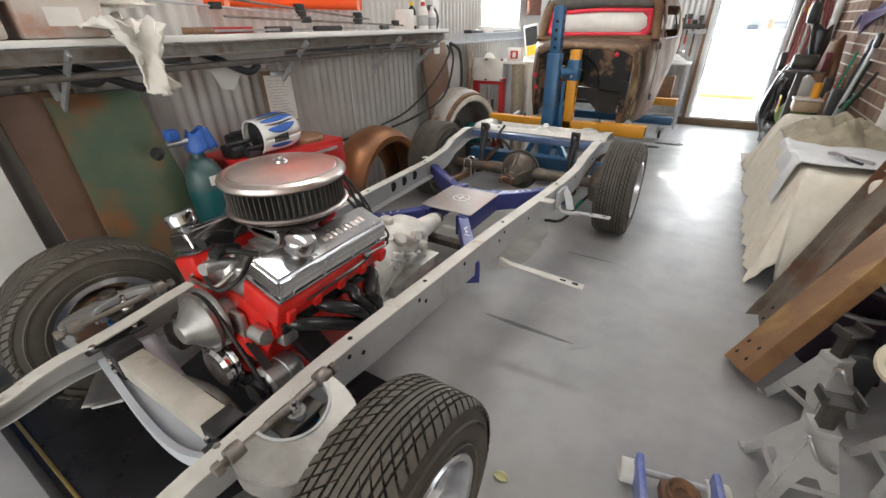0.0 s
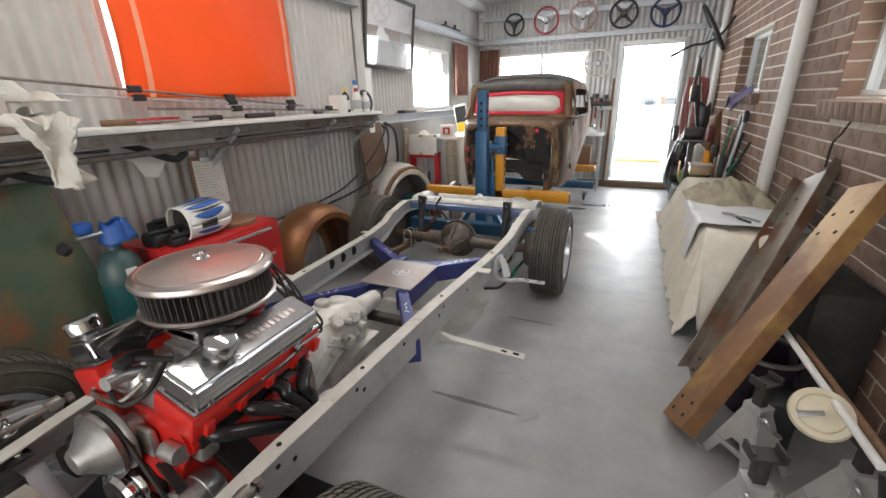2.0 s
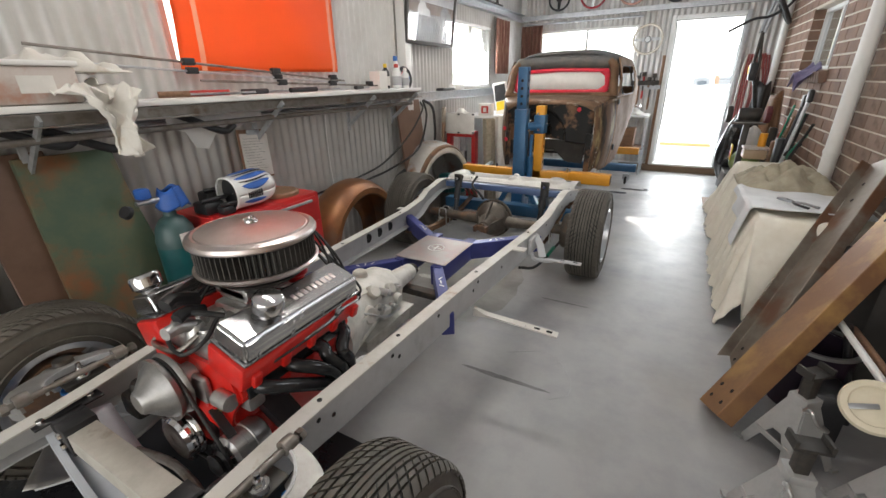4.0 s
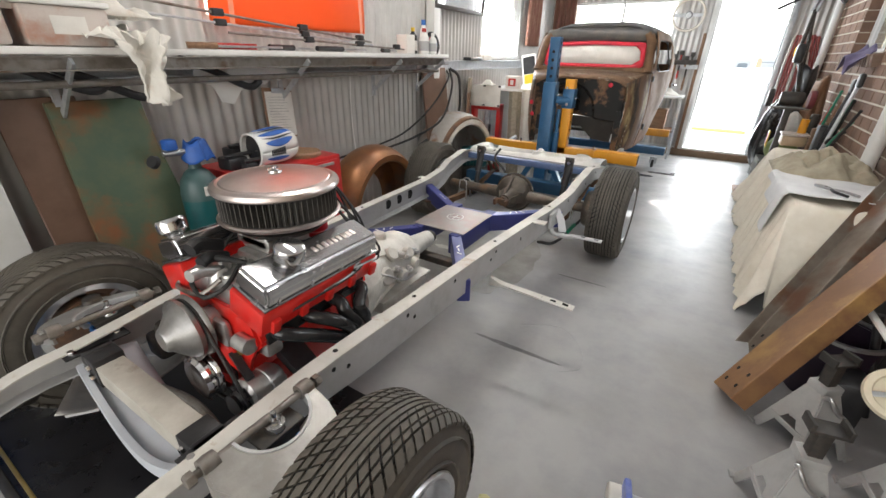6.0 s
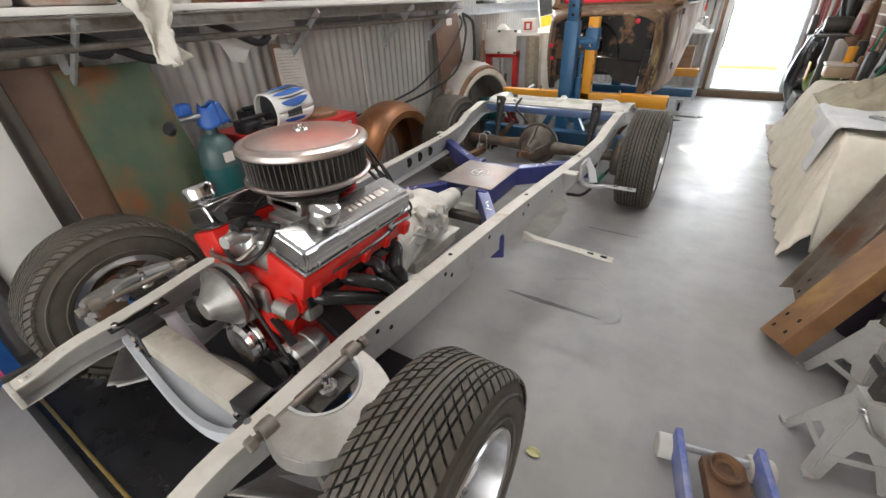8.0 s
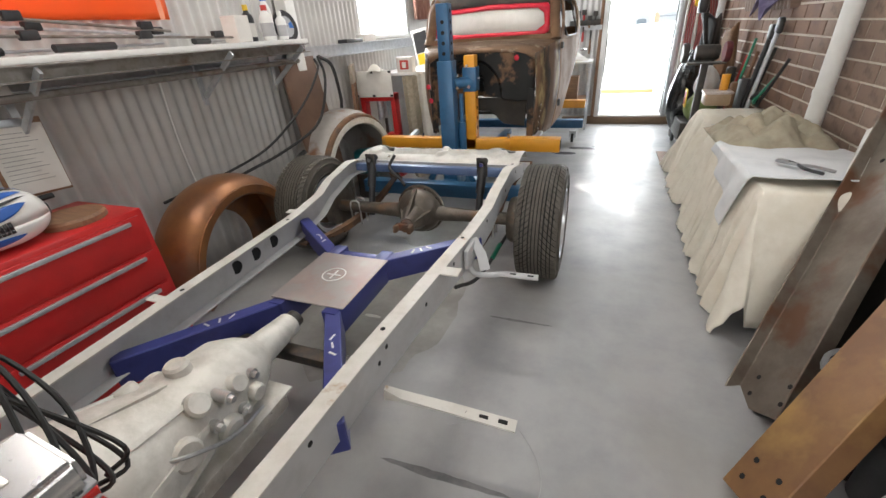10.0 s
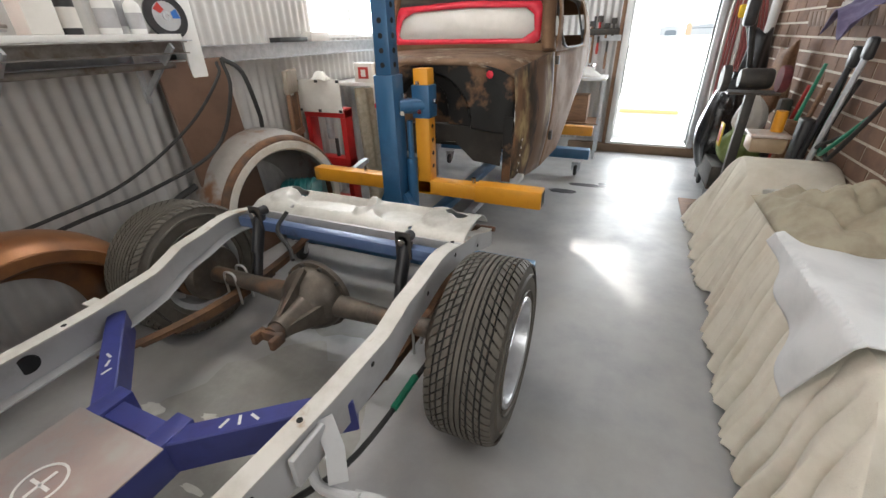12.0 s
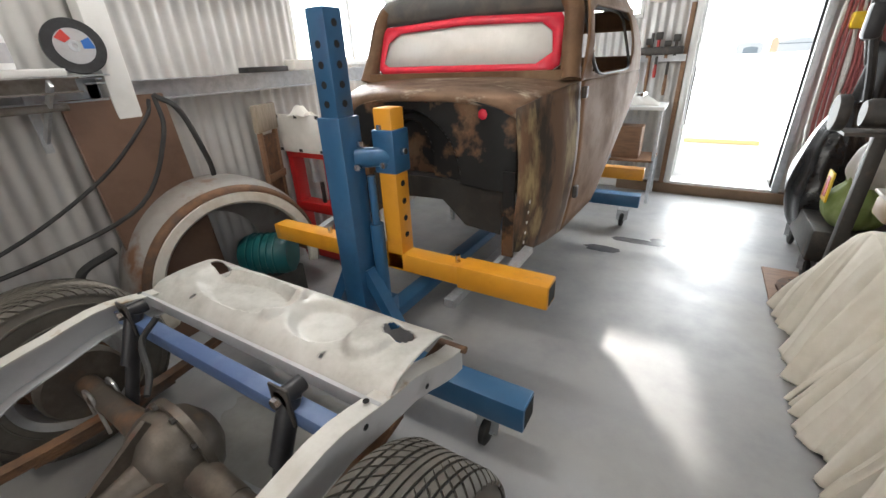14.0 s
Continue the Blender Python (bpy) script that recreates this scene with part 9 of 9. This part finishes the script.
# shadows of the side brackets, painted on the floor as thin dark plates
for x0, x1, y0, w in ((-0.70, -0.20, 2.855, 0.020), (-0.52, -0.18, 3.79, 0.012)):
    pts = [(x0 + (x1 - x0) * q / 12, y0 - w * math.sin(math.pi * q / 12) ** 0.5 * (0.7 + 0.4 * noise.noise((q * 0.7, x0, 0)))) for q in range(13)]
    pts += [(x0 + (x1 - x0) * q / 12, y0 + w * math.sin(math.pi * q / 12) ** 0.5 * (0.7 + 0.4 * noise.noise((q * 0.7, x0, 5)))) for q in range(11, 0, -1)]
    solo("scuff_mark", plate(B(), pts, 0.0006, Matrix.Translation((0, 0, 0.0002))), "scuff", "dark streak painted on the floor as a bracket's shadow", "stain", "floor stains")
M["grime"] = surface("dusty_floor_grime", (0.27, 0.265, 0.245), (0.33, 0.325, 0.305), 0.42, 0, 6, 0.4, 0.65, (0.22, 0.215, 0.195), 2.5, 0.5, 0.7, 0.05, 30)
for cx, cy, rx, ry, sd in ((-1.15, 3.75, 0.46, 0.62, 3), (-1.2, 4.72, 0.34, 0.24, 11)):
    pts = [(cx + rx * math.cos(a) * (1 + 0.3 * noise.noise((math.cos(a) * 3, math.sin(a) * 3, sd))), cy + ry * math.sin(a) * (1 + 0.3 * noise.noise((math.cos(a) * 3, math.sin(a) * 3, sd + 4)))) for a in [2 * math.pi * k / 60 for k in range(60)]]
    solo("grime_patch", plate(B(), pts, 0.0004, Matrix.Translation((0, 0, 0.0002))), "grime", "dark dusty grime patch on the concrete floor", "stain", "floor stains")
M["chalk"] = surface("chalk_dust", (0.62, 0.62, 0.58), (0.5, 0.5, 0.46), 0.9)
for k, (cx, cy, rx, ry) in enumerate(((-1.45, 3.72, 0.07, 0.03), (-1.35, 3.86, 0.04, 0.02), (-1.15, 3.62, 0.05, 0.012), (-0.95, 3.55, 0.03, 0.01), (-1.62, 3.80, 0.06, 0.03))):
    pts = [(cx + rx * math.cos(a) * (1 + 0.6 * noise.noise((math.cos(a) * 3, math.sin(a) * 3, k))), cy + ry * math.sin(a) * (1 + 0.6 * noise.noise((math.cos(a) * 3, math.sin(a) * 3, k + 4)))) for a in [2 * math.pi * q / 24 for q in range(24)]]
    solo("paint_splash", plate(B(), pts, 0.0012, Matrix.Translation((0, 0, 0.0005))), "chalk", "pale splash mark on the concrete floor", "stain", "floor stains")
M["leaf"] = surface("dry_leaf", (0.55, 0.55, 0.30), (0.48, 0.46, 0.24), 0.7)
bm = sheet(B(), lambda u, v: (-0.22 + 0.05 * (u - 0.5), 2.03 + 0.03 * (v - 0.5) * math.sin(math.pi * (0.1 + 0.8 * u)) * 1.3, 0.003 + 0.006 * (2 * v - 1) ** 2), 8, 6)
solo("dry_leaf", bm, "leaf", "small pale dry leaf on the floor", "leaf", thick=0.001)
bm = tube(B(), [(-0.50, 3.05, 0.02), (-0.30, 3.15, 0.015), (-0.15, 3.02, 0.01), (-0.12, 2.88, 0.006), (-0.2, 2.80, 0.006)], 0.0010, 5)
solo("wire_offcut", bm, "bare_steel", "thin loose wire curled on the floor", "wire")
# ceiling tube light above the chassis, plus an added fill batten over the stand
M["lit_tube"] = glowing("lit_tube", (1, 0.96, 0.9), 6.0)
cl = thing("ceiling_light", -1.35, 2.9, ZC - 0.02, "white ceiling batten with a lit tube", "ceiling light", "ceiling battens")
part("batten", box(B(), (-0.65, -0.05, -0.04), (0.65, 0.05, 0.02), bevel=0.006), "white_paint", cl)
part("tube", cyl(B(), (-0.6, 0, -0.06), (0.6, 0, -0.06), 0.014, 12), "lit_tube", cl, "glowing tube")
# made-up batten to go with the far fill lamp
copy_thing(cl, pose(-1.35, 5.2, ZC - 0.02))


# ---- bricks of the east wall ----
BL, BH, JT = 0.255, 0.089, 0.011
_bb = box(B(), (-0.004, 0, 0), (0.03, BL, BH), bevel=0.0025)
_full = link_mesh("brick", _bb, "brick")
BRICK_MESH = _full.data
bpy.data.objects.remove(_full)
rest = B()
count = 0
rows = int(ZC / (BH + JT))
for r in range(rows):
    z = 0.005 + r * (BH + JT)
    y = 1.2 + (0.5 * (BL + JT) if r % 2 else 0.0)
    while y < YN - 0.02:
        y1 = min(y + BL, YN)
        inside = any(y1 > w[0] and y < w[1] and z + BH > w[2] - 0.09 and z < w[3] for w in (BRICK_WIN1, BRICK_WIN2))
        pieces = []
        if inside:
            for w in (BRICK_WIN1, BRICK_WIN2):
                if y1 > w[0] and y < w[1] and z + BH > w[2] - 0.09 and z < w[3]:
                    if y < w[0] - 0.02:
                        pieces.append((y, w[0]))
                    if y1 > w[1] + 0.02:
                        pieces.append((w[1], y1))
        else:
            pieces.append((y, y1))
        for a, b in pieces:
            near = 2.6 < a and b < 5.9 and 0.55 < z < 2.45 and b - a > BL - 0.001
            if near and count < 290:
                ob = new("brick", BRICK_MESH)
                ob.parent = EAST
                ob.matrix_basis = Matrix.Translation((XR - 0.002 * random.random(), a, z))
                count += 1
            else:
                x0 = XR - 0.004 - 0.002 * random.random()
                v = [rest.verts.new(p) for p in ((x0, a + 0.003, z + 0.003), (x0, b - 0.003, z + 0.003), (x0, b - 0.003, z + BH - 0.003), (x0, a + 0.003, z + BH - 0.003), (XR + 0.01, a, z), (XR + 0.01, b, z), (XR + 0.01, b, z + BH), (XR + 0.01, a, z + BH))]
                for q in ((0, 1, 2, 3), (0, 4, 5, 1), (1, 5, 6, 2), (2, 6, 7, 3), (3, 7, 4, 0)):
                    rest.faces.new([v[i] for i in q])
        y += BL + JT
M["brick_rest"] = surface("brick_far", (0.25, 0.152, 0.106), (0.19, 0.115, 0.083), 0.85, 0, 5, 0.4, 0.65, (0.165, 0.10, 0.075), 2.5, 0.5, 0.7, 0.4, 45)
tagged(part("brickwork", rest, "brick_rest", EAST, "brown wire-cut bricks"), kind="stuff")
# dark brick reveals of the windows
for k, (a0, a1, z0, z1) in enumerate((BRICK_WIN1, BRICK_WIN2)):
    bm = B()
    n = int((z1 - z0) / (BH + JT))
    for q in range(n + 1):
        zz = z0 + q * (BH + JT)
        for y in (a0, a1):
            s = 1 if y == a0 else -1
            box(bm, (XR - 0.003, min(y, y + s * 0.008), zz), (XR + 0.105, max(y, y + s * 0.008), min(zz + BH, z1)))
    tagged(part("reveal_brick", bm, "brick_rest", EAST, "dark brick window reveal"), kind="stuff")
